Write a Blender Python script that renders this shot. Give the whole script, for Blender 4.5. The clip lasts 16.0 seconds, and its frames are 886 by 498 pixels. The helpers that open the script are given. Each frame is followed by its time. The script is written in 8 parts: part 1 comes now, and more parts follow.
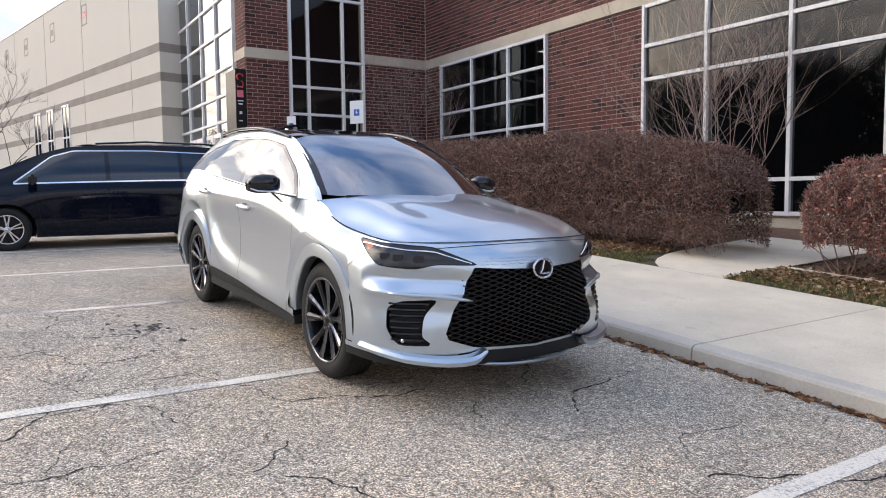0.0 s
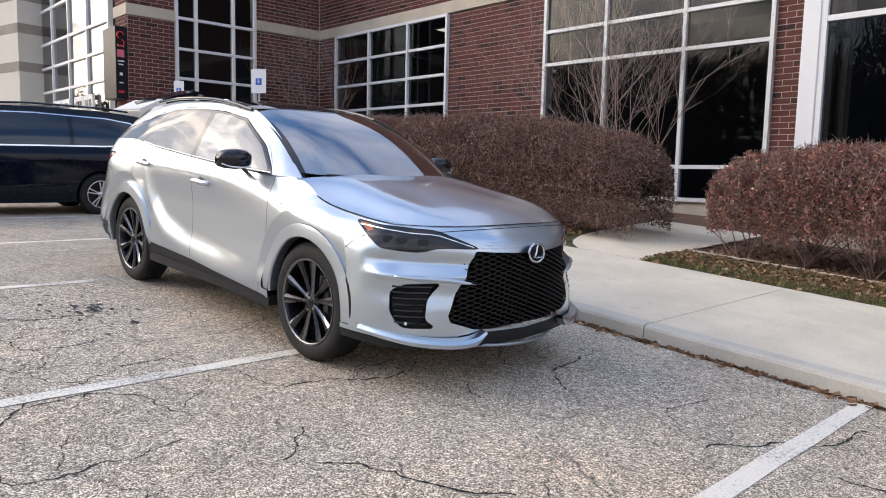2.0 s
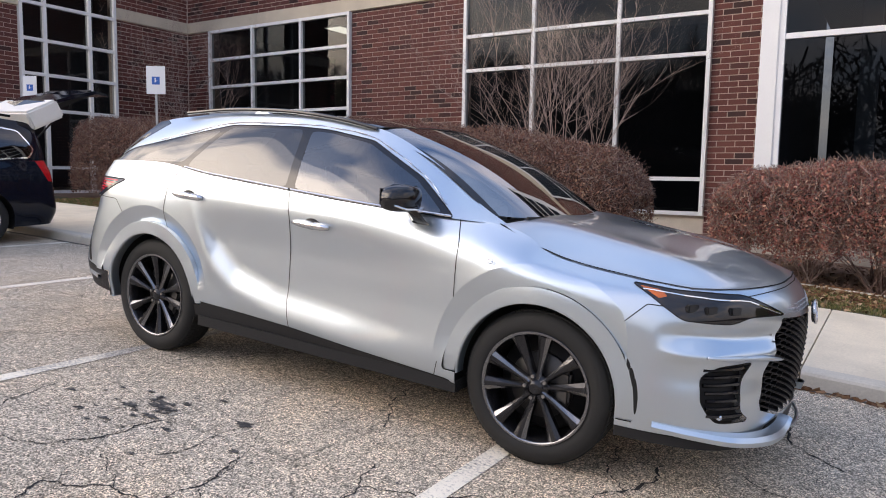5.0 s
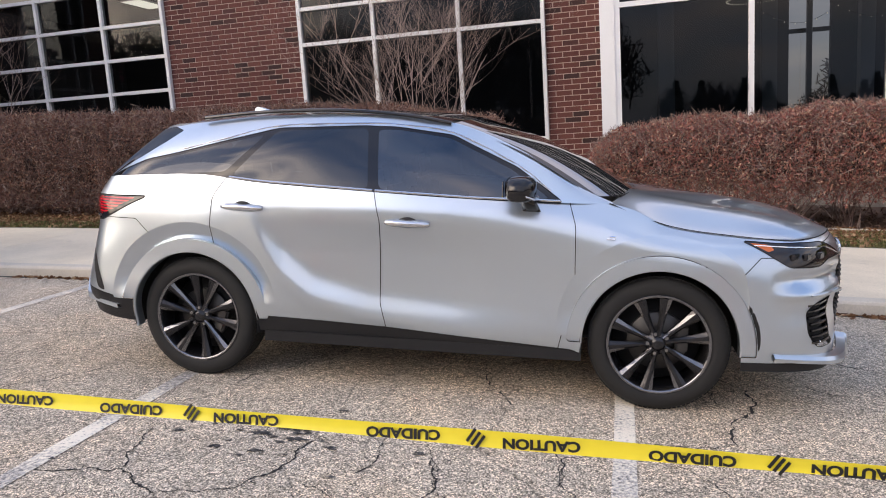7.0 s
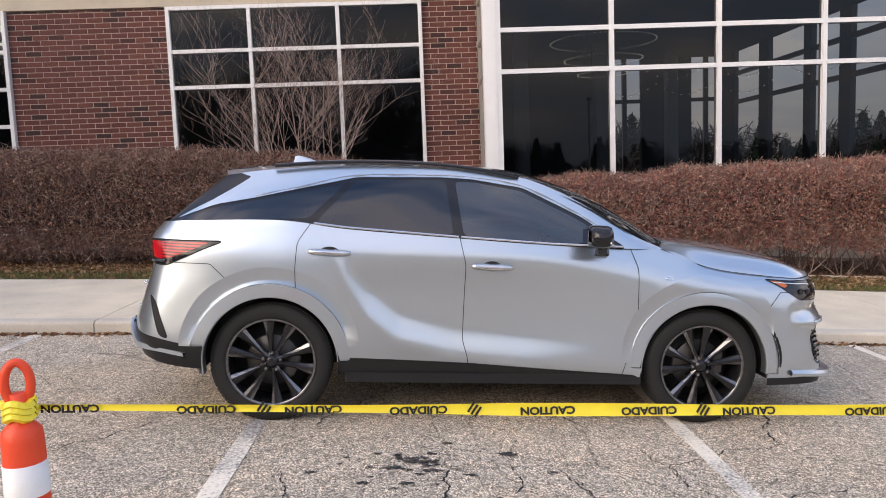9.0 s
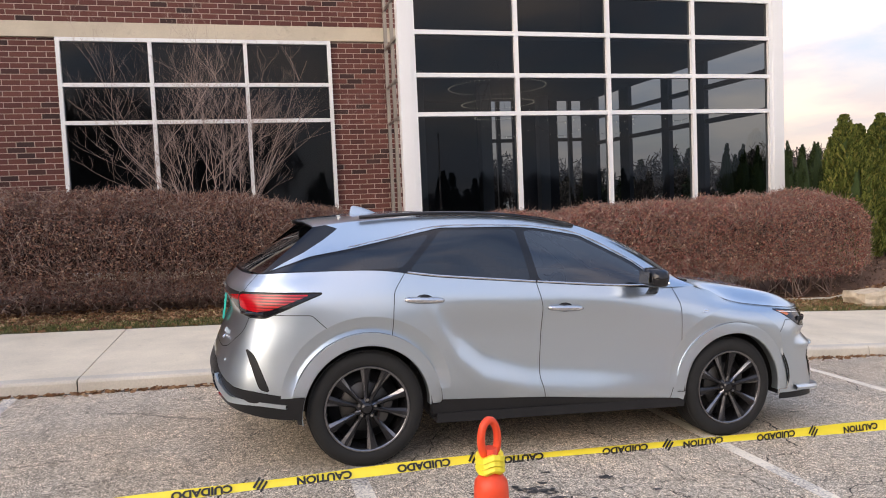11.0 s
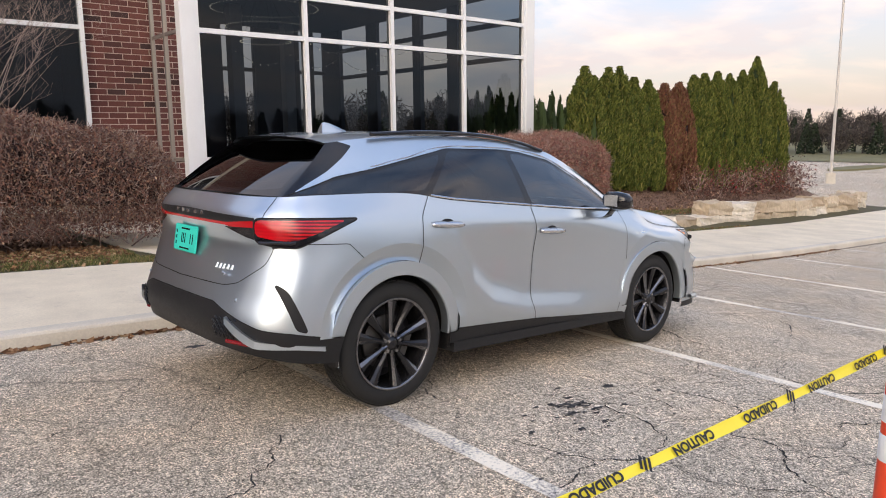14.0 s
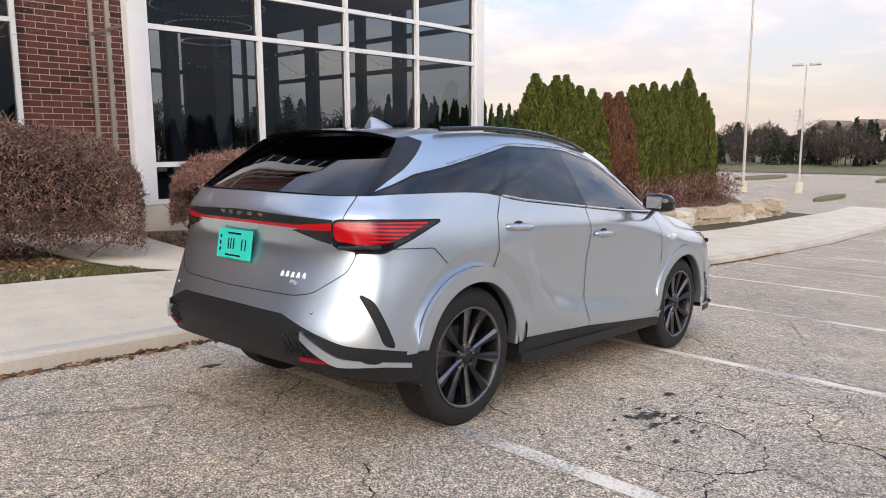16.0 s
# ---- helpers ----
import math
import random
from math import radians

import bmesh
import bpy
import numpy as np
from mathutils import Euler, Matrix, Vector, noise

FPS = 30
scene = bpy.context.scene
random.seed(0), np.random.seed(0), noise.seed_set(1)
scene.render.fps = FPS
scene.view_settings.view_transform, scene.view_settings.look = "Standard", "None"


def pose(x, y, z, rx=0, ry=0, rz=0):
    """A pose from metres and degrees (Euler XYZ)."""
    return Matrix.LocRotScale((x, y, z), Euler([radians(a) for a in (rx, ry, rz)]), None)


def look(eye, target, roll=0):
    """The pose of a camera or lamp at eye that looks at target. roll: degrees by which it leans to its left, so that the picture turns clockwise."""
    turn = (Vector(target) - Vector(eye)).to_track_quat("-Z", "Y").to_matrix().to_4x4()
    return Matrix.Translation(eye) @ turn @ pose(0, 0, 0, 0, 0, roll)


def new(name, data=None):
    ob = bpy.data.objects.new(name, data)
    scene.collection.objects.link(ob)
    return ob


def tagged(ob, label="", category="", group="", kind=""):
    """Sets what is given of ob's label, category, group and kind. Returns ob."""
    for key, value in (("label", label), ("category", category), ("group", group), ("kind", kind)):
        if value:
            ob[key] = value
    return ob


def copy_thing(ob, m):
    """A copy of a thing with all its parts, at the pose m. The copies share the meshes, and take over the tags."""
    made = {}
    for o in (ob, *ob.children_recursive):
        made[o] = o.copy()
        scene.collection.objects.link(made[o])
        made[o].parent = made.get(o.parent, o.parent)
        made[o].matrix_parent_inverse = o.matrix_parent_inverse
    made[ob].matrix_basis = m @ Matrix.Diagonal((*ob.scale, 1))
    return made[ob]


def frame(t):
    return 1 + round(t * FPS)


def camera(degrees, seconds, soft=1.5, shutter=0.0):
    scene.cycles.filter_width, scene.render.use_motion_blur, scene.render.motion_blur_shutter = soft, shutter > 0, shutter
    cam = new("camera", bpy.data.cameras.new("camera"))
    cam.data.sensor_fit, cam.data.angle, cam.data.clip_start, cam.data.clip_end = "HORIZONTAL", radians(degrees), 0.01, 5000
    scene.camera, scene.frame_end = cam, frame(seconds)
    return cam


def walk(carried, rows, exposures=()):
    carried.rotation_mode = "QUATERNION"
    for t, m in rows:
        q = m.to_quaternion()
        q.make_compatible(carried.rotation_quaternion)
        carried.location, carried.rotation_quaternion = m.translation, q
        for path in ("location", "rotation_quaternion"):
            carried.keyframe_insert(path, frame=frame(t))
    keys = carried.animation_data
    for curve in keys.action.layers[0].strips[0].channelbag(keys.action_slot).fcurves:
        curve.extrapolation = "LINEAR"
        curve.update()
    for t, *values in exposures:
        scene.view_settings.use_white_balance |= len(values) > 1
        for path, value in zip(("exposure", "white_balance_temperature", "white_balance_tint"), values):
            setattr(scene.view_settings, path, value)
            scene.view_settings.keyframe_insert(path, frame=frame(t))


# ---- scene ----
import collections

cam = camera(63.5, 16.0, soft=1.0)
PATH = [
    (0, (5.83, -2.768, 1.199), (4.15, -1.692, 1.054), -0.6),
    (0.5, (5.837, -2.76, 1.197), (4.176, -1.655, 1.05), 0.1),
    (1, (5.809, -2.797, 1.204), (4.211, -1.605, 1.037), 0.6),
    (1.5, (5.644, -3.095, 1.236), (4.132, -1.801, 1.043), 1.2),
    (2, (5.377, -3.402, 1.247), (3.927, -2.042, 1.035), 1.3),
    (2.5, (5.033, -3.53, 1.253), (3.615, -2.137, 1.029), 1.2),
    (3, (4.669, -3.696, 1.257), (3.284, -2.271, 1.034), 1.0),
    (3.5, (4.25, -3.871, 1.311), (2.944, -2.368, 1.122), 1.7),
    (3.7, (4.068, -3.899, 1.305), (2.78, -2.38, 1.124), 1.5),
    (5.8, (2.269, -4.389, 1.522), (1.514, -2.56, 1.233), -1.3),
    (6, (2.133, -4.522, 1.541), (1.462, -2.668, 1.206), -2.7),
    (6.5, (1.717, -4.758, 1.574), (1.114, -2.87, 1.308), -5.7),
    (7, (1.272, -4.943, 1.617), (0.771, -3.031, 1.309), -3.7),
    (7.5, (0.873, -5.14, 1.652), (0.528, -3.191, 1.363), -2.7),
    (8, (0.454, -5.242, 1.678), (0.245, -3.27, 1.417), -2.4),
    (8.5, (0.022, -5.406, 1.684), (-0.041, -3.421, 1.451), -2.2),
    (9, (-0.425, -5.532, 1.719), (-0.365, -3.543, 1.52), -2.1),
    (9.2, (-0.594, -5.544, 1.758), (-0.497, -3.555, 1.575), -2.2),
    (11.3, (-2.338, -5.646, 1.917), (-1.769, -3.733, 1.791), -2.3),
    (11.5, (-2.5, -5.658, 1.913), (-1.899, -3.755, 1.786), -2.1),
    (12, (-2.887, -5.516, 1.912), (-2.166, -3.656, 1.766), -1.6),
    (12.5, (-3.229, -5.292, 1.887), (-2.33, -3.516, 1.699), -1.4),
    (13, (-3.485, -5.028, 1.866), (-2.412, -3.358, 1.622), -0.9),
    (13.5, (-3.683, -4.705, 1.856), (-2.492, -3.124, 1.566), -0.7),
    (14, (-3.893, -4.406, 1.838), (-2.623, -2.894, 1.519), -0.6),
    (14.5, (-4.01, -4.103, 1.823), (-2.675, -2.65, 1.497), -0.3),
    (15, (-4.105, -3.84, 1.799), (-2.72, -2.431, 1.485), -0.0),
    (15.5, (-4.262, -3.613, 1.78), (-2.841, -2.239, 1.478), 0.1),
    (16, (-4.343, -3.525, 1.762), (-2.897, -2.175, 1.468), -0.2),
]
walk(cam, [(t, look(eye, target, roll)) for t, eye, target, roll in PATH], [(0, 0.06, 6450, 13), (3.5, 0.06, 6500, 14), (7, 0.05, 6800, 17), (9, 0.05, 6900, 17), (12.5, 0.02, 6900, 15), (16, 0.03, 6700, 14)])

# ---- light ----
SUN_ELEVATION, SUN_AZIMUTH = 20.0, -140.0
GLOW = (math.cos(radians(20)) * math.cos(radians(-142)), math.cos(radians(20)) * math.sin(radians(-142)), math.sin(radians(20)))
world = bpy.data.worlds.new("sky")
scene.world = world
world.use_nodes = True


def sky_world():
    nt = world.node_tree
    nt.nodes.clear()
    out = nt.nodes.new("ShaderNodeOutputWorld")
    bg = nt.nodes.new("ShaderNodeBackground")
    sky = nt.nodes.new("ShaderNodeTexSky")
    sky.sky_type = "NISHITA"
    sky.sun_disc = False
    sky.sun_elevation = radians(SUN_ELEVATION)
    sky.sun_rotation = radians(90 - SUN_AZIMUTH)
    sky.air_density, sky.dust_density, sky.ozone_density = 1.0, 1.0, 4.0
    # broken cloud: soft grey and cream banks over the blue
    geo = nt.nodes.new("ShaderNodeTexCoord")
    sep = nt.nodes.new("ShaderNodeSeparateXYZ")
    nt.links.new(geo.outputs["Generated"], sep.inputs[0])
    low = nt.nodes.new("ShaderNodeMath")
    low.operation = "ADD"
    low.inputs[1].default_value = 0.20
    nt.links.new(sep.outputs[2], low.inputs[0])
    flat = nt.nodes.new("ShaderNodeVectorMath")
    flat.operation = "DIVIDE"
    nt.links.new(geo.outputs["Generated"], flat.inputs[0])
    comb = nt.nodes.new("ShaderNodeCombineXYZ")
    for k in range(3):
        nt.links.new(low.outputs[0], comb.inputs[k])
    nt.links.new(comb.outputs[0], flat.inputs[1])
    n1 = nt.nodes.new("ShaderNodeTexNoise")
    n1.inputs["Scale"].default_value, n1.inputs["Detail"].default_value, n1.inputs["Roughness"].default_value = 1.35, 7, 0.56
    n1.inputs["Distortion"].default_value = 0.35
    nt.links.new(flat.outputs[0], n1.inputs["Vector"])
    ramp = nt.nodes.new("ShaderNodeValToRGB")
    ramp.color_ramp.elements[0].position, ramp.color_ramp.elements[1].position = 0.34, 0.54
    nt.links.new(n1.outputs["Fac"], ramp.inputs[0])
    n2 = nt.nodes.new("ShaderNodeTexNoise")
    n2.inputs["Scale"].default_value, n2.inputs["Detail"].default_value = 1.9, 6
    nt.links.new(flat.outputs[0], n2.inputs["Vector"])
    cloud = nt.nodes.new("ShaderNodeValToRGB")
    e = cloud.color_ramp.elements
    e[0].position, e[0].color = 0.40, (4.2, 5.0, 6.2, 1)
    e[1].position, e[1].color = 0.63, (10.2, 8.8, 7.6, 1)
    nt.links.new(n2.outputs["Fac"], cloud.inputs[0])
    mix = nt.nodes.new("ShaderNodeMix")
    mix.data_type = "RGBA"
    thin = nt.nodes.new("ShaderNodeMapRange")     # the cover opens overhead
    thin.inputs["From Min"].default_value, thin.inputs["From Max"].default_value = 0.12, 0.55
    thin.inputs["To Min"].default_value, thin.inputs["To Max"].default_value = 1.0, 0.30
    nt.links.new(sep.outputs[2], thin.inputs[0])
    cover = nt.nodes.new("ShaderNodeMath")
    cover.operation = "MULTIPLY"
    nt.links.new(ramp.outputs[0], cover.inputs[0])
    nt.links.new(thin.outputs[0], cover.inputs[1])
    nt.links.new(cover.outputs[0], mix.inputs["Factor"])
    nt.links.new(sky.outputs[0], mix.inputs[6])
    nt.links.new(cloud.outputs[0], mix.inputs[7])
    # pale peach haze low over the horizon
    haze = nt.nodes.new("ShaderNodeMapRange")
    haze.inputs["From Min"].default_value, haze.inputs["From Max"].default_value = 0.0, 0.30
    haze.inputs["To Min"].default_value, haze.inputs["To Max"].default_value = 0.80, 0.0
    nt.links.new(sep.outputs[2], haze.inputs[0])
    veil = nt.nodes.new("ShaderNodeMix")
    veil.data_type = "RGBA"
    away = nt.nodes.new("ShaderNodeVectorMath")      # haze tinted darker and bluer on this unseen side, dimming the doors' reflections
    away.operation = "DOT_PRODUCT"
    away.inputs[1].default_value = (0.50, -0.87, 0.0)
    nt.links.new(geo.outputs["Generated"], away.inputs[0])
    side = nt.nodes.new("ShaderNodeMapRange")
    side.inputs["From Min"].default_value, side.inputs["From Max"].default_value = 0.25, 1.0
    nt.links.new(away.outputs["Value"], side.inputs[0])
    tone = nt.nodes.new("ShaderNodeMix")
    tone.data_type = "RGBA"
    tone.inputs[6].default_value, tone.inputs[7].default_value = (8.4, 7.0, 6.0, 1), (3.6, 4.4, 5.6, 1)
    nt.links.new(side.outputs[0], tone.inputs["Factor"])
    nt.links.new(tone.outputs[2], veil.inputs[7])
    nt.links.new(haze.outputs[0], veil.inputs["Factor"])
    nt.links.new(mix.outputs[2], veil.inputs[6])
    # an overcast sky is brighter overhead than at the horizon
    zen = nt.nodes.new("ShaderNodeMath")
    zen.operation = "MULTIPLY_ADD"
    zen.inputs[1].default_value, zen.inputs[2].default_value = 2.7, 0.82
    zen.use_clamp = False
    nt.links.new(sep.outputs[2], zen.inputs[0])
    lift = nt.nodes.new("ShaderNodeMix")
    lift.data_type, lift.blend_type = "RGBA", "MULTIPLY"
    lift.inputs["Factor"].default_value = 1.0
    nt.links.new(veil.outputs[2], lift.inputs[6])
    nt.links.new(zen.outputs[0], lift.inputs[7])
    # the sun's glow through thin cloud
    sunward = nt.nodes.new("ShaderNodeVectorMath")
    sunward.operation = "DOT_PRODUCT"
    sunward.inputs[1].default_value = GLOW
    nt.links.new(geo.outputs["Generated"], sunward.inputs[0])
    halo = nt.nodes.new("ShaderNodeMapRange")
    halo.interpolation_type = "SMOOTHSTEP"
    halo.inputs["From Min"].default_value, halo.inputs["From Max"].default_value = 0.72, 1.0
    nt.links.new(sunward.outputs["Value"], halo.inputs[0])
    part_lit = nt.nodes.new("ShaderNodeMapRange")     # bright gaps between slate banks
    part_lit.inputs["From Min"].default_value, part_lit.inputs["From Max"].default_value = 0.44, 0.60
    part_lit.inputs["To Min"].default_value, part_lit.inputs["To Max"].default_value = 0.10, 1.55
    nt.links.new(n2.outputs["Fac"], part_lit.inputs[0])
    amount = nt.nodes.new("ShaderNodeMath")
    amount.operation = "MULTIPLY"
    nt.links.new(halo.outputs[0], amount.inputs[0])
    nt.links.new(part_lit.outputs[0], amount.inputs[1])
    warm = nt.nodes.new("ShaderNodeMix")
    warm.data_type, warm.blend_type = "RGBA", "ADD"
    warm.inputs[7].default_value = (34, 28.5, 20.5, 1)
    nt.links.new(amount.outputs[0], warm.inputs["Factor"])
    nt.links.new(lift.outputs[2], warm.inputs[6])
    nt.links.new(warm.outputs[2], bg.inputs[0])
    bg.inputs[1].default_value = 0.124
    nt.links.new(bg.outputs[0], out.inputs[0])


sky_world()
sun = new("sun", bpy.data.lights.new("sun", "SUN"))
sun.data.energy, sun.data.angle, sun.data.color = 0.7, radians(50), (1.0, 0.90, 0.78)
_a, _e = radians(SUN_AZIMUTH), radians(SUN_ELEVATION)
sun.matrix_world = look((0, 0, 60), (-30 * math.cos(_e) * math.cos(_a), -30 * math.cos(_e) * math.sin(_a), 60 - 30 * math.sin(_e)))


# ---- materials ----
class Nodes:
    """A short way to write node trees."""

    def __init__(self, name):
        self.m = bpy.data.materials.new(name)
        self.m.use_nodes = True
        self.t = self.m.node_tree
        self.b = self.t.nodes["Principled BSDF"]
        self.co = self.t.nodes.new("ShaderNodeTexCoord")

    def put(self, socket, value):
        if isinstance(value, bpy.types.NodeSocket):
            self.t.links.new(value, socket)
        elif value is not None:
            socket.default_value = value

    def noise(self, scale, detail=4, rough=0.55, vec=None, distortion=0.0):
        n = self.t.nodes.new("ShaderNodeTexNoise")
        self.put(n.inputs["Vector"], vec or self.co.outputs["Object"])
        n.inputs["Scale"].default_value, n.inputs["Detail"].default_value, n.inputs["Roughness"].default_value = scale, detail, rough
        n.inputs["Distortion"].default_value = distortion
        return n.outputs["Fac"]

    def voronoi(self, scale, feature="F1", out="Distance", vec=None, random=1.0):
        n = self.t.nodes.new("ShaderNodeTexVoronoi")
        n.feature = feature
        self.put(n.inputs["Vector"], vec or self.co.outputs["Object"])
        n.inputs["Scale"].default_value = scale
        n.inputs["Randomness"].default_value = random
        return n.outputs[out]

    def ramp(self, fac, *stops):
        n = self.t.nodes.new("ShaderNodeValToRGB")
        self.put(n.inputs[0], fac)
        el = n.color_ramp.elements
        while len(el) < len(stops):
            el.new(0.5)
        for e, (p, c) in zip(el, stops):
            e.position = p
            e.color = (c, c, c, 1) if isinstance(c, (int, float)) else (*c, 1)
        return n.outputs[0]

    def mix(self, fac, a, b, how="MIX"):
        n = self.t.nodes.new("ShaderNodeMix")
        n.data_type, n.blend_type = "RGBA", how
        for s, v in ((n.inputs[0], fac), (n.inputs[6], a), (n.inputs[7], b)):
            if isinstance(v, tuple):
                v = (*v, 1)
            self.put(s, v)
        return n.outputs[2]

    def math(self, op, a, b=0.0, c=None):
        n = self.t.nodes.new("ShaderNodeMath")
        n.operation = op
        self.put(n.inputs[0], a)
        self.put(n.inputs[1], b)
        if c is not None:
            self.put(n.inputs[2], c)
        return n.outputs[0]

    def random(self):
        return self.t.nodes.new("ShaderNodeObjectInfo").outputs["Random"]

    def island(self):
        return self.t.nodes.new("ShaderNodeNewGeometry").outputs["Random Per Island"]

    def world_pos(self):
        return self.t.nodes.new("ShaderNodeNewGeometry").outputs["Position"]

    def bump(self, height, strength=0.3, distance=0.01, normal=None):
        n = self.t.nodes.new("ShaderNodeBump")
        self.put(n.inputs["Height"], height)
        n.inputs["Strength"].default_value, n.inputs["Distance"].default_value = strength, distance
        if normal:
            self.put(n.inputs["Normal"], normal)
        return n.outputs[0]

    def done(self, color=None, rough=None, metal=None, normal=None, **more):
        if isinstance(color, tuple):
            color = (*color, 1)
        self.put(self.b.inputs["Base Color"], color)
        self.put(self.b.inputs["Roughness"], rough)
        self.put(self.b.inputs["Metallic"], metal)
        self.put(self.b.inputs["Normal"], normal)
        for k, v in more.items():
            self.put(self.b.inputs[k.replace("_", " ")], v)
        return self.m


def plain(name, color, rough=0.5, metal=0.0, grain=0.0, scale=40.0, **more):
    """A surface of one colour with a little uneven tone and grain."""
    n = Nodes(name)
    f = n.noise(scale, 5)
    g = n.noise(scale * 0.07, 3)
    k = grain if grain else 0.08
    tone = n.math("ADD", n.math("MULTIPLY", f, k), n.math("MULTIPLY", g, k))
    tone = n.math("ADD", tone, 1.0 - k)
    c = n.mix(1.0, tuple(color), tone, "MULTIPLY")
    nor = n.bump(f, 0.25, 0.004) if grain else None
    r = n.math("ADD", n.math("MULTIPLY", g, 0.12), rough - 0.06) if rough > 0.08 else rough
    return n.done(c, r, metal, nor, **more)


def asphalt():
    n = Nodes("asphalt")
    p = n.world_pos()
    stone = n.voronoi(155, "F1", "Color", p)
    stone2 = n.voronoi(205, "F1", "Color", p)
    dist = n.voronoi(155, "F1", "Distance", p)
    sv = n.ramp(stone, (0.26, (0.05, 0.047, 0.043)), (0.42, (0.21, 0.198, 0.184)), (0.60, (0.385, 0.36, 0.333)), (0.77, (0.80, 0.755, 0.70)))
    sv2 = n.ramp(stone2, (0.2, (0.06, 0.055, 0.05)), (0.8, (0.58, 0.53, 0.475)))
    c = n.mix(0.28, sv, sv2)
    c = n.mix(1.0, c, n.ramp(n.noise(24, 3, 0.6, p), (0.35, 0.78), (0.65, 1.20)), "MULTIPLY")
    rust = n.noise(0.8, 5, 0.6, p)
    c = n.mix(1.0, c, n.ramp(rust, (0.42, (1.0, 1.0, 1.0)), (0.68, (1.04, 0.98, 0.91))), "MULTIPLY")
    big = n.noise(0.45, 6, 0.6, p)
    c = n.mix(1.0, c, n.ramp(big, (0.3, (1.23, 1.135, 0.965)), (0.7, (1.60, 1.47, 1.25))), "MULTIPLY")
    mid = n.noise(3.1, 5, 0.6, p)
    c = n.mix(1.0, c, n.ramp(mid, (0.3, 0.86), (0.7, 1.08)), "MULTIPLY")
    # fine hair cracks between the larger built ones
    add = n.t.nodes.new("ShaderNodeVectorMath")
    add.operation = "MULTIPLY_ADD"
    n.put(add.inputs[0], n.t.nodes.new("ShaderNodeTexNoise").outputs["Color"])
    tn = add.inputs[0].links[0].from_node
    tn.inputs["Scale"].default_value, tn.inputs["Detail"].default_value = 3.0, 6
    tn.inputs["Roughness"].default_value = 0.6
    n.put(tn.inputs["Vector"], p)
    add.inputs[1].default_value = (0.34, 0.34, 0.0)
    n.put(add.inputs[2], p)
    edge = n.voronoi(0.85, "DISTANCE_TO_EDGE", "Distance", add.outputs[0])
    gate = n.ramp(n.noise(0.35, 3, 0.5, p), (0.38, 0.0), (0.52, 1.0))
    line = n.math("MULTIPLY", n.ramp(edge, (0.0, 1.0), (0.006, 0.0)), gate)
    c = n.mix(n.math("MULTIPLY", line, 0.6), c, (0.03, 0.028, 0.026))
    h = n.math("ADD", n.math("MULTIPLY", dist, -0.6), n.math("MULTIPLY", line, -1.6))
    return n.done(c, 0.88, 0.0, n.bump(h, 0.6, 0.005), Specular_IOR_Level=0.25)


def concrete(name, base, joint=0.0):
    n = Nodes(name)
    p = n.world_pos()
    f = n.noise(60, 6, 0.6, p)
    g = n.noise(1.3, 6, 0.6, p)
    st = n.noise(5.0, 5, 0.65, p)
    c = n.mix(1.0, base, n.ramp(g, (0.3, 0.86), (0.7, 1.1)), "MULTIPLY")
    c = n.mix(1.0, c, n.ramp(f, (0.3, 0.9), (0.7, 1.08)), "MULTIPLY")
    c = n.mix(n.ramp(st, (0.62, 0.0), (0.78, 0.35)), c, (0.2, 0.17, 0.14))
    return n.done(c, 0.85, 0.0, n.bump(f, 0.3, 0.003), Specular_IOR_Level=0.3)


def brick_mat():
    n = Nodes("brick_clay")
    r = n.math("FRACT", n.math("ADD", n.island(), n.random()))
    c = n.ramp(r, (0.0, (0.042, 0.022, 0.021)), (0.10, (0.055, 0.026, 0.023)), (0.16, (0.105, 0.038, 0.033)), (0.6, (0.128, 0.045, 0.037)), (1.0, (0.155, 0.056, 0.045)))
    f = n.noise(45, 5, 0.65, n.world_pos())
    c = n.mix(1.0, c, n.ramp(f, (0.25, 0.72), (0.75, 1.18)), "MULTIPLY")
    return n.done(c, 0.82, 0.0, n.bump(f, 0.35, 0.004), Specular_IOR_Level=0.3)


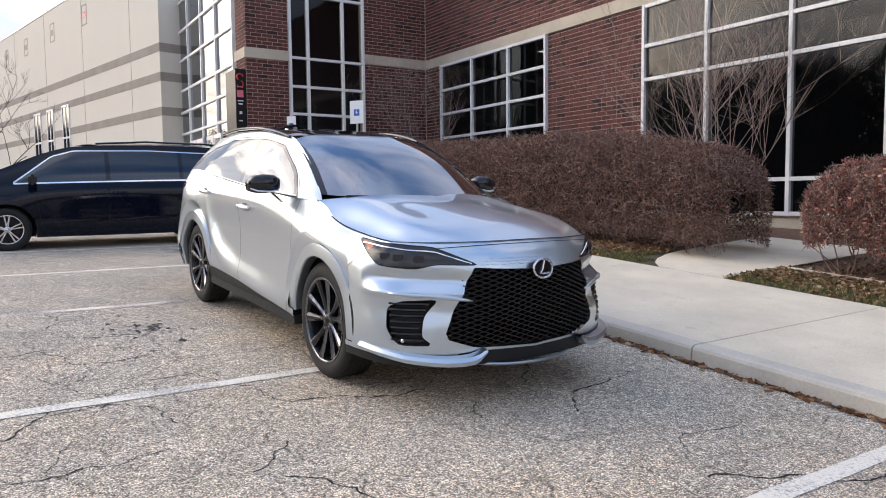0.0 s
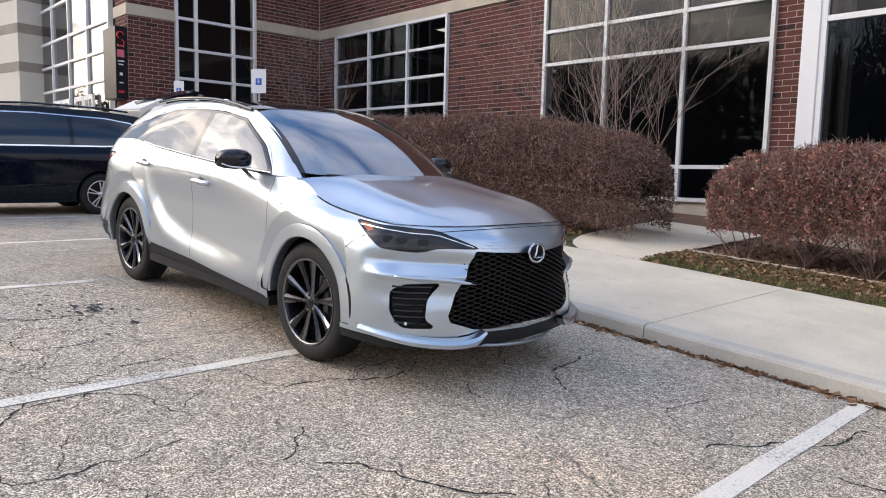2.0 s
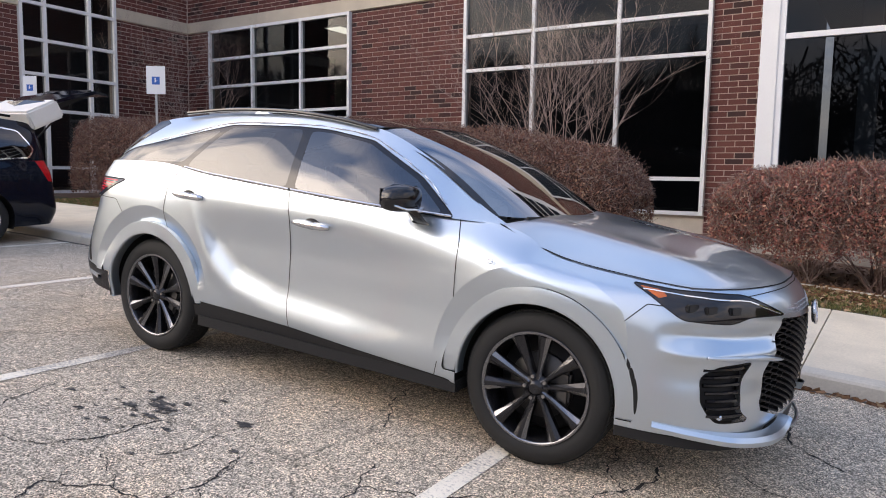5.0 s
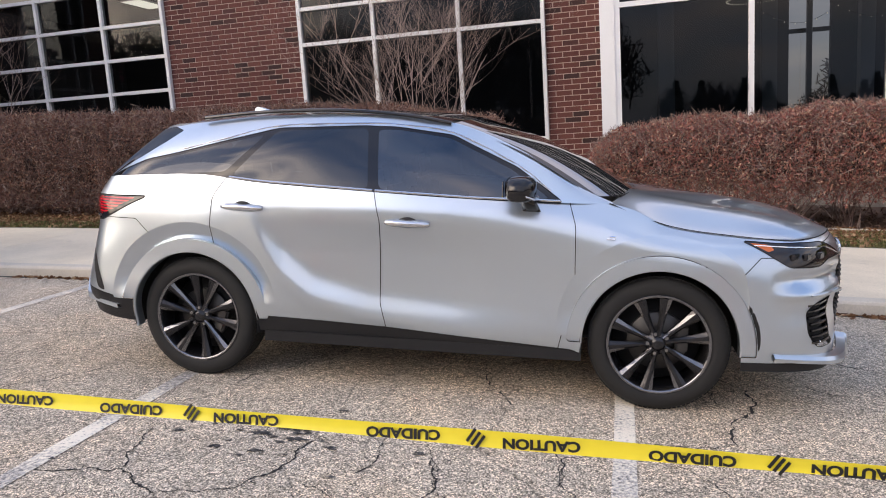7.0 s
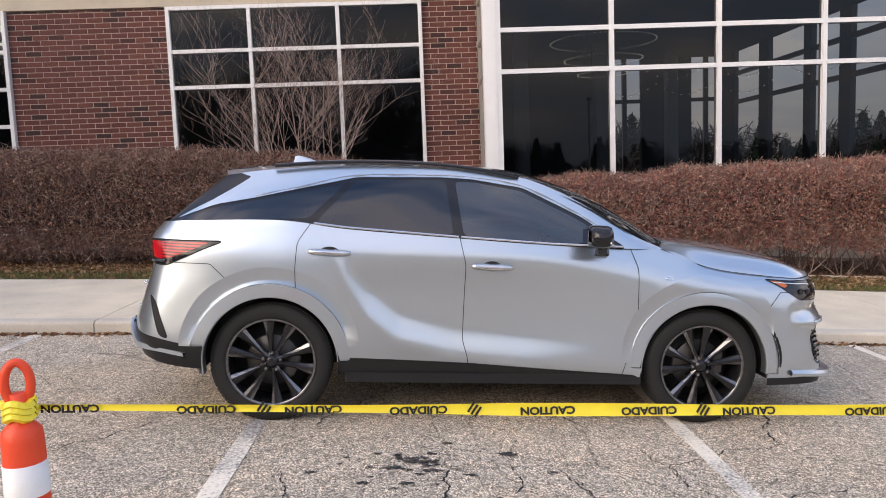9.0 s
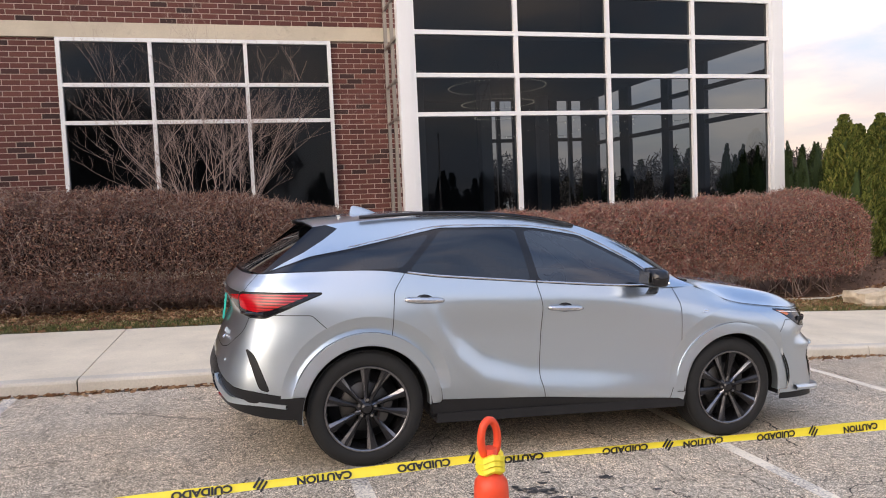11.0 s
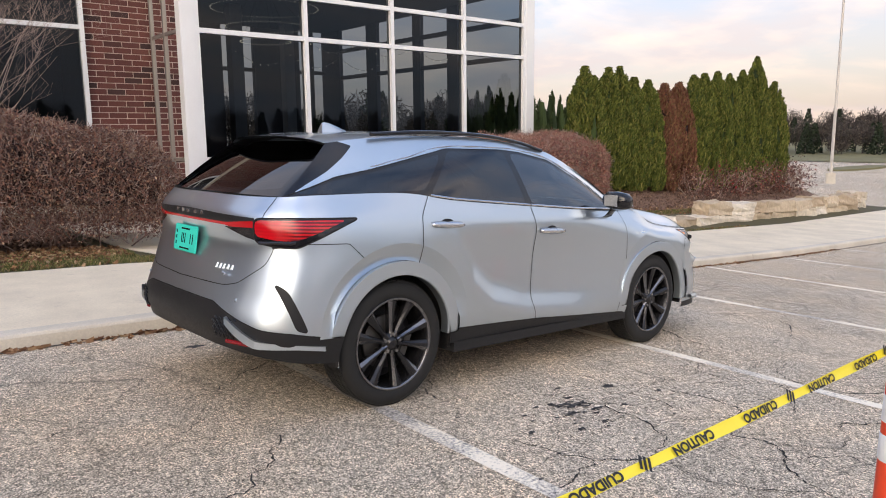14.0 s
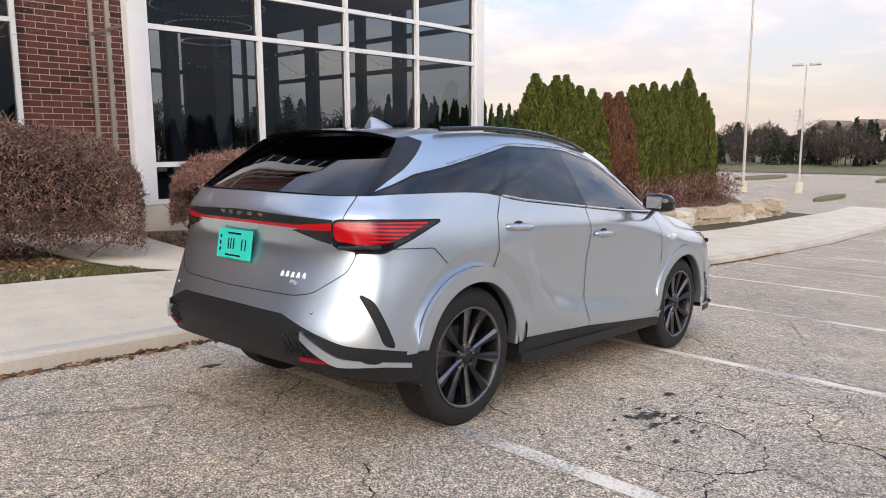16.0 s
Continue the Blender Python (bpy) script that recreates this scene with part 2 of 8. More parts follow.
def coated_glass(name, tint, mirror=0.25, clear=0.5, wave=0.0, ior=1.5):
    """Architectural or car glass: part mirror by Fresnel, part see-through, no refraction of the thin pane."""
    m = bpy.data.materials.new(name)
    m.use_nodes = True
    t = m.node_tree
    t.nodes.clear()
    out = t.nodes.new("ShaderNodeOutputMaterial")
    tr = t.nodes.new("ShaderNodeBsdfTransparent")
    tr.inputs[0].default_value = (*[c * clear for c in tint], 1)
    gl = t.nodes.new("ShaderNodeBsdfGlossy")
    gl.inputs["Roughness"].default_value = 0.01
    gl.inputs[0].default_value = (0.95, 0.97, 1.0, 1)
    fr = t.nodes.new("ShaderNodeFresnel")
    fr.inputs[0].default_value = ior
    k = t.nodes.new("ShaderNodeMath")
    k.operation = "MULTIPLY_ADD"
    k.inputs[1].default_value, k.inputs[2].default_value = 1.0 - mirror, mirror
    t.links.new(fr.outputs[0], k.inputs[0])
    mix = t.nodes.new("ShaderNodeMixShader")
    t.links.new(k.outputs[0], mix.inputs[0])
    t.links.new(tr.outputs[0], mix.inputs[1])
    t.links.new(gl.outputs[0], mix.inputs[2])
    t.links.new(mix.outputs[0], out.inputs[0])
    if wave:
        no = t.nodes.new("ShaderNodeTexNoise")
        no.inputs["Scale"].default_value = 0.9
        bu = t.nodes.new("ShaderNodeBump")
        bu.inputs["Strength"].default_value, bu.inputs["Distance"].default_value = 1.0, wave
        t.links.new(no.outputs[0], bu.inputs["Height"])
        t.links.new(bu.outputs[0], gl.inputs["Normal"])
    return m


ASPHALT = asphalt()
CONCRETE = concrete("sidewalk_concrete", (0.73, 0.64, 0.49))
KERB = concrete("kerb_concrete", (0.60, 0.545, 0.45))
STONE = concrete("limestone", (0.56, 0.49, 0.38))
BRICK = brick_mat()
MORTAR = plain("mortar", (0.50, 0.40, 0.34), 0.9, grain=0.25, scale=80)
WHITE_METAL = plain("white_aluminium", (0.78, 0.78, 0.77), 0.35)
ROOM_DARK = plain("unlit_room_dark", (0.065, 0.070, 0.082), 0.85)
WINDOW_GLASS = coated_glass("tinted_window_glass", (0.50, 0.56, 0.62), 0.0, 0.5, 0.0006, 1.38)
LOBBY_GLASS = coated_glass("lobby_glass", (0.52, 0.62, 0.70), 0.0, 0.32, 0.0006, 1.42)
ENTRY_GLASS = coated_glass("mirror_window_glass", (0.5, 0.56, 0.62), 0.22, 0.3, 0.002)
CHAMPAGNE = plain("champagne_aluminium", (0.27, 0.24, 0.21), 0.4, 0.4)
BRONZE = plain("bronze_aluminium", (0.10, 0.085, 0.075), 0.4, 0.5)
WAREHOUSE = plain("painted_precast", (0.66, 0.62, 0.54), 0.85, grain=0.06, scale=8)
WAREHOUSE_DARK = concrete("painted_precast_band", (0.33, 0.29, 0.25))


# ---- mesh helpers ----
def mesh_object(name, bm, material, smooth=False):
    me = bpy.data.meshes.new(name)
    bm.to_mesh(me)
    bm.free()
    for m in material if isinstance(material, (list, tuple)) else [material]:
        me.materials.append(m)
    if smooth:
        me.polygons.foreach_set("use_smooth", [True] * len(me.polygons))
    return new(name, me)


def part(name, bm, material, parent, label="", smooth=False):
    ob = mesh_object(name, bm, material, smooth)
    ob.parent = parent
    if label:
        ob["label"] = label
    return ob


def raw(name, verts, faces, material, parent=None, smooth=False, label=""):
    me = bpy.data.meshes.new(name)
    me.from_pydata([tuple(v) for v in verts], [], faces)
    for m in material if isinstance(material, (list, tuple)) else [material]:
        me.materials.append(m)
    if smooth:
        me.polygons.foreach_set("use_smooth", [True] * len(me.polygons))
    ob = new(name, me)
    if parent:
        ob.parent = parent
    if label:
        ob["label"] = label
    return ob


def add_box(bm, x0, x1, y0, y1, z0, z1, m=None, mat=0):
    vs = [bm.verts.new((m @ Vector(c)) if m else c) for c in
          ((x0, y0, z0), (x1, y0, z0), (x1, y1, z0), (x0, y1, z0), (x0, y0, z1), (x1, y0, z1), (x1, y1, z1), (x0, y1, z1))]
    for f in ((3, 2, 1, 0), (4, 5, 6, 7), (0, 1, 5, 4), (1, 2, 6, 5), (2, 3, 7, 6), (3, 0, 4, 7)):
        bm.faces.new([vs[i] for i in f]).material_index = mat
    return vs


def box(x0, x1, y0, y1, z0, z1, bevel=0.0):
    bm = bmesh.new()
    add_box(bm, x0, x1, y0, y1, z0, z1)
    if bevel:
        bmesh.ops.bevel(bm, geom=bm.edges[:], offset=bevel, segments=2, affect="EDGES")
    return bm


def tube(bm, points, radii, sides=8, cap=True):
    """A tapered tube along points."""
    pts = [Vector(p) for p in points]
    rr = radii if isinstance(radii, (list, tuple)) else [radii] * len(pts)
    rings = []
    for i, p in enumerate(pts):
        d = (pts[min(i + 1, len(pts) - 1)] - pts[max(i - 1, 0)]).normalized()
        a = d.orthogonal().normalized() if i == 0 else (last - d * last.dot(d)).normalized()
        last = a
        b = d.cross(a)
        rings.append([bm.verts.new(p + (a * math.cos(2 * math.pi * k / sides) + b * math.sin(2 * math.pi * k / sides)) * rr[i]) for k in range(sides)])
    for r0, r1 in zip(rings, rings[1:]):
        for k in range(sides):
            bm.faces.new((r0[k], r0[(k + 1) % sides], r1[(k + 1) % sides], r1[k]))
    if cap:
        bm.faces.new(rings[0][::-1])
        bm.faces.new(rings[-1])


def empty(name, m=None):
    ob = new(name)
    ob.empty_display_size = 0.2
    if m:
        ob.matrix_world = m
    return ob


def spline(points, n):
    """n points at even steps along a smooth line through points."""
    p = np.array(points, float)
    p = np.vstack([2 * p[0] - p[1], p, 2 * p[-1] - p[-2]])
    u = np.linspace(0, len(points) - 1, n)
    i = np.minimum(u.astype(int), len(points) - 2)
    f = (u - i)[:, None]
    a, b, c, d = p[i], p[i + 1], p[i + 2], p[i + 3]
    return 0.5 * (2 * b + (c - a) * f + (2 * a - 5 * b + 4 * c - d) * f ** 2 + (3 * b - 3 * c + d - a) * f ** 3)


# ---- the lie of the land: the lot falls gently towards +x ----
def ground_z(x):
    """Height of the asphalt at x: a steady fall across the bays, flatter at both ends."""
    xs = (-80, -30, -12, -8, -1.4, 10, 16, 26, 60, 120, 4000)
    zs = (1.4, 1.0, 0.58, 0.45, 0.187, -0.566, -0.87, -1.12, -1.3, -1.4, -1.4)
    return float(np.interp(x, xs, zs))

# ---- ground ----
KERB_Y = 1.68        # face of the kerb
WALK_Y = 4.5         # back of the pavement
KERB_H = 0.125


def sheet(name, xs, ys, height, material):
    verts = [(x, y, height(x, y)) for x in xs for y in ys]
    n = len(ys)
    faces = [(i * n + j, (i + 1) * n + j, (i + 1) * n + j + 1, i * n + j + 1) for i in range(len(xs) - 1) for j in range(n - 1)]
    return raw(name, verts, faces, material, smooth=True)


XS = sorted([-3000, -600, -150, -80, -1.4] + [-60 + 2 * k for k in range(61)] + [80, 120, 200, 600, 3000])
tagged(sheet("ground", XS, [-3000, -600, -150, -60, -30, -15, -8, -4, -2, 0, 1, 2, 5, 12, 30, 60, 150, 600, 3000], lambda x, y: ground_z(x), ASPHALT),
       "cracked grey asphalt of a sloping car park", "car park", kind="structure")


def strip(name, xs, profile, material, label, category):
    """A run along x with a closed cross-section profile of (y, height over the asphalt)."""
    verts = [(x, y, ground_z(x) + h) for x in xs for y, h in profile]
    n = len(profile)
    faces = [(i * n + j, i * n + (j + 1) % n, (i + 1) * n + (j + 1) % n, (i + 1) * n + j) for i in range(len(xs) - 1) for j in range(n)]
    faces += [tuple(range(n))[::-1], tuple((len(xs) - 1) * n + j for j in range(n))]
    ob = raw(name, verts, faces, material)
    return tagged(ob, label, category, kind="structure")


# kerb stones and pavement slabs between open joints
pavement = empty("pavement")
tagged(pavement, "pale concrete pavement slabs behind a worn kerb", "pavement", kind="structure")
kerb = empty("kerb")
tagged(kerb, "worn concrete kerb with chipped, dirty face", "kerb", kind="structure")
X1, SLAB = 27.0, 3.05
JOINT = 2.35


def slab_run(parent, name, xa, xb, profile, material):
    xs = [xa + (xb - xa) * k / 4 for k in range(5)]
    verts = [(x, y, ground_z(x) + h) for x in xs for y, h in profile]
    n = len(profile)
    faces = [(i * n + j, i * n + (j + 1) % n, (i + 1) * n + (j + 1) % n, (i + 1) * n + j) for i in range(4) for j in range(n)]
    faces += [tuple(range(n))[::-1], tuple(4 * n + j for j in range(n))]
    return raw(name, verts, faces, material, parent)


k = 0
x = JOINT - SLAB * 13
while x < X1:
    xa, xb = x + 0.006, x + SLAB - 0.006
    slab_run(pavement, "slab", xa, xb, ((KERB_Y + 0.16, -0.1), (KERB_Y + 0.16, KERB_H), (WALK_Y, KERB_H + 0.03), (WALK_Y, -0.1)), CONCRETE)
    slab_run(kerb, "kerb_stone", xa, xb, ((KERB_Y - 0.02, -0.15), (KERB_Y, KERB_H - 0.03), (KERB_Y + 0.012, KERB_H - 0.01), (KERB_Y + 0.035, KERB_H), (KERB_Y + 0.157, KERB_H + 0.002), (KERB_Y + 0.157, -0.15)), KERB)
    x += SLAB

# ---- the brick building ----
WALL_Y = 9.97
WING_X = -15.0
BOX_Y = 8.35


building = empty("office_building")
tagged(building, "red-brick office building with stone bands and dark glazing", "building")


def window_wall(name, cols, rows, frame_w, at, depth=0.10, glass=None, metal=None):
    """A glazed opening: frame bars on the lines cols and rows, a pane in each field. at(u, d, z) gives the place of a point u along the wall and d out of it."""
    win = empty(name)
    win.parent = building
    def bars(bm, u0, u1, z0, z1, d0, d1):
        c = [(u0, d0, z0), (u1, d0, z0), (u1, d1, z0), (u0, d1, z0), (u0, d0, z1), (u1, d0, z1), (u1, d1, z1), (u0, d1, z1)]
        vs = [bm.verts.new(at(*q)) for q in c]
        for f in ((3, 2, 1, 0), (4, 5, 6, 7), (0, 1, 5, 4), (1, 2, 6, 5), (2, 3, 7, 6), (3, 0, 4, 7)):
            bm.faces.new([vs[i] for i in f])
    for u in cols:
        bm = bmesh.new()
        bars(bm, u - frame_w / 2, u + frame_w / 2, rows[0] - frame_w / 2, rows[-1] + frame_w / 2, -0.05, depth)
        bmesh.ops.recalc_face_normals(bm, faces=bm.faces)
        part("mullion", bm, metal or WHITE_METAL, win)
    for z in rows:
        for u0, u1 in zip(cols, cols[1:]):
            bm = bmesh.new()
            bars(bm, u0 + frame_w / 2 - 0.002, u1 - frame_w / 2 + 0.002, z - frame_w / 2, z + frame_w / 2, -0.05, depth - 0.012)
            bmesh.ops.recalc_face_normals(bm, faces=bm.faces)
            part("transom", bm, metal or WHITE_METAL, win)
    for u0, u1 in zip(cols, cols[1:]):
        for z0, z1 in zip(rows, rows[1:]):
            bm = bmesh.new()
            q = [at(u0, 0.02, z0), at(u1, 0.02, z0), at(u1, 0.02, z1), at(u0, 0.02, z1)]
            bm.faces.new([bm.verts.new(v) for v in q])
            ob = part("pane", bm, glass or WINDOW_GLASS, win)
            ob.visible_shadow = False
    return win


front = lambda u, d, z: (u, WALL_Y - d, z)
boxf = lambda u, d, z: (u, BOX_Y - d, z)
boxs = lambda u, d, z: (0.98 - d, u, z)
wing = lambda u, d, z: (WING_X + d, u, z)
entry = lambda u, d, z: (u, 4.6 - d, z)

W_TOP = 5.4
window_wall("window", (-5.5, -3.83, -1.99, -0.27), (0.82, 1.47, 3.78, 4.52, W_TOP), 0.075, front)
window_wall("window", (-13.97, -12.25, -10.46, -8.85), (0.82, 1.5, 3.1, 3.86, 4.62, W_TOP), 0.075, front)
window_wall("window", (1.18, 3.34, 5.41, 7.46, 9.45), (0.78, 1.41, 3.67, 4.44, 5.28, 6.1, 6.9, 7.7, 8.5), 0.085, boxf, glass=LOBBY_GLASS)
window_wall("window", (8.5, 9.2, 9.88), (0.78, 1.41, 3.67, 4.44, 5.28, 6.1, 6.9, 7.7, 8.5), 0.06, boxs, 0.055, metal=CHAMPAGNE, glass=LOBBY_GLASS)
window_wall("window", (5.18, 5.75, 6.9, 7.6), (0.9, 1.5, 2.9, 3.75, 4.57, 5.42, 7.3, 8.6), 0.075, wing)
window_wall("window", (-26.6, -24.6, -22.6, -20.6, -18.5), (0.9, 3.95, 4.85, 5.75, 7.0, 8.2, 9.4), 0.09, entry, glass=ENTRY_GLASS)


def wall(name, x0, x1, y0, y1, z0, z1, material=MORTAR, label=""):
    return part(name, box(x0, x1, y0, y1, z0, z1), material, building, label)


def brick_field(u0, u1, z0, z1, at, store, proud=0.012):
    """Running bond of utility bricks over a piece of wall."""
    L, H, J = 0.325, 0.108, 0.015
    z, row = z0, 0
    while z < z1 - 0.02:
        u = u0 - (L / 2 if row % 2 else 0.0)
        while u < u1 - 0.01:
            a, b = max(u, u0) + J / 2, min(u + L, u1) - J / 2
            if b - a > 0.03:
                store.append((a, b, z + J / 2, min(z + H, z1) - J / 2, at, proud + random.uniform(-0.002, 0.002)))
            u += L
        z += H
        row += 1


FIELDS = []
# backing walls
wall("wall", -8.81, -5.54, WALL_Y, WALL_Y + 0.3, 0.0, 5.44)
wall("wall", -0.23, 0.97, WALL_Y, WALL_Y + 0.3, -0.3, 5.44)
wall("wall", WING_X, -14.01, WALL_Y, WALL_Y + 0.3, 0.0, 5.44)
wall("wall", -14.0, -8.82, WALL_Y, WALL_Y + 0.3, 0.0, 0.78)
wall("wall", -5.53, -0.24, WALL_Y, WALL_Y + 0.3, -0.3, 0.78, KERB)
wall("wall", WING_X, 0.97, WALL_Y, WALL_Y + 0.3, 5.75, 9.6)
wall("wall", WING_X - 0.3, WING_X, 7.64, WALL_Y + 0.3, 0.0, 9.6)
wall("wall", WING_X - 0.9, WING_X, 3.85, 5.14, 0.0, 5.3)
wall("wall", WING_X - 0.9, WING_X, 3.85, 5.14, 5.6, 9.6)
part("stone_band", box(WING_X, 0.97, WALL_Y - 0.05, WALL_Y + 0.3, 5.445, 5.745, 0.006), STONE, building, "cream limestone band")
part("stone_band", box(WING_X - 0.3, WING_X + 0.05, 7.64, WALL_Y - 0.06, 5.445, 5.745, 0.006), STONE, building, "cream limestone band")
part("stone_band", box(WING_X - 0.95, WING_X + 0.05, 3.80, 5.16, 5.3, 5.598, 0.006), STONE, building, "cream limestone band")
part("plinth", box(0.99, 9.6, BOX_Y - 0.1, BOX_Y + 0.2, -1.6, 0.73, 0.01), KERB, building)
part("plinth", box(0.9, 0.985, BOX_Y - 0.1, WALL_Y, -1.6, 0.73), KERB, building)
part("corner_post", box(0.88, 1.14, BOX_Y - 0.12, BOX_Y + 0.1, 0.73, 9.2, 0.01), WHITE_METAL, building)
part("corner_post", box(9.49, 9.78, BOX_Y - 0.12, BOX_Y + 0.15, 0.73, 9.2, 0.01), WHITE_METAL, building)
# rooms behind the glass, their near-black colour standing in for unlit interiors
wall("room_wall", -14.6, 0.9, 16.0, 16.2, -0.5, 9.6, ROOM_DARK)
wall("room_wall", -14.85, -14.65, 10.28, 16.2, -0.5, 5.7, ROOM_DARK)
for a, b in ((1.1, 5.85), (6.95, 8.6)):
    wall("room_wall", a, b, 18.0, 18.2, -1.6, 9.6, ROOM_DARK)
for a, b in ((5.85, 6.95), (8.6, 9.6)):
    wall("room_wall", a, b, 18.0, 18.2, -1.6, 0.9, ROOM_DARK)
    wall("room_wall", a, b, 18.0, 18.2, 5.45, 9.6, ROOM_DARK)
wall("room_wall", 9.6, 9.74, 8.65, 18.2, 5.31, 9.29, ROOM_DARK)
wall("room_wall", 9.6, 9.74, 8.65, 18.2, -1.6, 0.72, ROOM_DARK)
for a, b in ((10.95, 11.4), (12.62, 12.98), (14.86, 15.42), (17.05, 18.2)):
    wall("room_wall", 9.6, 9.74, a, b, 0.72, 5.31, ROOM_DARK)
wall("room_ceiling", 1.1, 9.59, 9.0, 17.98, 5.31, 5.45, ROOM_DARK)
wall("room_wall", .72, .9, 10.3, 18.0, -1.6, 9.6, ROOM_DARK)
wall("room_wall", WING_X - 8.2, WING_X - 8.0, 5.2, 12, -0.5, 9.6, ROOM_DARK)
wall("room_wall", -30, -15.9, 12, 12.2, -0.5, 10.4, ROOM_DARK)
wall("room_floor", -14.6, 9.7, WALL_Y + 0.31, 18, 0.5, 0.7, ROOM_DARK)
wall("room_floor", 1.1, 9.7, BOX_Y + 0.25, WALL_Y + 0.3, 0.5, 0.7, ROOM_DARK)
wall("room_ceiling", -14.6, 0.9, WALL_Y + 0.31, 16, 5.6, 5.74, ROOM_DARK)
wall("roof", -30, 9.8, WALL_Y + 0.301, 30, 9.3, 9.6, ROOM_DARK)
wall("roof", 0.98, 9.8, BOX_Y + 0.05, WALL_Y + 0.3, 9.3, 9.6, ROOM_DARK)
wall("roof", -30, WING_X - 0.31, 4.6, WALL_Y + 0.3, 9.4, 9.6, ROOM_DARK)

brick_field(-8.81, -5.54, 0.2, 5.44, front, FIELDS)
brick_field(WING_X + 0.01, -14.01, 0.2, 5.44, front, FIELDS)
brick_field(WING_X + 0.01, 0.97, 5.75, 9.6, front, FIELDS)
brick_field(7.66, WALL_Y - 0.02, 0.2, 5.44, wing, FIELDS)
brick_field(7.66, WALL_Y - 0.02, 5.75, 9.6, wing, FIELDS)
brick_field(3.85, 5.14, 0.2, 5.3, wing, FIELDS)
brick_field(3.85, 5.14, 5.6, 9.6, wing, FIELDS)
pier_s = lambda u, d, z: (u, 3.85 - d, z)
brick_field(WING_X - 0.9, WING_X, 0.2, 5.3, pier_s, FIELDS)
brick_field(WING_X - 0.9, WING_X, 5.6, 9.6, pier_s, FIELDS)
NEAR = []
brick_field(-0.23, 0.97, -0.2, 5.44, front, NEAR)


def brick_mesh(items):
    verts, faces = [], []
    for a, b, z0, z1, at, pr in items:
        n = len(verts)
        e = 0.004
        verts += [at(a, 0, z0), at(b, 0, z0), at(b, 0, z1), at(a, 0, z1), at(a + e, pr, z0 + e), at(b - e, pr, z0 + e), at(b - e, pr, z1 - e), at(a + e, pr, z1 - e)]
        faces += [(n + 4, n + 5, n + 6, n + 7), (n, n + 1, n + 5, n + 4), (n + 1, n + 2, n + 6, n + 5), (n + 2, n + 3, n + 7, n + 6), (n + 3, n, n + 4, n + 7)]
    return verts, faces


tagged(raw("brickwork", *brick_mesh(FIELDS), BRICK, building), kind="stuff")
for item in NEAR[:300]:
    raw("brick", *brick_mesh([item]), BRICK, building)
if NEAR[300:]:
    tagged(raw("brickwork", *brick_mesh(NEAR[300:]), BRICK, building), kind="stuff")

# ---- the precast warehouse beyond ----
warehouse = empty("warehouse")
tagged(warehouse, "cream precast warehouse with taupe bands and tall windows", "warehouse")
WM = pose(-25.9, 3.7, 0, 0, 0, 11.5)


def wh(name, x0, x1, y0, y1, z0, z1, mat, label=""):
    bm = bmesh.new()
    add_box(bm, x0, x1, y0, y1, z0, z1, WM)
    return part(name, bm, mat, warehouse, label)


wh("wall", -70, 0, 0, 12, 0, 11.7, WAREHOUSE)
wh("coping", -70, 0.03, -.04, 12, 11.7, 11.82, WHITE_METAL)
for z in (4.72, 6.15, 7.35):
    wh("band", -70, 0.012, -0.012, 12, z, z + 0.36, WAREHOUSE_DARK, "taupe painted band")

# ---- painted bays, stains, lawns and planting ----
def worn_paint():
    n = Nodes("worn_line_paint")
    p = n.world_pos()
    a = n.noise(55, 6, 0.7, p)
    b = n.noise(0.9, 4, 0.6, p)
    wear = n.ramp(n.math("ADD", n.math("MULTIPLY", a, 0.5), n.math("MULTIPLY", b, 0.5)), (0.425, 0.0), (0.53, 1.0))
    st = n.ramp(n.voronoi(95, "F1", "Color", p), (0.15, (0.10, 0.095, 0.09)), (0.85, (0.46, 0.43, 0.40)))
    c = n.mix(wear, st, (0.88, 0.80, 0.66))
    return n.done(c, 0.8, 0.0, n.bump(a, 0.4, 0.004))


def speckle(name, stops, scale=30, rough=0.9):
    n = Nodes(name)
    r = n.math("FRACT", n.math("ADD", n.island(), n.random()))
    c = n.ramp(r, *stops)
    f = n.noise(scale, 4, 0.6)
    c = n.mix(1.0, c, n.ramp(f, (0.3, 0.8), (0.7, 1.15)), "MULTIPLY")
    return n.done(c, rough, 0.0, None, Specular_IOR_Level=0.25)


LINE = worn_paint()
def stain_mat():
    n = Nodes("oil_stain")
    p = n.world_pos()
    c = n.mix(n.ramp(n.noise(38, 6, 0.75, p), (0.45, 0.0), (0.66, 1.0)), (0.018, 0.016, 0.015), (0.15, 0.138, 0.125))
    return n.done(c, 0.75)


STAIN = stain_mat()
SOIL = concrete("lawn_soil", (0.085, 0.075, 0.04))
FAR_GRASS = concrete("far_winter_grass", (0.17, 0.155, 0.075))
MULCH = concrete("bark_mulch", (0.16, 0.095, 0.065))
GRASS = speckle("grass_blades", ((0.0, (0.06, 0.08, 0.022)), (0.45, (0.11, 0.12, 0.035)), (0.7, (0.20, 0.17, 0.065)), (1.0, (0.32, 0.25, 0.13))))
DEADLEAF = speckle("fallen_leaves", ((0.0, (0.10, 0.045, 0.022)), (0.4, (0.20, 0.10, 0.05)), (0.75, (0.30, 0.17, 0.09)), (1.0, (0.46, 0.33, 0.20))))
CHIPS = speckle("mulch_chips", ((0.0, (0.06, 0.035, 0.025)), (0.5, (0.17, 0.10, 0.07)), (1.0, (0.34, 0.23, 0.17))))
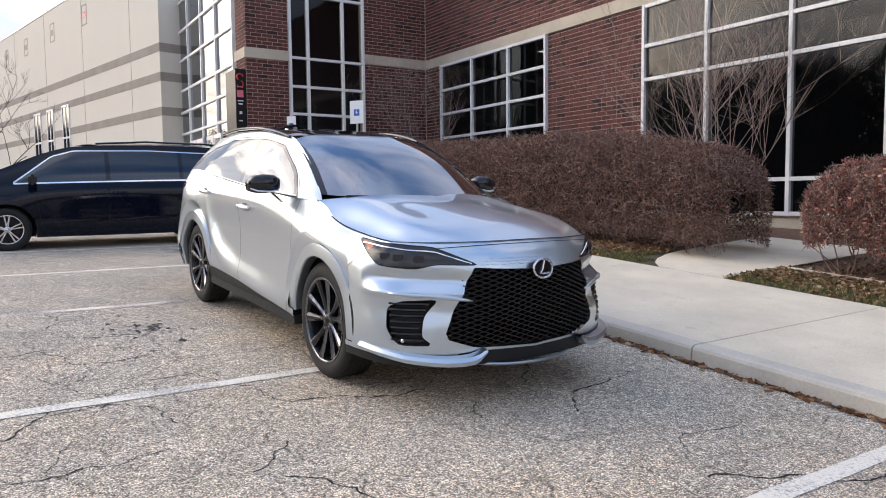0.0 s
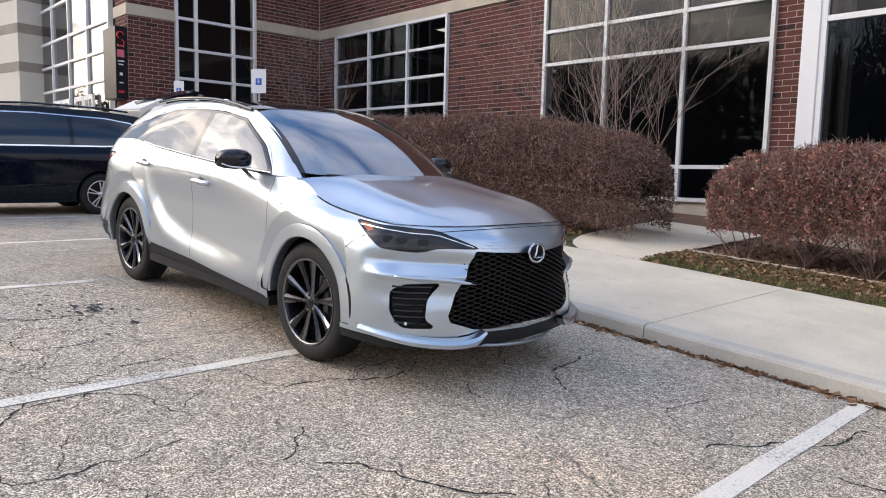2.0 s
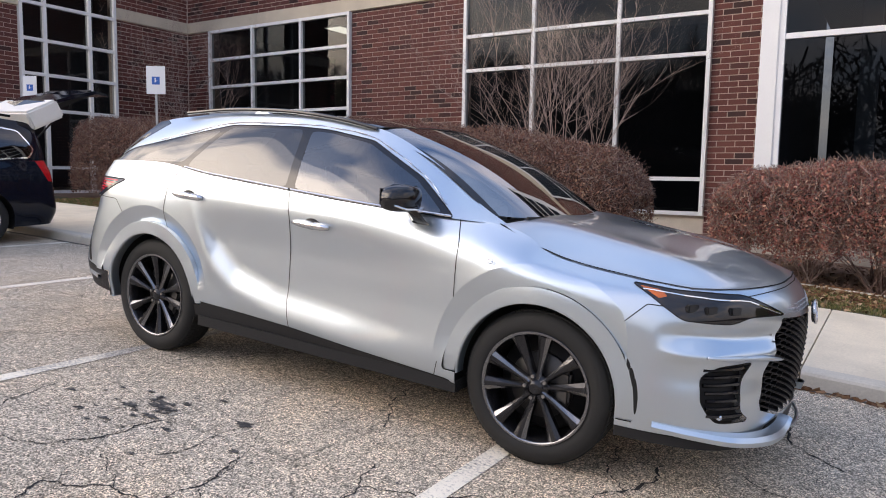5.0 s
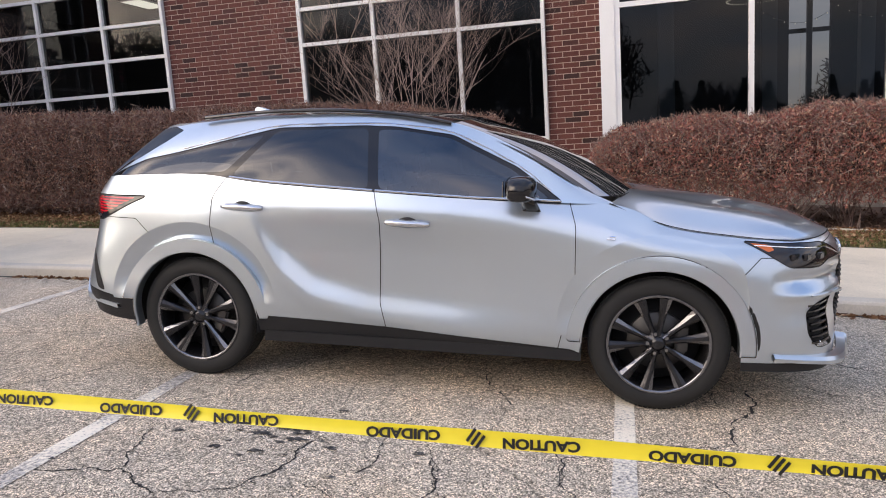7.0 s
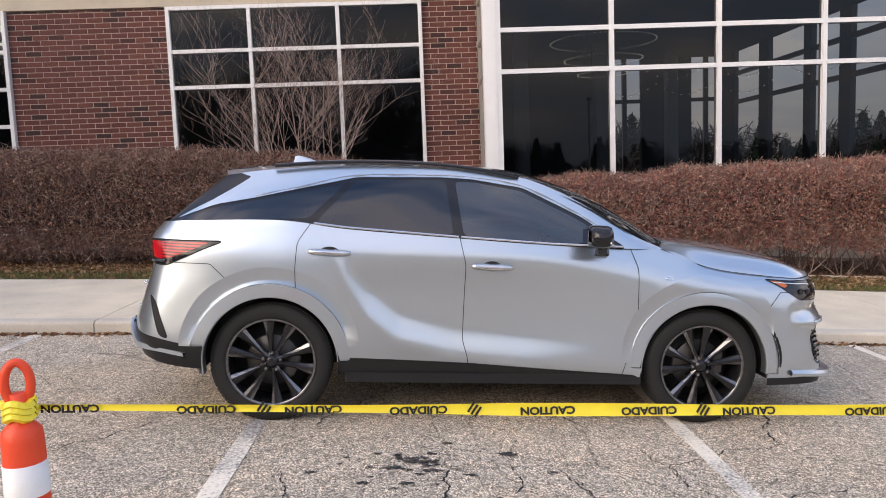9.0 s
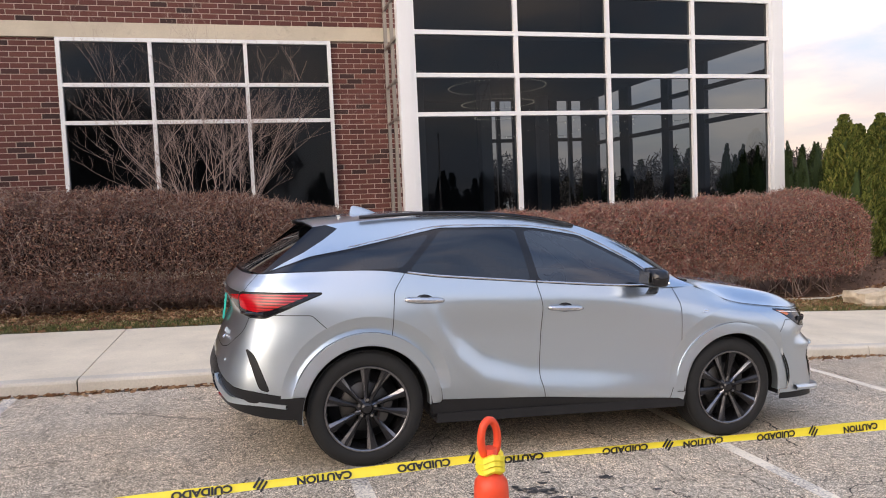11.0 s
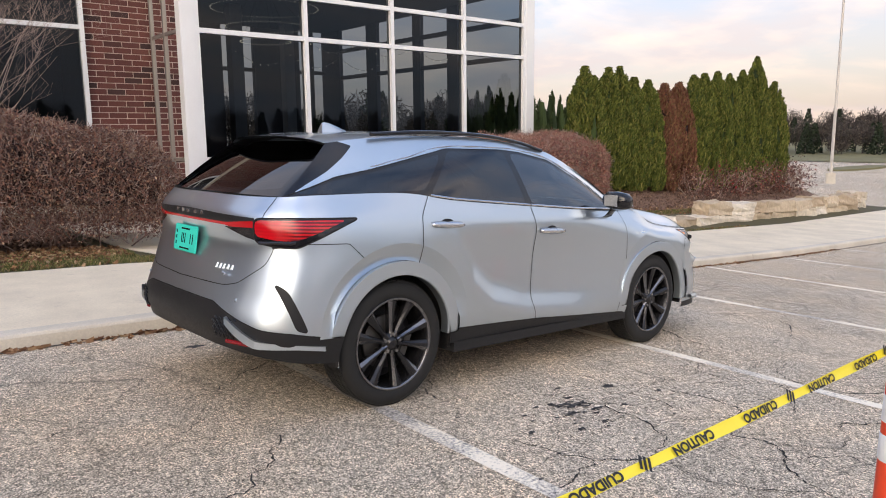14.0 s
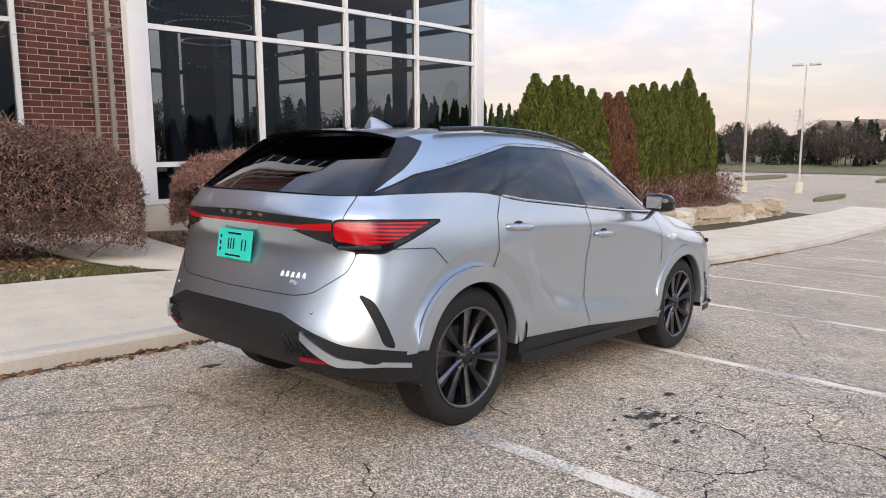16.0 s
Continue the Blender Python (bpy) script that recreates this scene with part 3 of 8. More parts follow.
HEDGE_LEAF = speckle("red_hedge_leaves", ((0.0, (0.11, 0.040, 0.034)), (0.35, (0.27, 0.098, 0.080)), (0.7, (0.38, 0.16, 0.12)), (0.9, (0.46, 0.25, 0.17)), (1.0, (0.56, 0.42, 0.29))))
HEDGE_BROWN = speckle("brown_hedge_leaves", ((0.0, (0.055, 0.028, 0.023)), (0.35, (0.145, 0.068, 0.052)), (0.7, (0.23, 0.115, 0.083)), (0.9, (0.32, 0.18, 0.12)), (1.0, (0.46, 0.33, 0.23))))
SHRUB_LEAF = speckle("shrub_leaves", ((0.0, (0.05, 0.025, 0.02)), (0.6, (0.13, 0.055, 0.04)), (0.9, (0.20, 0.07, 0.05)), (1.0, (0.42, 0.03, 0.04))))
TWIG = speckle("bare_twigs", ((0.0, (0.13, 0.08, 0.065)), (0.6, (0.25, 0.17, 0.14)), (1.0, (0.42, 0.33, 0.28))))
HEDGE_CORE = plain("core_shade_brown", (0.03, 0.015, 0.013), 0.95, grain=0.4, scale=20)
ARBOR = speckle("arborvitae_sprays", ((0.0, (0.032, 0.048, 0.009)), (0.5, (0.092, 0.115, 0.021)), (0.85, (0.155, 0.165, 0.032)), (1.0, (0.21, 0.185, 0.05))))
ARBOR_RED = speckle("reddened_sprays", ((0.0, (0.09, 0.04, 0.025)), (0.5, (0.19, 0.075, 0.045)), (0.9, (0.16, 0.11, 0.045)), (1.0, (0.24, 0.11, 0.07))))
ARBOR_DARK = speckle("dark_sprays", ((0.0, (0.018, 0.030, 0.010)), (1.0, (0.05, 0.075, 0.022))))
BARK = plain("grey_bark", (0.34, 0.27, 0.235), 0.9, grain=0.4, scale=60)
FINE_BARK = plain("reddish_grey_bark", (0.37, 0.285, 0.25), 0.9, grain=0.4, scale=60)
BARK_DARK = plain("dark_bark", (0.055, 0.047, 0.043), 0.95, grain=0.4, scale=8)


def quads(name, centre, half_a, half_b, material, parent=None, label=""):
    """Many small quads: centres and two half-edges, all arrays of n x 3."""
    n = len(centre)
    v = np.stack([centre - half_a - half_b, centre + half_a - half_b, centre + half_a + half_b, centre - half_a + half_b], 1).reshape(-1, 3)
    me = bpy.data.meshes.new(name)
    me.vertices.add(4 * n)
    me.loops.add(4 * n)
    me.polygons.add(n)
    me.vertices.foreach_set("co", v.ravel())
    me.loops.foreach_set("vertex_index", np.arange(4 * n))
    me.polygons.foreach_set("loop_start", np.arange(0, 4 * n, 4))
    me.update(calc_edges=True)
    me.materials.append(material)
    ob = new(name, me)
    if parent:
        ob.parent = parent
    if label:
        ob["label"] = label
    return ob


RNG = np.random.default_rng(7)


def unit(n):
    v = RNG.normal(size=(n, 3))
    return v / np.linalg.norm(v, axis=1, keepdims=True)


def leaves(name, pts, length, width, material, parent=None, label="", up=None, spread=1.0):
    n = len(pts)
    a = unit(n) * spread
    if up is not None:
        a = a + np.asarray(up)
        a /= np.linalg.norm(a, axis=1, keepdims=True)
    b = np.cross(a, unit(n))
    b /= np.linalg.norm(b, axis=1, keepdims=True) + 1e-9
    s = RNG.uniform(0.6, 1.25, (n, 1))
    return quads(name, pts, a * length / 2 * s, b * width / 2 * s, material, parent, label)


gz = np.vectorize(ground_z)

# bay lines
for x in [-15.3 + 2.755 * k for k in range(13)]:
    ya, yb = KERB_Y - 0.06, -3.75
    n = 12
    verts, faces = [], []
    w = 0.055
    for k in range(n + 1):
        y = ya + (yb - ya) * k / n
        for dx in (-w, w):
            xx = x + dx + random.uniform(-0.006, 0.006)
            verts.append((xx, y, ground_z(xx) + 0.004))
    faces = [(2 * k, 2 * k + 1, 2 * k + 3, 2 * k + 2) for k in range(n)]
    tagged(raw("bay_line", verts, faces, LINE), "worn white painted parking bay line", "bay line", kind="structure")

# oil drips on the asphalt beside the car
stains = empty("oil_stain")
tagged(stains, "dark oil drips on the asphalt", "stain", kind="structure")
spots = random.Random(31)
DRIPS = [(0.03, -1.5, .055), (-.50, -1.62, .075), (-.62, -1.72, .06), (-.42, -1.75, .05), (-1.9, 1.0, .07)]
DRIPS += [(-.5 + spots.gauss(0, .24), -1.68 + spots.gauss(0, .16), spots.uniform(.010, .034)) for k in range(34)]
DRIPS += [(spots.uniform(-1.6, 1.2), spots.uniform(-2.4, -1.1), spots.uniform(.008, .02)) for k in range(14)]
for cx, cy, r in DRIPS:
    k = 22
    ring = []
    for i in range(k):
        a = 2 * math.pi * i / k
        rr = r * (0.65 + 0.7 * noise.noise(Vector((cx * 7 + math.cos(a) * 1.6, cy * 7 + math.sin(a) * 1.6, 3))) + spots.uniform(-.18, .18))
        px, py = cx + 1.5 * rr * math.cos(a), cy + .8 * rr * math.sin(a)
        ring.append((px, py, ground_z(px) + 0.005))
    raw("drip", [(cx, cy, ground_z(cx) + .005)] + ring, [(0, 1 + i, 1 + (i + 1) % k) for i in range(k)], STAIN, stains)

# cracks in the old asphalt
CRACK = plain("crack_shadow", (0.018, 0.017, 0.016), 0.95, grain=0.3, scale=30)


def crack_ribbon(verts, faces, p, q, width, rng):
    """A jagged ribbon from p to q, broken finer and finer."""
    pts = [p, q]
    amp = .13
    for level in range(5):
        out = [pts[0]]
        for a, b in zip(pts, pts[1:]):
            d = rng.uniform(-amp, amp)
            f = rng.uniform(.38, .62)
            out += [(a[0] + (b[0] - a[0]) * f - (b[1] - a[1]) * d, a[1] + (b[1] - a[1]) * f + (b[0] - a[0]) * d), b]
        pts, amp = out, amp * 1.13
    last = None
    for k, (x, y) in enumerate(pts):
        if y > KERB_Y - .05:
            break
        a, b = pts[max(k - 1, 0)], pts[min(k + 1, len(pts) - 1)]
        ln = math.hypot(b[0] - a[0], b[1] - a[1]) + 1e-6
        w = width * rng.choice((.35, .5, .7, .9, 1.1, 1.6)) * .5
        nx, ny = -(b[1] - a[1]) / ln * w, (b[0] - a[0]) / ln * w
        i = len(verts)
        verts += [(x + nx, y + ny, ground_z(x + nx) + .0025), (x - nx, y - ny, ground_z(x - nx) + .0025)]
        if last is not None:
            faces.append((last, last + 1, i + 1, i))
        last = i


def crack_net(verts, faces, x0, x1, y0, y1, cell, keep, w0, w1, rng):
    """Crocodile cracking: the edges of a jittered honeycomb, many of them missing."""
    knots = {}

    def knot(i, j):
        if (i, j) not in knots:
            knots[i, j] = (x0 + (i + rng.uniform(-.34, .34)) * cell * .87, y0 + (j * 1.5 + (.25 if (i + j) % 2 else -.25) + rng.uniform(-.3, .3)) * cell)
        return knots[i, j]

    ni, nj = int((x1 - x0) / cell / .87), int((y1 - y0) / cell / 1.5)
    for i in range(ni):
        for j in range(nj):
            here = knot(i, j)
            gate = keep * (.35 if here[0] < -1.3 and here[1] < .2 else 1.0) * (.55 + 1.5 * max(-.35, noise.noise(Vector((here[0] * .33, here[1] * .33, 2 + cell)))))
            ends = [(i + 1, j)] + ([(i, j + 1)] if (i + j) % 2 else [])
            for e in ends:
                if rng.random() < gate:
                    crack_ribbon(verts, faces, here, knot(*e), rng.uniform(w0, w1), rng)


rng = random.Random(12)
verts, faces = [], []
crack_net(verts, faces, -10, 13, -8.5, 1.6, .80, .70, .005, .013, rng)
crack_net(verts, faces, 1.0, 6.5, -4.5, 1.2, .46, .70, .003, .010, rng)
crack_net(verts, faces, -.4, 4.4, -5.0, -1.0, .50, .72, .004, .012, rng)
crack_net(verts, faces, -5.5, 6, -6.5, 1.4, .36, .20, .002, .005, rng)
crack_net(verts, faces, -2.6, 1.5, -4.2, -1.2, .42, .85, .005, .014, rng)
crack_net(verts, faces, -8.5, -3.2, -2.0, 1.6, 1.3, .5, .006, .012, rng)
tagged(raw("asphalt_cracks", verts, faces, CRACK), "branching cracks in the old asphalt", "cracks", kind="stuff")
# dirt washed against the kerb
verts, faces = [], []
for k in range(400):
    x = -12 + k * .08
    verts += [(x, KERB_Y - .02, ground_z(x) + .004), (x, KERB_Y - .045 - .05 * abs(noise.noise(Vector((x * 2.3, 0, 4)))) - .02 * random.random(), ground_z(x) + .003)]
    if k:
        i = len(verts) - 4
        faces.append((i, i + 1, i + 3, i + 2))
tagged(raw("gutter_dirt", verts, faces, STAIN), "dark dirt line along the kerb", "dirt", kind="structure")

# the planted strip between pavement and building
PATH_X0, PATH_X1 = -1.45, 0.55


def bed_h(x, y):
    """Ground of the planted strip: level with the pavement in front, banked under the conifers."""
    base = ground_z(x) + KERB_H + 0.02 + 0.035 * max(0, y - WALK_Y)
    bank = np.interp(x, (8.5, 10.5, 21, 23.5), (0, 1, 1, 0)) * np.interp(y, (5.2, 5.4, 7.2, 9, 14), (0, .38, 1.0, 1.0, .6))
    return base + bank * np.interp(x, (10, 22), (0.75, 0.9))


def bed(name, x0, x1, y0, y1, material, label, step=0.5):
    xs = np.linspace(x0, x1, max(2, int((x1 - x0) / step)))
    ys = np.linspace(y0, y1, max(2, int((y1 - y0) / 0.4)))
    return tagged(sheet(name, list(xs), list(ys), lambda x, y: bed_h(x, y) + 0.012 * noise.noise(Vector((x * 2, y * 2, 0))), material), label, "lawn", kind="structure")


bed("lawn", -15.2, PATH_X0, WALK_Y + .004, 9.9, MULCH, "mulched bed with a thin leaf-strewn grass edge")
bed("lawn", PATH_X1, 24.5, WALK_Y + .004, 9.9, MULCH, "mulched bed with a thin leaf-strewn grass edge")
bed("lawn", 9.9, 24.5, 9.9, 24, MULCH, "mulched bank behind the conifers", 1.5)
bed("lawn_edge", -15.2, PATH_X0 - .01, WALK_Y + .002, 5.45, SOIL, "short leaf-strewn grass verge").location.z = .006
bed("lawn_edge", PATH_X1 + .01, 24.5, WALK_Y + .002, 5.6, SOIL, "short leaf-strewn grass verge").location.z = .006
bed("lawn", PATH_X0, PATH_X1, 8.21, 9.9, MULCH, "mulched bed under the office window")
PATH_Y = (WALK_Y + .006, 4.75, 5.0, 5.4, 5.8, 6.6, 7.6, 8.2)


def path_left(y):
    return float(np.interp(y, (4.5, 4.75, 5.0, 5.4, 5.8, 8.2), (-.38, -.66, -.84, -1.02, -1.12, -1.36)))


verts = [(x, y, ground_z(x) + KERB_H + .032 + .04 * (y - WALK_Y)) for y in PATH_Y for x in np.linspace(path_left(y), PATH_X1, 4)]
faces = [(i * 4 + j, i * 4 + j + 1, (i + 1) * 4 + j + 1, (i + 1) * 4 + j) for i in range(len(PATH_Y) - 1) for j in range(3)]
tagged(raw("footpath", verts, faces, CONCRETE), "pale concrete path from pavement to building", "path", kind="structure")
verts = [(x, y, bed_h(x, y) + .008) for y in PATH_Y for x in np.linspace(PATH_X0 - .01, path_left(y) - .004, 3)]
faces = [(i * 3 + j, i * 3 + j + 1, (i + 1) * 3 + j + 1, (i + 1) * 3 + j) for i in range(len(PATH_Y) - 1) for j in range(2)]
tagged(raw("lawn_edge", verts, faces, SOIL), "short leaf-strewn grass beside the path", "lawn", kind="structure")
# pale edging stones between grass and mulch
edging = empty("lawn_edging")
tagged(edging, "pale thin stone edging between grass and mulch", "edging", kind="structure")
for k in range(11):
    x = .62 + .80 * k
    slab = [(a, b, bed_h(a, b) + h) for a in (x, x + .78) for b, h in ((5.62, -.03), (5.62, .045), (5.69, .045), (5.69, -.03))]
    raw("edging_stone", slab, [(0, 1, 2, 3), (7, 6, 5, 4), (0, 4, 5, 1), (1, 5, 6, 2), (2, 6, 7, 3)], KERB, edging)


def scatter(n, x0, x1, y0, y1, lift=0.0):
    x, y = RNG.uniform(x0, x1, n), RNG.uniform(y0, y1, n)
    z = np.array([bed_h(a, b) for a, b in zip(x, y)]) + lift
    return np.stack([x, y, z], 1)


g = np.vstack([scatter(34000, -13, PATH_X0, WALK_Y, 5.55, .02), scatter(40000, PATH_X1, 14, WALK_Y, 5.6, .02), scatter(1500, PATH_X0, -1.1, WALK_Y, 5.4, .02), scatter(500, -1.1, -.75, WALK_Y, 4.85, .02)])
tagged(leaves("grass", g, .055, .006, GRASS, up=(0, 0, 1.6)), "short tired green and straw grass", "grass", kind="stuff")
g = np.vstack([scatter(1900, -13, PATH_X0, WALK_Y, 6.0, .028), scatter(1900, PATH_X1, 14, WALK_Y, 5.8, .028), scatter(5200, -11, -1.15, 4.95, 5.7, .03), scatter(4200, PATH_X1, 10, 4.85, 5.8, .03)])
tagged(leaves("fallen_leaves", g, .06, .038, DEADLEAF, spread=.5, up=(.6, .3, .1)), "curled brown fallen leaves", "leaves", kind="stuff")
g = np.vstack([scatter(9000, PATH_X1, 22, 5.2, 8.0, .01), scatter(5000, -13, PATH_X0, 5.3, 7.5, .01), scatter(7000, 9.5, 20, 5.2, 8.0, .01)])
tagged(leaves("mulch_chips", g, .06, .018, CHIPS, up=(.8, .3, .1)), "shredded bark mulch", "mulch", kind="stuff")
# litter in the gutter
n = 1500
x = RNG.uniform(-5.5, 12, n)
y = KERB_Y - .02 - np.abs(RNG.normal(0, .05, n))
tagged(leaves("gutter_litter", np.stack([x, y, gz(x) + .012], 1), .05, .022, DEADLEAF, up=(1.2, .2, 0), spread=.6), "leaf litter along the kerb", "leaves", kind="stuff")


def hedge(name, x0, x1, yc, depth, top, label, count, twigs, stems, leaf, rag=0.12, low=0.25, skirt=.55):
    """A clipped deciduous hedge: bare stems below, a dense skin of twigs and small leaves above, ragged at the edge."""
    ob = empty(name, Matrix.Translation(((x0 + x1) / 2, yc, bed_h((x0 + x1) / 2, yc))))
    tagged(ob, label, "hedge")
    ox, oy, oz = ob.matrix_world.translation

    def shell(n, thick, over=0.0):
        x = RNG.uniform(x0, x1, n)
        grid_a = np.linspace(-skirt, np.pi + skirt, 400)
        gy, gzz = np.sign(np.cos(grid_a)) * np.abs(np.cos(grid_a)) ** .55 * depth / 2, np.sign(np.sin(grid_a)) * np.abs(np.sin(grid_a)) ** .6 * .75
        arc = np.concatenate([[0], np.cumsum(np.hypot(np.diff(gy), np.diff(gzz)))])
        a = np.interp(RNG.uniform(0, arc[-1], n), arc, grid_a)
        r = 1 - np.abs(RNG.normal(0, thick, n)) + over * RNG.uniform(0, 1, n) ** 3
        base = np.array([bed_h(v, yc) for v in x])
        tp = np.interp(x, *zip(*top))
        end = np.clip(np.minimum(x - x0, x1 - x) / 0.45, 0.0, 1) ** 0.45
        lump = np.array([noise.noise(Vector((v * 1.1, w * 1.3, 5))) + .7 * noise.noise(Vector((v * 3.7, w * 3.1, 9))) + .45 * noise.noise(Vector((v * 9, w * 8, 2))) for v, w in zip(x, a)])
        ca, sa = np.cos(a), np.sin(a)
        cy = np.sign(ca) * np.abs(ca) ** 0.55
        sz = np.sign(sa) * np.abs(sa) ** 0.6
        y = yc + depth / 2 * cy * r * (0.55 + .45 * end) * (1 + rag * lump)
        lift = low * (1 + .9 * np.array([noise.noise(Vector((v * 1.4, 8, 3))) for v in x])) if low > .1 else low
        h = tp - base - lift
        z = base + lift + h * 0.45 + h * 0.55 * sz * r * np.where(sz > 0, 0.35 + .65 * end, 1.0) * (1 + rag * 0.7 * lump)
        return np.stack([x, y, np.maximum(z, base + .04)], 1)

    p = shell(count, .16, .07) - (ox, oy, oz)
    tagged(leaves("foliage", p, .031, .016, leaf, ob, "small dry leaves"), kind="stuff")
    p = shell(twigs, .20, .10) - (ox, oy, oz)
    tagged(leaves("twig_growth", p, .17, .005, TWIG, ob, "fine bare twigs", up=(0, -.4, .7)), kind="stuff")
    # dark core mesh that stands in for the shade inside the hedge
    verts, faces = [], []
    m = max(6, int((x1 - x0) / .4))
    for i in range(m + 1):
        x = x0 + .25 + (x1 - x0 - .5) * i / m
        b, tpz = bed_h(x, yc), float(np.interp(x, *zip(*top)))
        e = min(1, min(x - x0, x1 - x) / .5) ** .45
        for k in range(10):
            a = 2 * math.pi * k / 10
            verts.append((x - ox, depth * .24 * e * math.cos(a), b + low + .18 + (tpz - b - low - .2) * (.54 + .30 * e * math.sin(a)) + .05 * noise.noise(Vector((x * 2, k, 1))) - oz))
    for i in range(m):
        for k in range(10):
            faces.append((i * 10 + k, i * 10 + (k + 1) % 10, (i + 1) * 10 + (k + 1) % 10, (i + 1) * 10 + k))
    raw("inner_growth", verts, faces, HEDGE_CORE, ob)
    bm = bmesh.new()
    for k in range(stems):
        x, y = random.uniform(x0 + .2, x1 - .2), yc + random.uniform(-.3, .3) * depth
        if low > .1:      # separate bushes, each a fan of stems
            x, y = x0 + .4 + .78 * round((x - x0 - .4) / .78) + random.gauss(0, .07), yc - .18 * depth * random.choice((1, -1)) + random.gauss(0, .06)
        b = bed_h(x, y)
        pts = [Vector((x - ox, y - oy, b - .05 - oz))]
        d = Vector((random.gauss(0, .55), random.gauss(0, .45), 1)).normalized()
        for s in range(3):
            pts.append(pts[-1] + d * random.uniform(.2, .35))
            d = (d + Vector((random.uniform(-.4, .4), random.uniform(-.4, .4), .1))).normalized()
        tube(bm, pts, [.011, .009, .006, .004], 4, cap=False)
    tagged(part("stem_growth", bm, TWIG, ob, "thin bare stems"), kind="stuff")
    return ob


hedge("hedge", -13.6, -0.2, 6.12, 1.6, ((-14, 2.70), (-7, 2.36), (-3.4, 2.27), (-2.4, 2.17), (-1.2, 1.96), (-.3, 1.78), (.1, 1.7)), "dense clipped hedge with dry brown leaves and twigs beside the lawn", 150000, 75000, 80, HEDGE_BROWN, low=.0)
hedge("hedge", 0.75, 9.65, 6.35, 1.7, ((.4, 1.50), (1.5, 1.62), (3, 1.66), (6, 1.74), (8.4, 1.80), (9.4, 1.66), (10.2, 1.5)), "leggy clipped hedge with red-brown leaves and bare stems", 130000, 70000, 260, HEDGE_LEAF, low=.18, skirt=.45, rag=.16)


def grow(bm, base, direction, length, radius, depth, spread, rng, gravity=0.0, sides=5):
    """A branch that bends and divides."""
    pts, d, p = [Vector(base)], Vector(direction).normalized(), Vector(base)
    n = 4
    for k in range(n):
        d = (d + Vector((rng.uniform(-1, 1), rng.uniform(-1, 1), rng.uniform(-.6, 1))) * .19 + Vector((0, 0, gravity))).normalized()
        p = p + d * length / n
        pts.append(p.copy())
    tube(bm, pts, [radius * (1 - .45 * k / n) for k in range(n + 1)], sides, cap=False)
    if depth <= 0:
        return
    for k in range(rng.choice((3, 3, 4, 4))):
        f = rng.uniform(.35, 1.0)
        q = pts[min(n, max(1, round(f * n)))]
        side = Vector((rng.uniform(-1, 1), rng.uniform(-1, 1), rng.uniform(-.1, .7))).normalized()
        grow(bm, q, d * (1 - spread) + side * spread, length * rng.uniform(.42, .66), radius * .58, depth - 1, spread, rng, gravity, 3 if depth < 3 else 4)


def bare_tree(name, x, y, z, stems, height, lean, label, seed, depth=3, radius=.022, material=None, category="tree"):
    rng = random.Random(seed)
    ob = empty(name, Matrix.Translation((x, y, z)))
    tagged(ob, label, category)
    for s in range(stems):
        a = 2 * math.pi * s / stems + rng.uniform(-.3, .3)
        bm = bmesh.new()
        grow(bm, (.10 * math.cos(a), .10 * math.sin(a), -.08), (lean * math.cos(a) * rng.uniform(.4, 1.2), lean * math.sin(a) * rng.uniform(.4, 1.2), 1), height * rng.uniform(.5, .66), radius * rng.uniform(.7, 1.1), depth, .55, rng, .03)
        part("trunk", bm, material or BARK, ob)
    return ob


bare_tree("bare_tree", -2.75, 8.75, bed_h(-2.75, 8.75), 15, 5.0, .50, "leafless multi-stemmed small tree behind the hedge", 3, 4, .0095, FINE_BARK)
bare_tree("bare_tree", -13.5, 8.7, bed_h(-13.5, 8.7), 9, 5.2, .40, "leafless multi-stemmed small tree in the corner", 9, 4, .009, FINE_BARK)


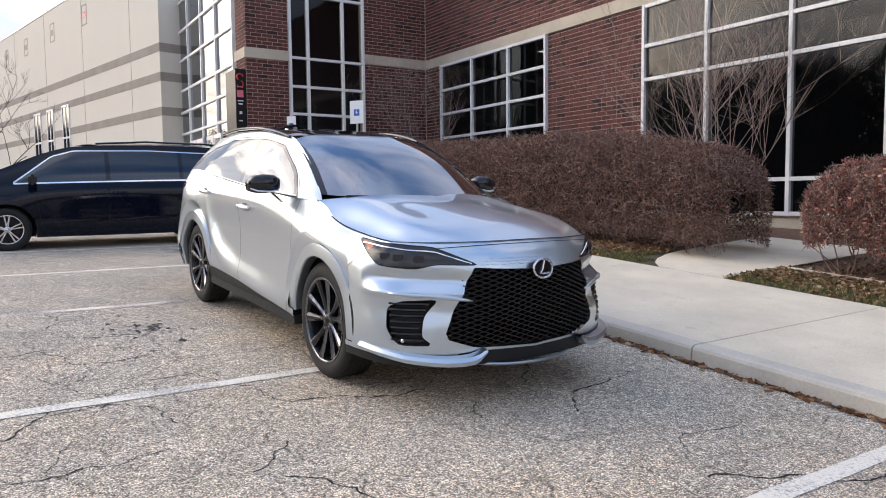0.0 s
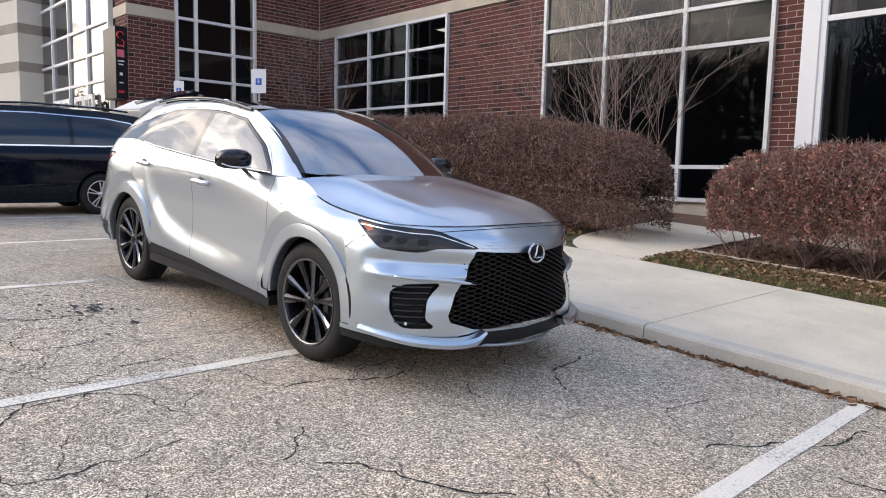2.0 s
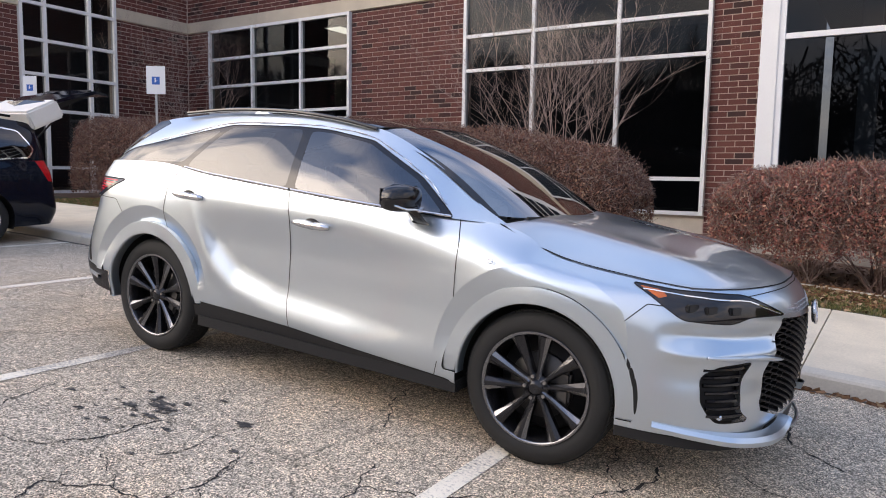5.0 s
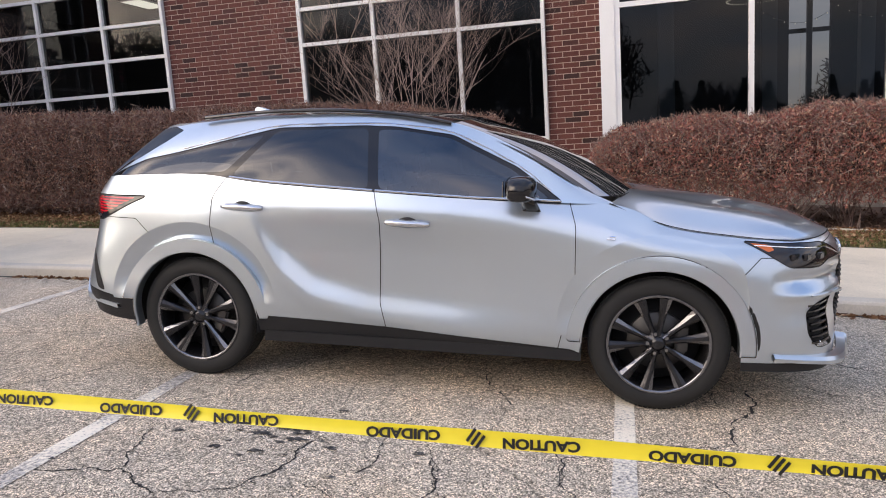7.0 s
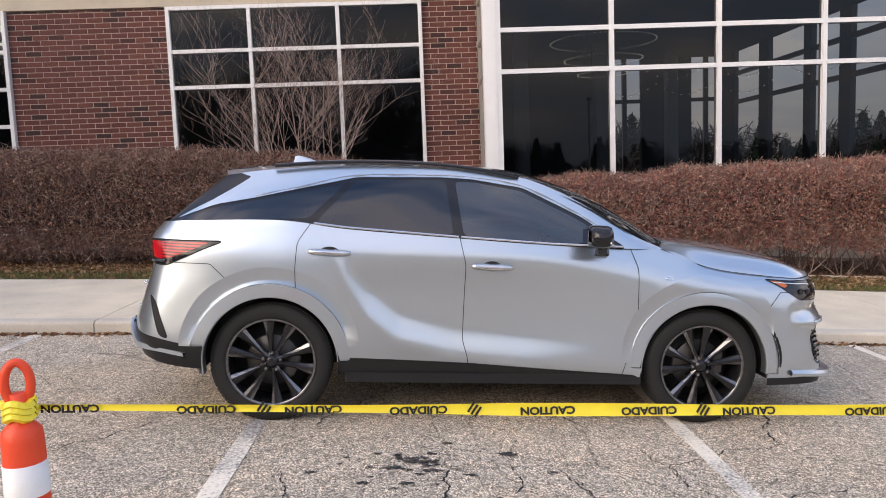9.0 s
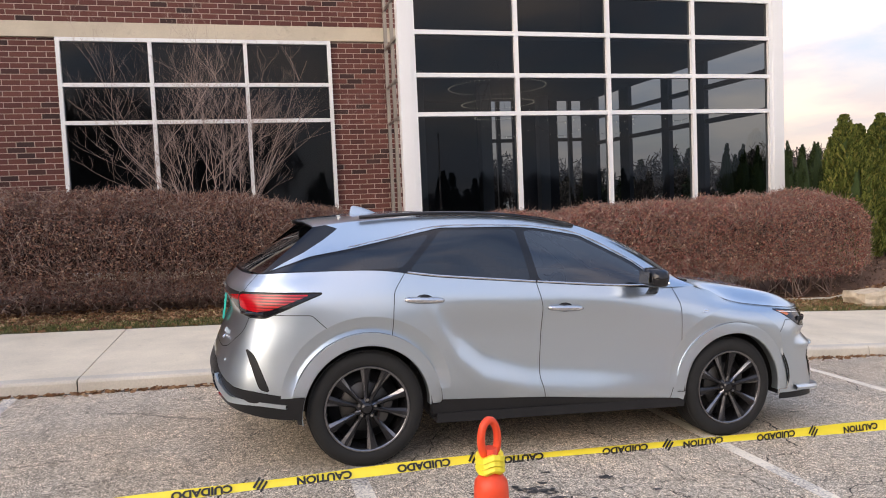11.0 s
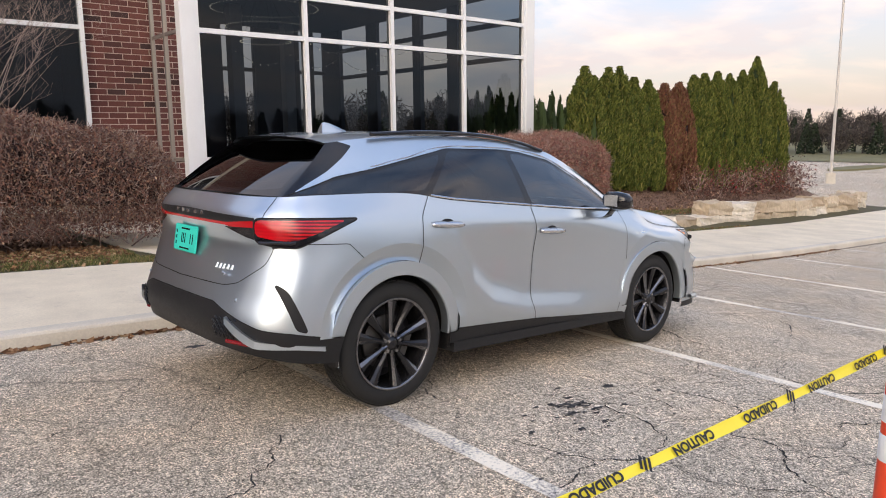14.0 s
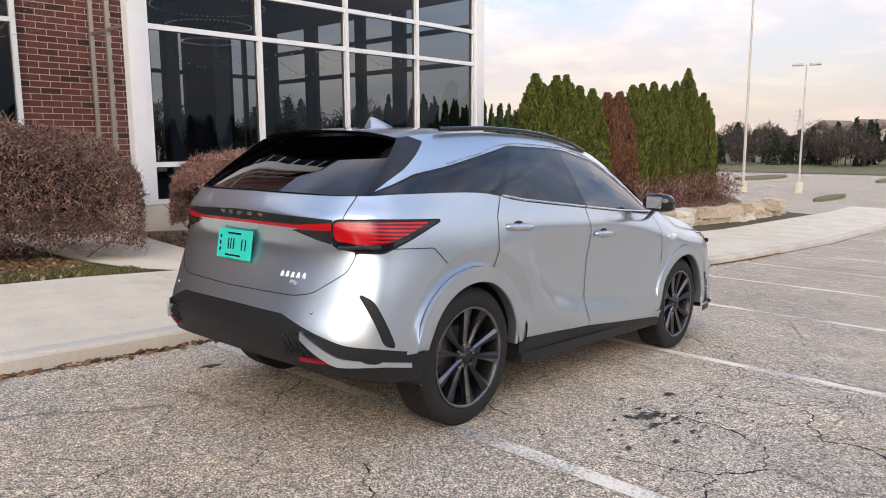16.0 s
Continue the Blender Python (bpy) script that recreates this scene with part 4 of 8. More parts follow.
def conifer(name, x, y, h, r, material, label, count, seed=0):
    """A columnar conifer: short trunk and upright sprays in ragged vertical clumps."""
    z0 = bed_h(x, y) if y < 14 else ground_z(x)
    ob = empty(name, Matrix.Translation((x, y, z0)))
    tagged(ob, label, "conifer", group="conifer screen")
    bm = bmesh.new()
    tube(bm, [(0, 0, -.2), (0, 0, h * .5), (0, 0, h * .95)], [.08, .05, .01], 7)
    part("trunk", bm, BARK_DARK, ob)
    # upright plumes, each a spindle of sprays, with dark gaps between
    plumes = max(40, count // 110)
    pf = RNG.uniform(0.0, 1, plumes) ** 0.9
    pa = RNG.uniform(0, 2 * np.pi, plumes)
    prof = np.interp(pf, (0, .06, .25, .5, .72, .88, 1), (.86, .98, 1.0, .92, .70, .40, .02))
    pr = r * prof * RNG.uniform(.74, 1.0, plumes)
    k = RNG.integers(0, plumes, count)
    t = RNG.uniform(-1, 1, count)
    wide = np.sqrt(np.maximum(0, 1 - t * t)) * RNG.uniform(.35, 1, count)
    q = RNG.uniform(0, 2 * np.pi, count)
    a, rr = pa[k], pr[k]
    w = np.maximum(.045, .135 * r / .5 * (1 - .55 * pf[k]))
    p = np.stack([rr * np.cos(a) + w * wide * np.cos(q), rr * np.sin(a) + w * wide * np.sin(q), np.clip(pf[k] * h * .93 + .05 * h + t * .30 * (1 - .3 * pf[k]), 0, h * 1.02)], 1)
    out = np.stack([np.cos(a) * .4, np.sin(a) * .4, np.full(count, 1.2)], 1)
    tagged(leaves("crown", p, .10, .026, material, ob, up=out, spread=.75), kind="stuff")
    # dark cone behind the plumes, its colour standing in for shade in the gaps
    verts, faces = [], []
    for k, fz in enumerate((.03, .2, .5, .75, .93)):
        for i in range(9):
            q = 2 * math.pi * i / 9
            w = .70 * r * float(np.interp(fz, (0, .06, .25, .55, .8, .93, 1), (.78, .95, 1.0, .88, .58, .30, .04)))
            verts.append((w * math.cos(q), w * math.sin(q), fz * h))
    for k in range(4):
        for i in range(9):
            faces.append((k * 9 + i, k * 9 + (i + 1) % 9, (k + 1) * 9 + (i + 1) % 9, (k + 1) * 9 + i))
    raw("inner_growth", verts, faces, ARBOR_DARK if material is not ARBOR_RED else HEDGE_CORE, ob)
    return ob


GREEN = "dense green columnar conifer in a row on the bank"
DYING = "reddish-brown dying columnar conifer in a green row"
for i, (x, y, top, r, mat, lab) in enumerate((
        (10.2, 6.95, 3.30, .52, ARBOR, GREEN), (10.75, 7.15, 3.12, .46, ARBOR, GREEN), (11.3, 7.1, 3.34, .46, ARBOR, GREEN), (11.9, 7.2, 3.40, .48, ARBOR, GREEN), (12.45, 7.15, 3.15, .46, ARBOR, GREEN), (13.05, 7.1, 3.10, .48, ARBOR, GREEN),
        (13.8, 7.1, 3.04, .50, ARBOR_RED, DYING), (14.55, 7.1, 3.10, .52, ARBOR_RED, DYING),
        (15.3, 7.1, 3.32, .52, ARBOR, GREEN), (15.95, 7.15, 3.40, .52, ARBOR, GREEN), (16.6, 7.1, 3.48, .52, ARBOR, GREEN), (17.3, 7.1, 3.44, .52, ARBOR, GREEN), (18.0, 7.05, 3.58, .50, ARBOR, GREEN), (18.75, 7.0, 4.02, .52, ARBOR, GREEN), (19.25, 7.1, 3.75, .46, ARBOR, GREEN), (20.0, 7.0, 3.30, .52, ARBOR, GREEN))):
    conifer("arborvitae", x, y, top - bed_h(x, y), r, mat, lab, 22000, i * 3.1)
for i in range(15):
    x = 15.5 + i * .78
    conifer("arborvitae", x, 18 + .1 * i, 3.62 + .14 * math.sin(i * 2.3) - ground_z(x), .55, ARBOR_DARK, "dark green conifer in the far screen", 4200, 40 + i)


def shrub(x, y, r, h, seed, material, label):
    z = bed_h(x, y)
    ob = empty("shrub", Matrix.Translation((x, y, z)))
    tagged(ob, label, "shrub")
    rng = random.Random(seed)
    bm = bmesh.new()
    for k in range(9):
        grow(bm, (rng.uniform(-.1, .1), rng.uniform(-.1, .1), -.05), (rng.uniform(-.9, .9), rng.uniform(-.9, .9), 1), h * .7, .010, 2, .5, rng, 0, 3)
    tagged(part("stem_growth", bm, TWIG, ob), kind="stuff")
    n = 800
    d = unit(n)
    d[:, 2] = np.abs(d[:, 2])
    rad = RNG.uniform(.55, 1.05, (n, 1)) * (1 + .25 * np.array([noise.noise(Vector(q) * 2.5 + Vector((seed, 0, 0))) for q in d])[:, None])
    tagged(leaves("foliage", d * rad * (r, r, h) + (0, 0, .05), .055, .026, material, ob), kind="stuff")


for i, (x, y) in enumerate(((14.2, 6.35), (15.6, 6.3), (17.0, 6.3), (18.3, 6.3), (19.6, 6.3), (20.7, 6.5))):
    shrub(x, y, .75, .85 + .1 * (i % 2), i, SHRUB_LEAF if i % 2 else HEDGE_BROWN, "low shrub with sparse red-brown leaves")

# rough stone edging of the bank
STONE_MAT = speckle("quarry_stone", ((0.0, (0.40, 0.31, 0.21)), (0.5, (0.55, 0.46, 0.34)), (1.0, (0.66, 0.60, 0.50))), 9)
rubble = empty("stone_retaining_wall")
tagged(rubble, "low dry-laid wall of rough buff quarry stones", "stone wall")
rng = random.Random(4)
for course in range(2):
    x = 8.5 + course * .4
    while x < 23.2:
        L, H = rng.uniform(.75, 1.5), rng.uniform(.27, .34)
        if course == 1 and x < 11.5:
            x += L
            continue
        bm = bmesh.new()
        bmesh.ops.create_cube(bm, size=1)
        bmesh.ops.subdivide_edges(bm, edges=bm.edges[:], cuts=3, use_grid_fill=True)
        for v in bm.verts:
            c = v.co.copy()
            k = Vector((c.x * L, c.y * .5, c.z * H))
            k += Vector((noise.noise(c * 2.3 + Vector((x, course, 0))), noise.noise(c * 2.3 + Vector((x, 9, 0))), noise.noise(c * 2.3 + Vector((x, 20, 3))))) * .07
            v.co = k
        for f in bm.faces:
            f.smooth = False
        ob = part("stone", bm, STONE_MAT, rubble)
        cx = x + L / 2
        ob.matrix_basis = pose(cx, 5.02 + rng.uniform(-.05, .05) + max(0, cx - 21) * .2, ground_z(cx) + KERB_H + .03 + H / 2 + course * .29, rng.uniform(-3, 3), rng.uniform(-2, 2) + 2.5, rng.uniform(-4, 4))
        x += L + .02


# ---- woods round the car park and far things ----
WOOD = speckle("bare_winter_wood", ((0.0, (0.030, 0.026, 0.024)), (0.6, (0.075, 0.062, 0.055)), (1.0, (0.13, 0.105, 0.085))))
PINE = speckle("dark_pine", ((0.0, (0.012, 0.020, 0.012)), (1.0, (0.04, 0.055, 0.030))))


def woods(name, x0, x1, y0, y1, count, height, label, evergreen=.3):
    """A far belt of winter trees: trunks, ragged crowns of fine strokes, some dark pines."""
    ob = empty(name)
    tagged(ob, label, "woods", kind="stuff")
    cs, ps = [], []
    bm = bmesh.new()
    for i in range(count):
        f = random.random()
        x, y = x0 + (x1 - x0) * f + random.uniform(-4, 4), y0 + (y1 - y0) * f + random.uniform(-4, 4)
        h = height * random.uniform(.55, 1.1)
        z = ground_z(x)
        tube(bm, [(x, y, z - .3), (x + random.uniform(-.3, .3), y, z + h * .5), (x + random.uniform(-.8, .8), y, z + h * .9)], [h * .018, h * .012, h * .003], 4, cap=False)
        m = 420
        d = unit(m) * RNG.uniform(.2, 1, (m, 1)) ** .5
        if random.random() < evergreen:
            t = RNG.uniform(0, 1, m)
            w = h * .22 * (1 - t) + .1
            a = RNG.uniform(0, 6.28, m)
            ps.append(np.stack([x + w * np.cos(a), y + w * np.sin(a), z + h * .08 + t * h * .9], 1))
        else:
            cs.append(d * (h * .34, h * .34, h * .36) + (x, y, z + h * .62))
    part("trunks", bm, BARK_DARK, ob)
    if cs:
        leaves("branches", np.vstack(cs), height * .13, height * .011, WOOD, ob, up=(0, 0, .8))
    if ps:
        leaves("pine_crowns", np.vstack(ps), height * .08, height * .03, PINE, ob, up=(0, 0, -.3))
    return ob


woods("woods", -200, 0, -46, -50, 170, 14, "belt of bare winter trees", .06)
woods("woods", 5, 140, -70, -74, 170, 6.5, "low belt of bare trees and dark pines", .5)
woods("woods", 84, 90, -60, 80, 260, 4.6, "dense far belt of bare trees and dark pines", .4)
woods("woods", 120, 130, -90, 110, 260, 6.5, "far belt of bare trees and dark pines", .4)
woods("woods", 60, 20, 62, 75, 70, 8, "far belt of bare trees and dark pines", .4)
woods("woods", -75, -62, -30, -4, 26, 7.0, "bare trees beside the warehouse", .1)
bare_tree("bare_tree", -31, -3.4, ground_z(-31), 6, 6.0, .6, "leafless small tree beside the warehouse", 21, 4, .035, BARK_DARK)
for k, (x, y) in enumerate(((-44, -36), (-36, -33), (-29, -37), (-22, -33), (-16, -36), (-9, -34))):
    bare_tree("bare_tree", x, y, ground_z(x), 3, 12 + k % 3, .22, "tall leafless tree across the car park", 60 + k, 4, .13, BARK_DARK)

# ---- the silver crossover ----
def paint(name, color, metal, rough, flake=0.04):
    n = Nodes(name)
    f = n.noise(900, 2)
    g = n.noise(1.2, 4)
    c = n.mix(1.0, color, n.ramp(f, (0.3, 1.0 - flake), (0.7, 1.0 + flake)), "MULTIPLY")
    d = n.noise(14, 6, 0.65)
    return n.done(c, n.math("ADD", n.math("MULTIPLY", d, 0.05), rough), metal, None, Coat_Weight=1.0, Coat_Roughness=0.02)


SILVER = paint("silver_car_paint", (0.552, 0.62, 0.674), 0.92, 0.285)
SILVER_DARK = paint("grey_car_paint", (0.32, 0.365, 0.40), 0.9, 0.29)
GLOSS_BLACK = plain("piano_black", (0.010, 0.010, 0.012), 0.05, Specular_IOR_Level=0.5)
TRIM_BLACK = plain("black_plastic", (0.018, 0.018, 0.019), 0.45, grain=0.15, scale=300, Specular_IOR_Level=0.22)
RUBBER = plain("tyre_rubber", (0.009, 0.009, 0.0088), 0.75, grain=0.2, scale=120)
RIM_DARK = plain("dark_grey_alloy", (0.036, 0.036, 0.039), 0.26, 0.7)
RIM_CUT = plain("machined_alloy", (0.20, 0.20, 0.21), 0.24, 0.95)
STEEL = plain("brake_steel", (0.30, 0.29, 0.28), 0.35, 0.9)
DISC = plain("brake_disc_steel", (0.085, 0.082, 0.08), 0.45, 0.8)
CHROME = plain("bright_chrome", (0.86, 0.87, 0.88), 0.06, 1.0)
SATIN = plain("satin_trim", (0.62, 0.63, 0.65), 0.22, 0.9)
MIRROR_GLASS = plain("dark_mirror_glass", (0.30, 0.32, 0.35), 0.03, 1.0)
GAP = plain("panel_gap", (0.006, 0.006, 0.006), 0.9)
CABIN = plain("black_cabin_leather", (0.02, 0.02, 0.021), 0.6)
CAR_GLASS = coated_glass("privacy_glass", (0.30, 0.34, 0.36), 0.06, 0.06, ior=1.36)
CLEAR_GLASS = coated_glass("car_side_glass", (0.55, 0.66, 0.68), 0.085, 0.25)
SCREEN_GLASS = coated_glass("windscreen_glass", (0.50, 0.62, 0.68), 0.30, 0.14)
GRILLE_BLACK = plain("grille_black", (0.006, 0.006, 0.007), 0.32, Specular_IOR_Level=0.3)
LENS_DARK = plain("dark_lens_block", (0.05, 0.053, 0.058), 0.15, 0.6)


def red_lens(name, color):
    n = Nodes(name)
    w = n.t.nodes.new("ShaderNodeTexWave")
    w.bands_direction = "Z"
    w.inputs["Scale"].default_value = 17
    w.inputs["Distortion"].default_value = 0.6
    n.put(w.inputs["Vector"], n.co.outputs["Object"])
    along = n.t.nodes.new("ShaderNodeSeparateXYZ")
    n.put(along.inputs[0], n.co.outputs["Object"])
    outer = n.math("MULTIPLY", n.math("ADD", along.outputs[0], 2.17), 14.0)
    outer = n.math("MINIMUM", n.math("MAXIMUM", outer, 0.15), 1.0)
    c = n.mix(n.math("MULTIPLY", n.ramp(w.outputs["Fac"], (0.40, 0.0), (0.60, 0.85)), outer), color, (0.03, 0.001, 0.003))
    return n.done(c, 0.16, 0.0, None, Coat_Weight=0.25, Coat_Roughness=0.02)


AMBER_LENS = plain("amber_lens", (0.52, 0.12, 0.02), 0.12, Coat_Weight=0.3)
RED_LENS = red_lens("red_lens", (0.50, 0.006, 0.012))
RED_BRIGHT = plain("red_light_bar", (0.42, 0.010, 0.014), 0.15, Specular_IOR_Level=0.3)
RED_DULL = plain("dull_red_reflector", (0.22, 0.008, 0.012), 0.25)
SMOKE_LENS = plain("smoked_lens", (0.014, 0.012, 0.013), 0.06, Coat_Weight=0.2)

# long lines of the body from the nose to the tail: x, half width, height
BODY_LINES = (
    ((2.43, 0, 1.0), (2.40, .34, .995), (2.27, .62, .985), (2.10, .78, .98), (1.86, .815, .998), (1.47, .815, 1.045), (1.13, .81, 1.165), (.35, .872, 1.182), (-.24, .887, 1.213), (-.95, .88, 1.255), (-1.37, .87, 1.30), (-1.90, .82, 1.285), (-2.11, .72, 1.268), (-2.21, .45, 1.262), (-2.25, 0, 1.265)),
    ((2.50, 0, .925), (2.46, .33, .92), (2.31, .64, .915), (2.13, .82, .91), (1.86, .885, .935), (1.45, .91, .975), (.96, .905, 1.04), (.33, .915, 1.075), (-.28, .925, 1.09), (-.95, .928, 1.115), (-1.40, .93, 1.13), (-1.90, .895, 1.135), (-2.17, .765, 1.14), (-2.29, .47, 1.15), (-2.33, 0, 1.155)),
    ((2.54, 0, .80), (2.50, .33, .80), (2.33, .66, .785), (2.14, .855, .78), (1.87, .93, .82), (1.44, .957, .88), (.96, .932, .90), (.33, .928, .90), (-.28, .933, .91), (-.95, .945, .93), (-1.42, .957, .94), (-1.92, .92, .95), (-2.17, .79, .97), (-2.27, .48, .985), (-2.30, 0, .99)),
    ((2.545, 0, .62), (2.505, .34, .62), (2.35, .66, .63), (2.19, .86, .64), (1.89, .94, .64), (1.44, .96, .66), (.96, .935, .68), (.33, .930, .68), (-.28, .932, .69), (-.88, .945, .71), (-1.42, .96, .72), (-1.94, .94, .74), (-2.20, .83, .75), (-2.33, .51, .775), (-2.37, 0, .785)),
    ((2.53, 0, .43), (2.49, .35, .43), (2.37, .68, .43), (2.21, .86, .43), (1.91, .95, .44), (1.44, .962, .46), (.97, .943, .455), (.33, .938, .48), (-.28, .930, .505), (-.88, .942, .52), (-1.42, .962, .52), (-1.95, .955, .53), (-2.24, .84, .545), (-2.39, .52, .57), (-2.43, 0, .575)),
    ((2.50, 0, .24), (2.47, .36, .24), (2.37, .69, .235), (2.22, .86, .23), (1.92, .935, .24), (1.44, .94, .28), (.97, .91, .285), (.33, .905, .30), (-.28, .90, .31), (-.88, .91, .33), (-1.42, .93, .34), (-1.95, .92, .355), (-2.22, .81, .395), (-2.35, .5, .425), (-2.38, 0, .435)),
)


def loft_grid(lines, ns, nv):
    """A smooth surface through the long lines: places and normals."""
    long = [spline(l, ns) for l in lines]
    grid = np.array([spline([l[i] for l in long], nv) for i in range(ns)])
    du = np.gradient(grid, axis=0)
    dv = np.gradient(grid, axis=1)
    nor = np.cross(du, dv)
    nor /= np.linalg.norm(nor, axis=2, keepdims=True) + 1e-9
    return grid, nor


class Skin:
    """Triangles with normals that can be cut along a signed distance."""

    def __init__(self, v, n, f):
        self.v, self.n, self.f = v, n, f

    @classmethod
    def of_grid(cls, grid, nor, flip=False):
        a, b = grid.shape[:2]
        i = np.arange(a * b).reshape(a, b)
        p, q, r, s = i[:-1, :-1].ravel(), i[1:, :-1].ravel(), i[1:, 1:].ravel(), i[:-1, 1:].ravel()
        f = np.vstack([np.stack([p, q, r], 1), np.stack([p, r, s], 1)])
        return cls(grid.reshape(-1, 3), nor.reshape(-1, 3), f[:, ::-1] if flip else f)

    def cut(self, dist, seam=None):
        """The part with dist < 0 and the rest. seam collects the cut's short pieces."""
        d = dist(self.v)
        d = np.where(np.abs(d) < 1e-5, 1e-5, d)
        neg = (d < 0)[self.f]
        k = neg.sum(1)
        inside, outside = list(self.f[k == 3]), list(self.f[k == 0])
        verts, nors, mid = list(self.v), list(self.n), {}

        def cross(i, j):
            key = (i, j) if i < j else (j, i)
            if key not in mid:
                t = d[i] / (d[i] - d[j])
                verts.append(self.v[i] * (1 - t) + self.v[j] * t)
                m = self.n[i] * (1 - t) + self.n[j] * t
                nors.append(m / (np.linalg.norm(m) + 1e-9))
                mid[key] = len(verts) - 1
            return mid[key]

        for tri, ng in zip(self.f[(k > 0) & (k < 3)], neg[(k > 0) & (k < 3)]):
            lone = int(np.argmax(ng)) if ng.sum() == 1 else int(np.argmin(ng))
            a, b, c = (int(tri[(lone + m) % 3]) for m in range(3))
            ab, ac = cross(a, b), cross(a, c)
            one, two = (inside, outside) if ng.sum() == 1 else (outside, inside)
            one.append((a, ab, ac))
            two.append((ab, b, c))
            two.append((ab, c, ac))
            if seam is not None:
                seam.append((verts[ab], verts[ac], nors[ab]))
        v, n = np.array(verts), np.array(nors)
        return Skin(v, n, np.array(inside, int).reshape(-1, 3)), Skin(v, n, np.array(outside, int).reshape(-1, 3))

    def moved(self, amount):
        return Skin(self.v + self.n * amount, self.n, self.f)


def poly_dist(poly, axes, keep=None):
    """Signed distance to a closed outline in the plane of axes (a function of places), less than 0 inside; keep limits it to some places."""
    P = np.array(poly, float)

    def f(v):
        q = axes(v)
        best = np.full(len(q), 1e9)
        inside = np.zeros(len(q), bool)
        for a, b in zip(P, np.roll(P, -1, 0)):
            e = b - a
            t = np.clip(((q - a) @ e) / (e @ e + 1e-12), 0, 1)
            best = np.minimum(best, np.linalg.norm(q - a - t[:, None] * e, axis=1))
            cond = (a[1] > q[:, 1]) != (b[1] > q[:, 1])
            xs = a[0] + (q[:, 1] - a[1]) / (b[1] - a[1] + 1e-12) * e[0]
            inside ^= cond & (q[:, 0] < xs)
        d = np.where(inside, -best, best)
        return np.where(keep(v), d, np.abs(d) + 0.02) if keep else d
    return f


def rounded(points, n=6):
    """A closed outline with softened corners."""
    p = [np.array(q, float) for q in points]
    out = []
    for i, q in enumerate(p):
        a, b = p[i - 1], p[(i + 1) % len(p)]
        ra, rb = min(0.03, np.linalg.norm(a - q) * 0.3), min(0.03, np.linalg.norm(b - q) * 0.3)
        s, e = q + (a - q) / (np.linalg.norm(a - q) + 1e-9) * ra, q + (b - q) / (np.linalg.norm(b - q) + 1e-9) * rb
        for t in np.linspace(0, 1, n):
            out.append((1 - t) ** 2 * s + 2 * t * (1 - t) * q + t * t * e)
    return out


XZ = lambda v: v[:, (0, 2)]
YZ = lambda v: v[:, (1, 2)]
WHEELS = (1.425, -1.425)
HUB_Z, TYRE_R = 0.386, 0.386


def one_piece(skin):
    """The largest connected piece of a cut."""
    lab = np.arange(len(skin.v))
    while True:
        low = lab[skin.f].min(1)
        next_lab = lab.copy()
        for k in range(3):
            np.minimum.at(next_lab, skin.f[:, k], low)
        if (next_lab == lab).all():
            break
        lab = next_lab
    ids, counts = np.unique(lab[skin.f[:, 0]], return_counts=True)
    return Skin(skin.v, skin.n, skin.f[lab[skin.f[:, 0]] == ids[np.argmax(counts)]])


def skin_mesh(name, skin, material, side, parent, label="", thick=0.0):
    """A cut of the body as a mesh on one side (+1 left, -1 right)."""
    if name.endswith("arch_trim"):
        skin = one_piece(skin)
    used, inv = np.unique(skin.f.ravel(), return_inverse=True)
    v, n, f = skin.v[used].copy(), skin.n[used].copy(), inv.reshape(-1, 3)
    n[:, 1] *= np.sin(np.pi / 2 * np.clip(v[:, 1] / .32, 0, 1))     # no crease on the middle line
    n /= np.linalg.norm(n, axis=1, keepdims=True) + 1e-9
    v[:, 1] *= side
    n[:, 1] *= side
    if side < 0:
        f = f[:, ::-1]
    me = bpy.data.meshes.new(name)
    me.from_pydata(v.tolist(), [], f.tolist())
    me.materials.append(material)
    me.polygons.foreach_set("use_smooth", [True] * len(me.polygons))
    me.normals_split_custom_set_from_vertices(n.tolist())
    ob = new(name, me)
    ob.parent = parent
    if label:
        ob["label"] = label
    return ob


def runs(pieces):
    """The connected runs of a cut's short pieces, without stray bits."""
    group = {}

    def top(q):
        while group.setdefault(q, q) != q:
            q = group[q]
        return q

    ends = [[tuple(np.round(q, 5)) for q in p[:2]] for p in pieces]
    for a, b in ends:
        group[top(a)] = top(b)
    out = collections.defaultdict(list)
    for p, (a, b) in zip(pieces, ends):
        out[top(a)].append(p)
    return [r for r in out.values() if len(r) > 4]


def seam_mesh(name, pieces, side, parent, width=0.005, lift=0.0012, material=None):
    for run in runs(pieces):
        seam_run(name, run, side, parent, width, lift, material)


def seam_run(name, pieces, side, parent, width, lift, material):
    verts, faces = [], []
    for a, b, n in pieces:
        t = b - a
        ln = np.linalg.norm(t)
        if ln < 1e-5:
            continue
        t = t / ln
        w = np.cross(n, t) * width / 2
        k = len(verts)
        o = n * lift
        verts += [a - w + o - t * 0.001, b - w + o + t * 0.001, b + w + o + t * 0.001, a + w + o - t * 0.001]
        faces.append((k, k + 1, k + 2, k + 3))
    vv = np.array(verts)
    vv[:, 1] *= side
    return raw(name, vv, faces, material or GAP, parent)


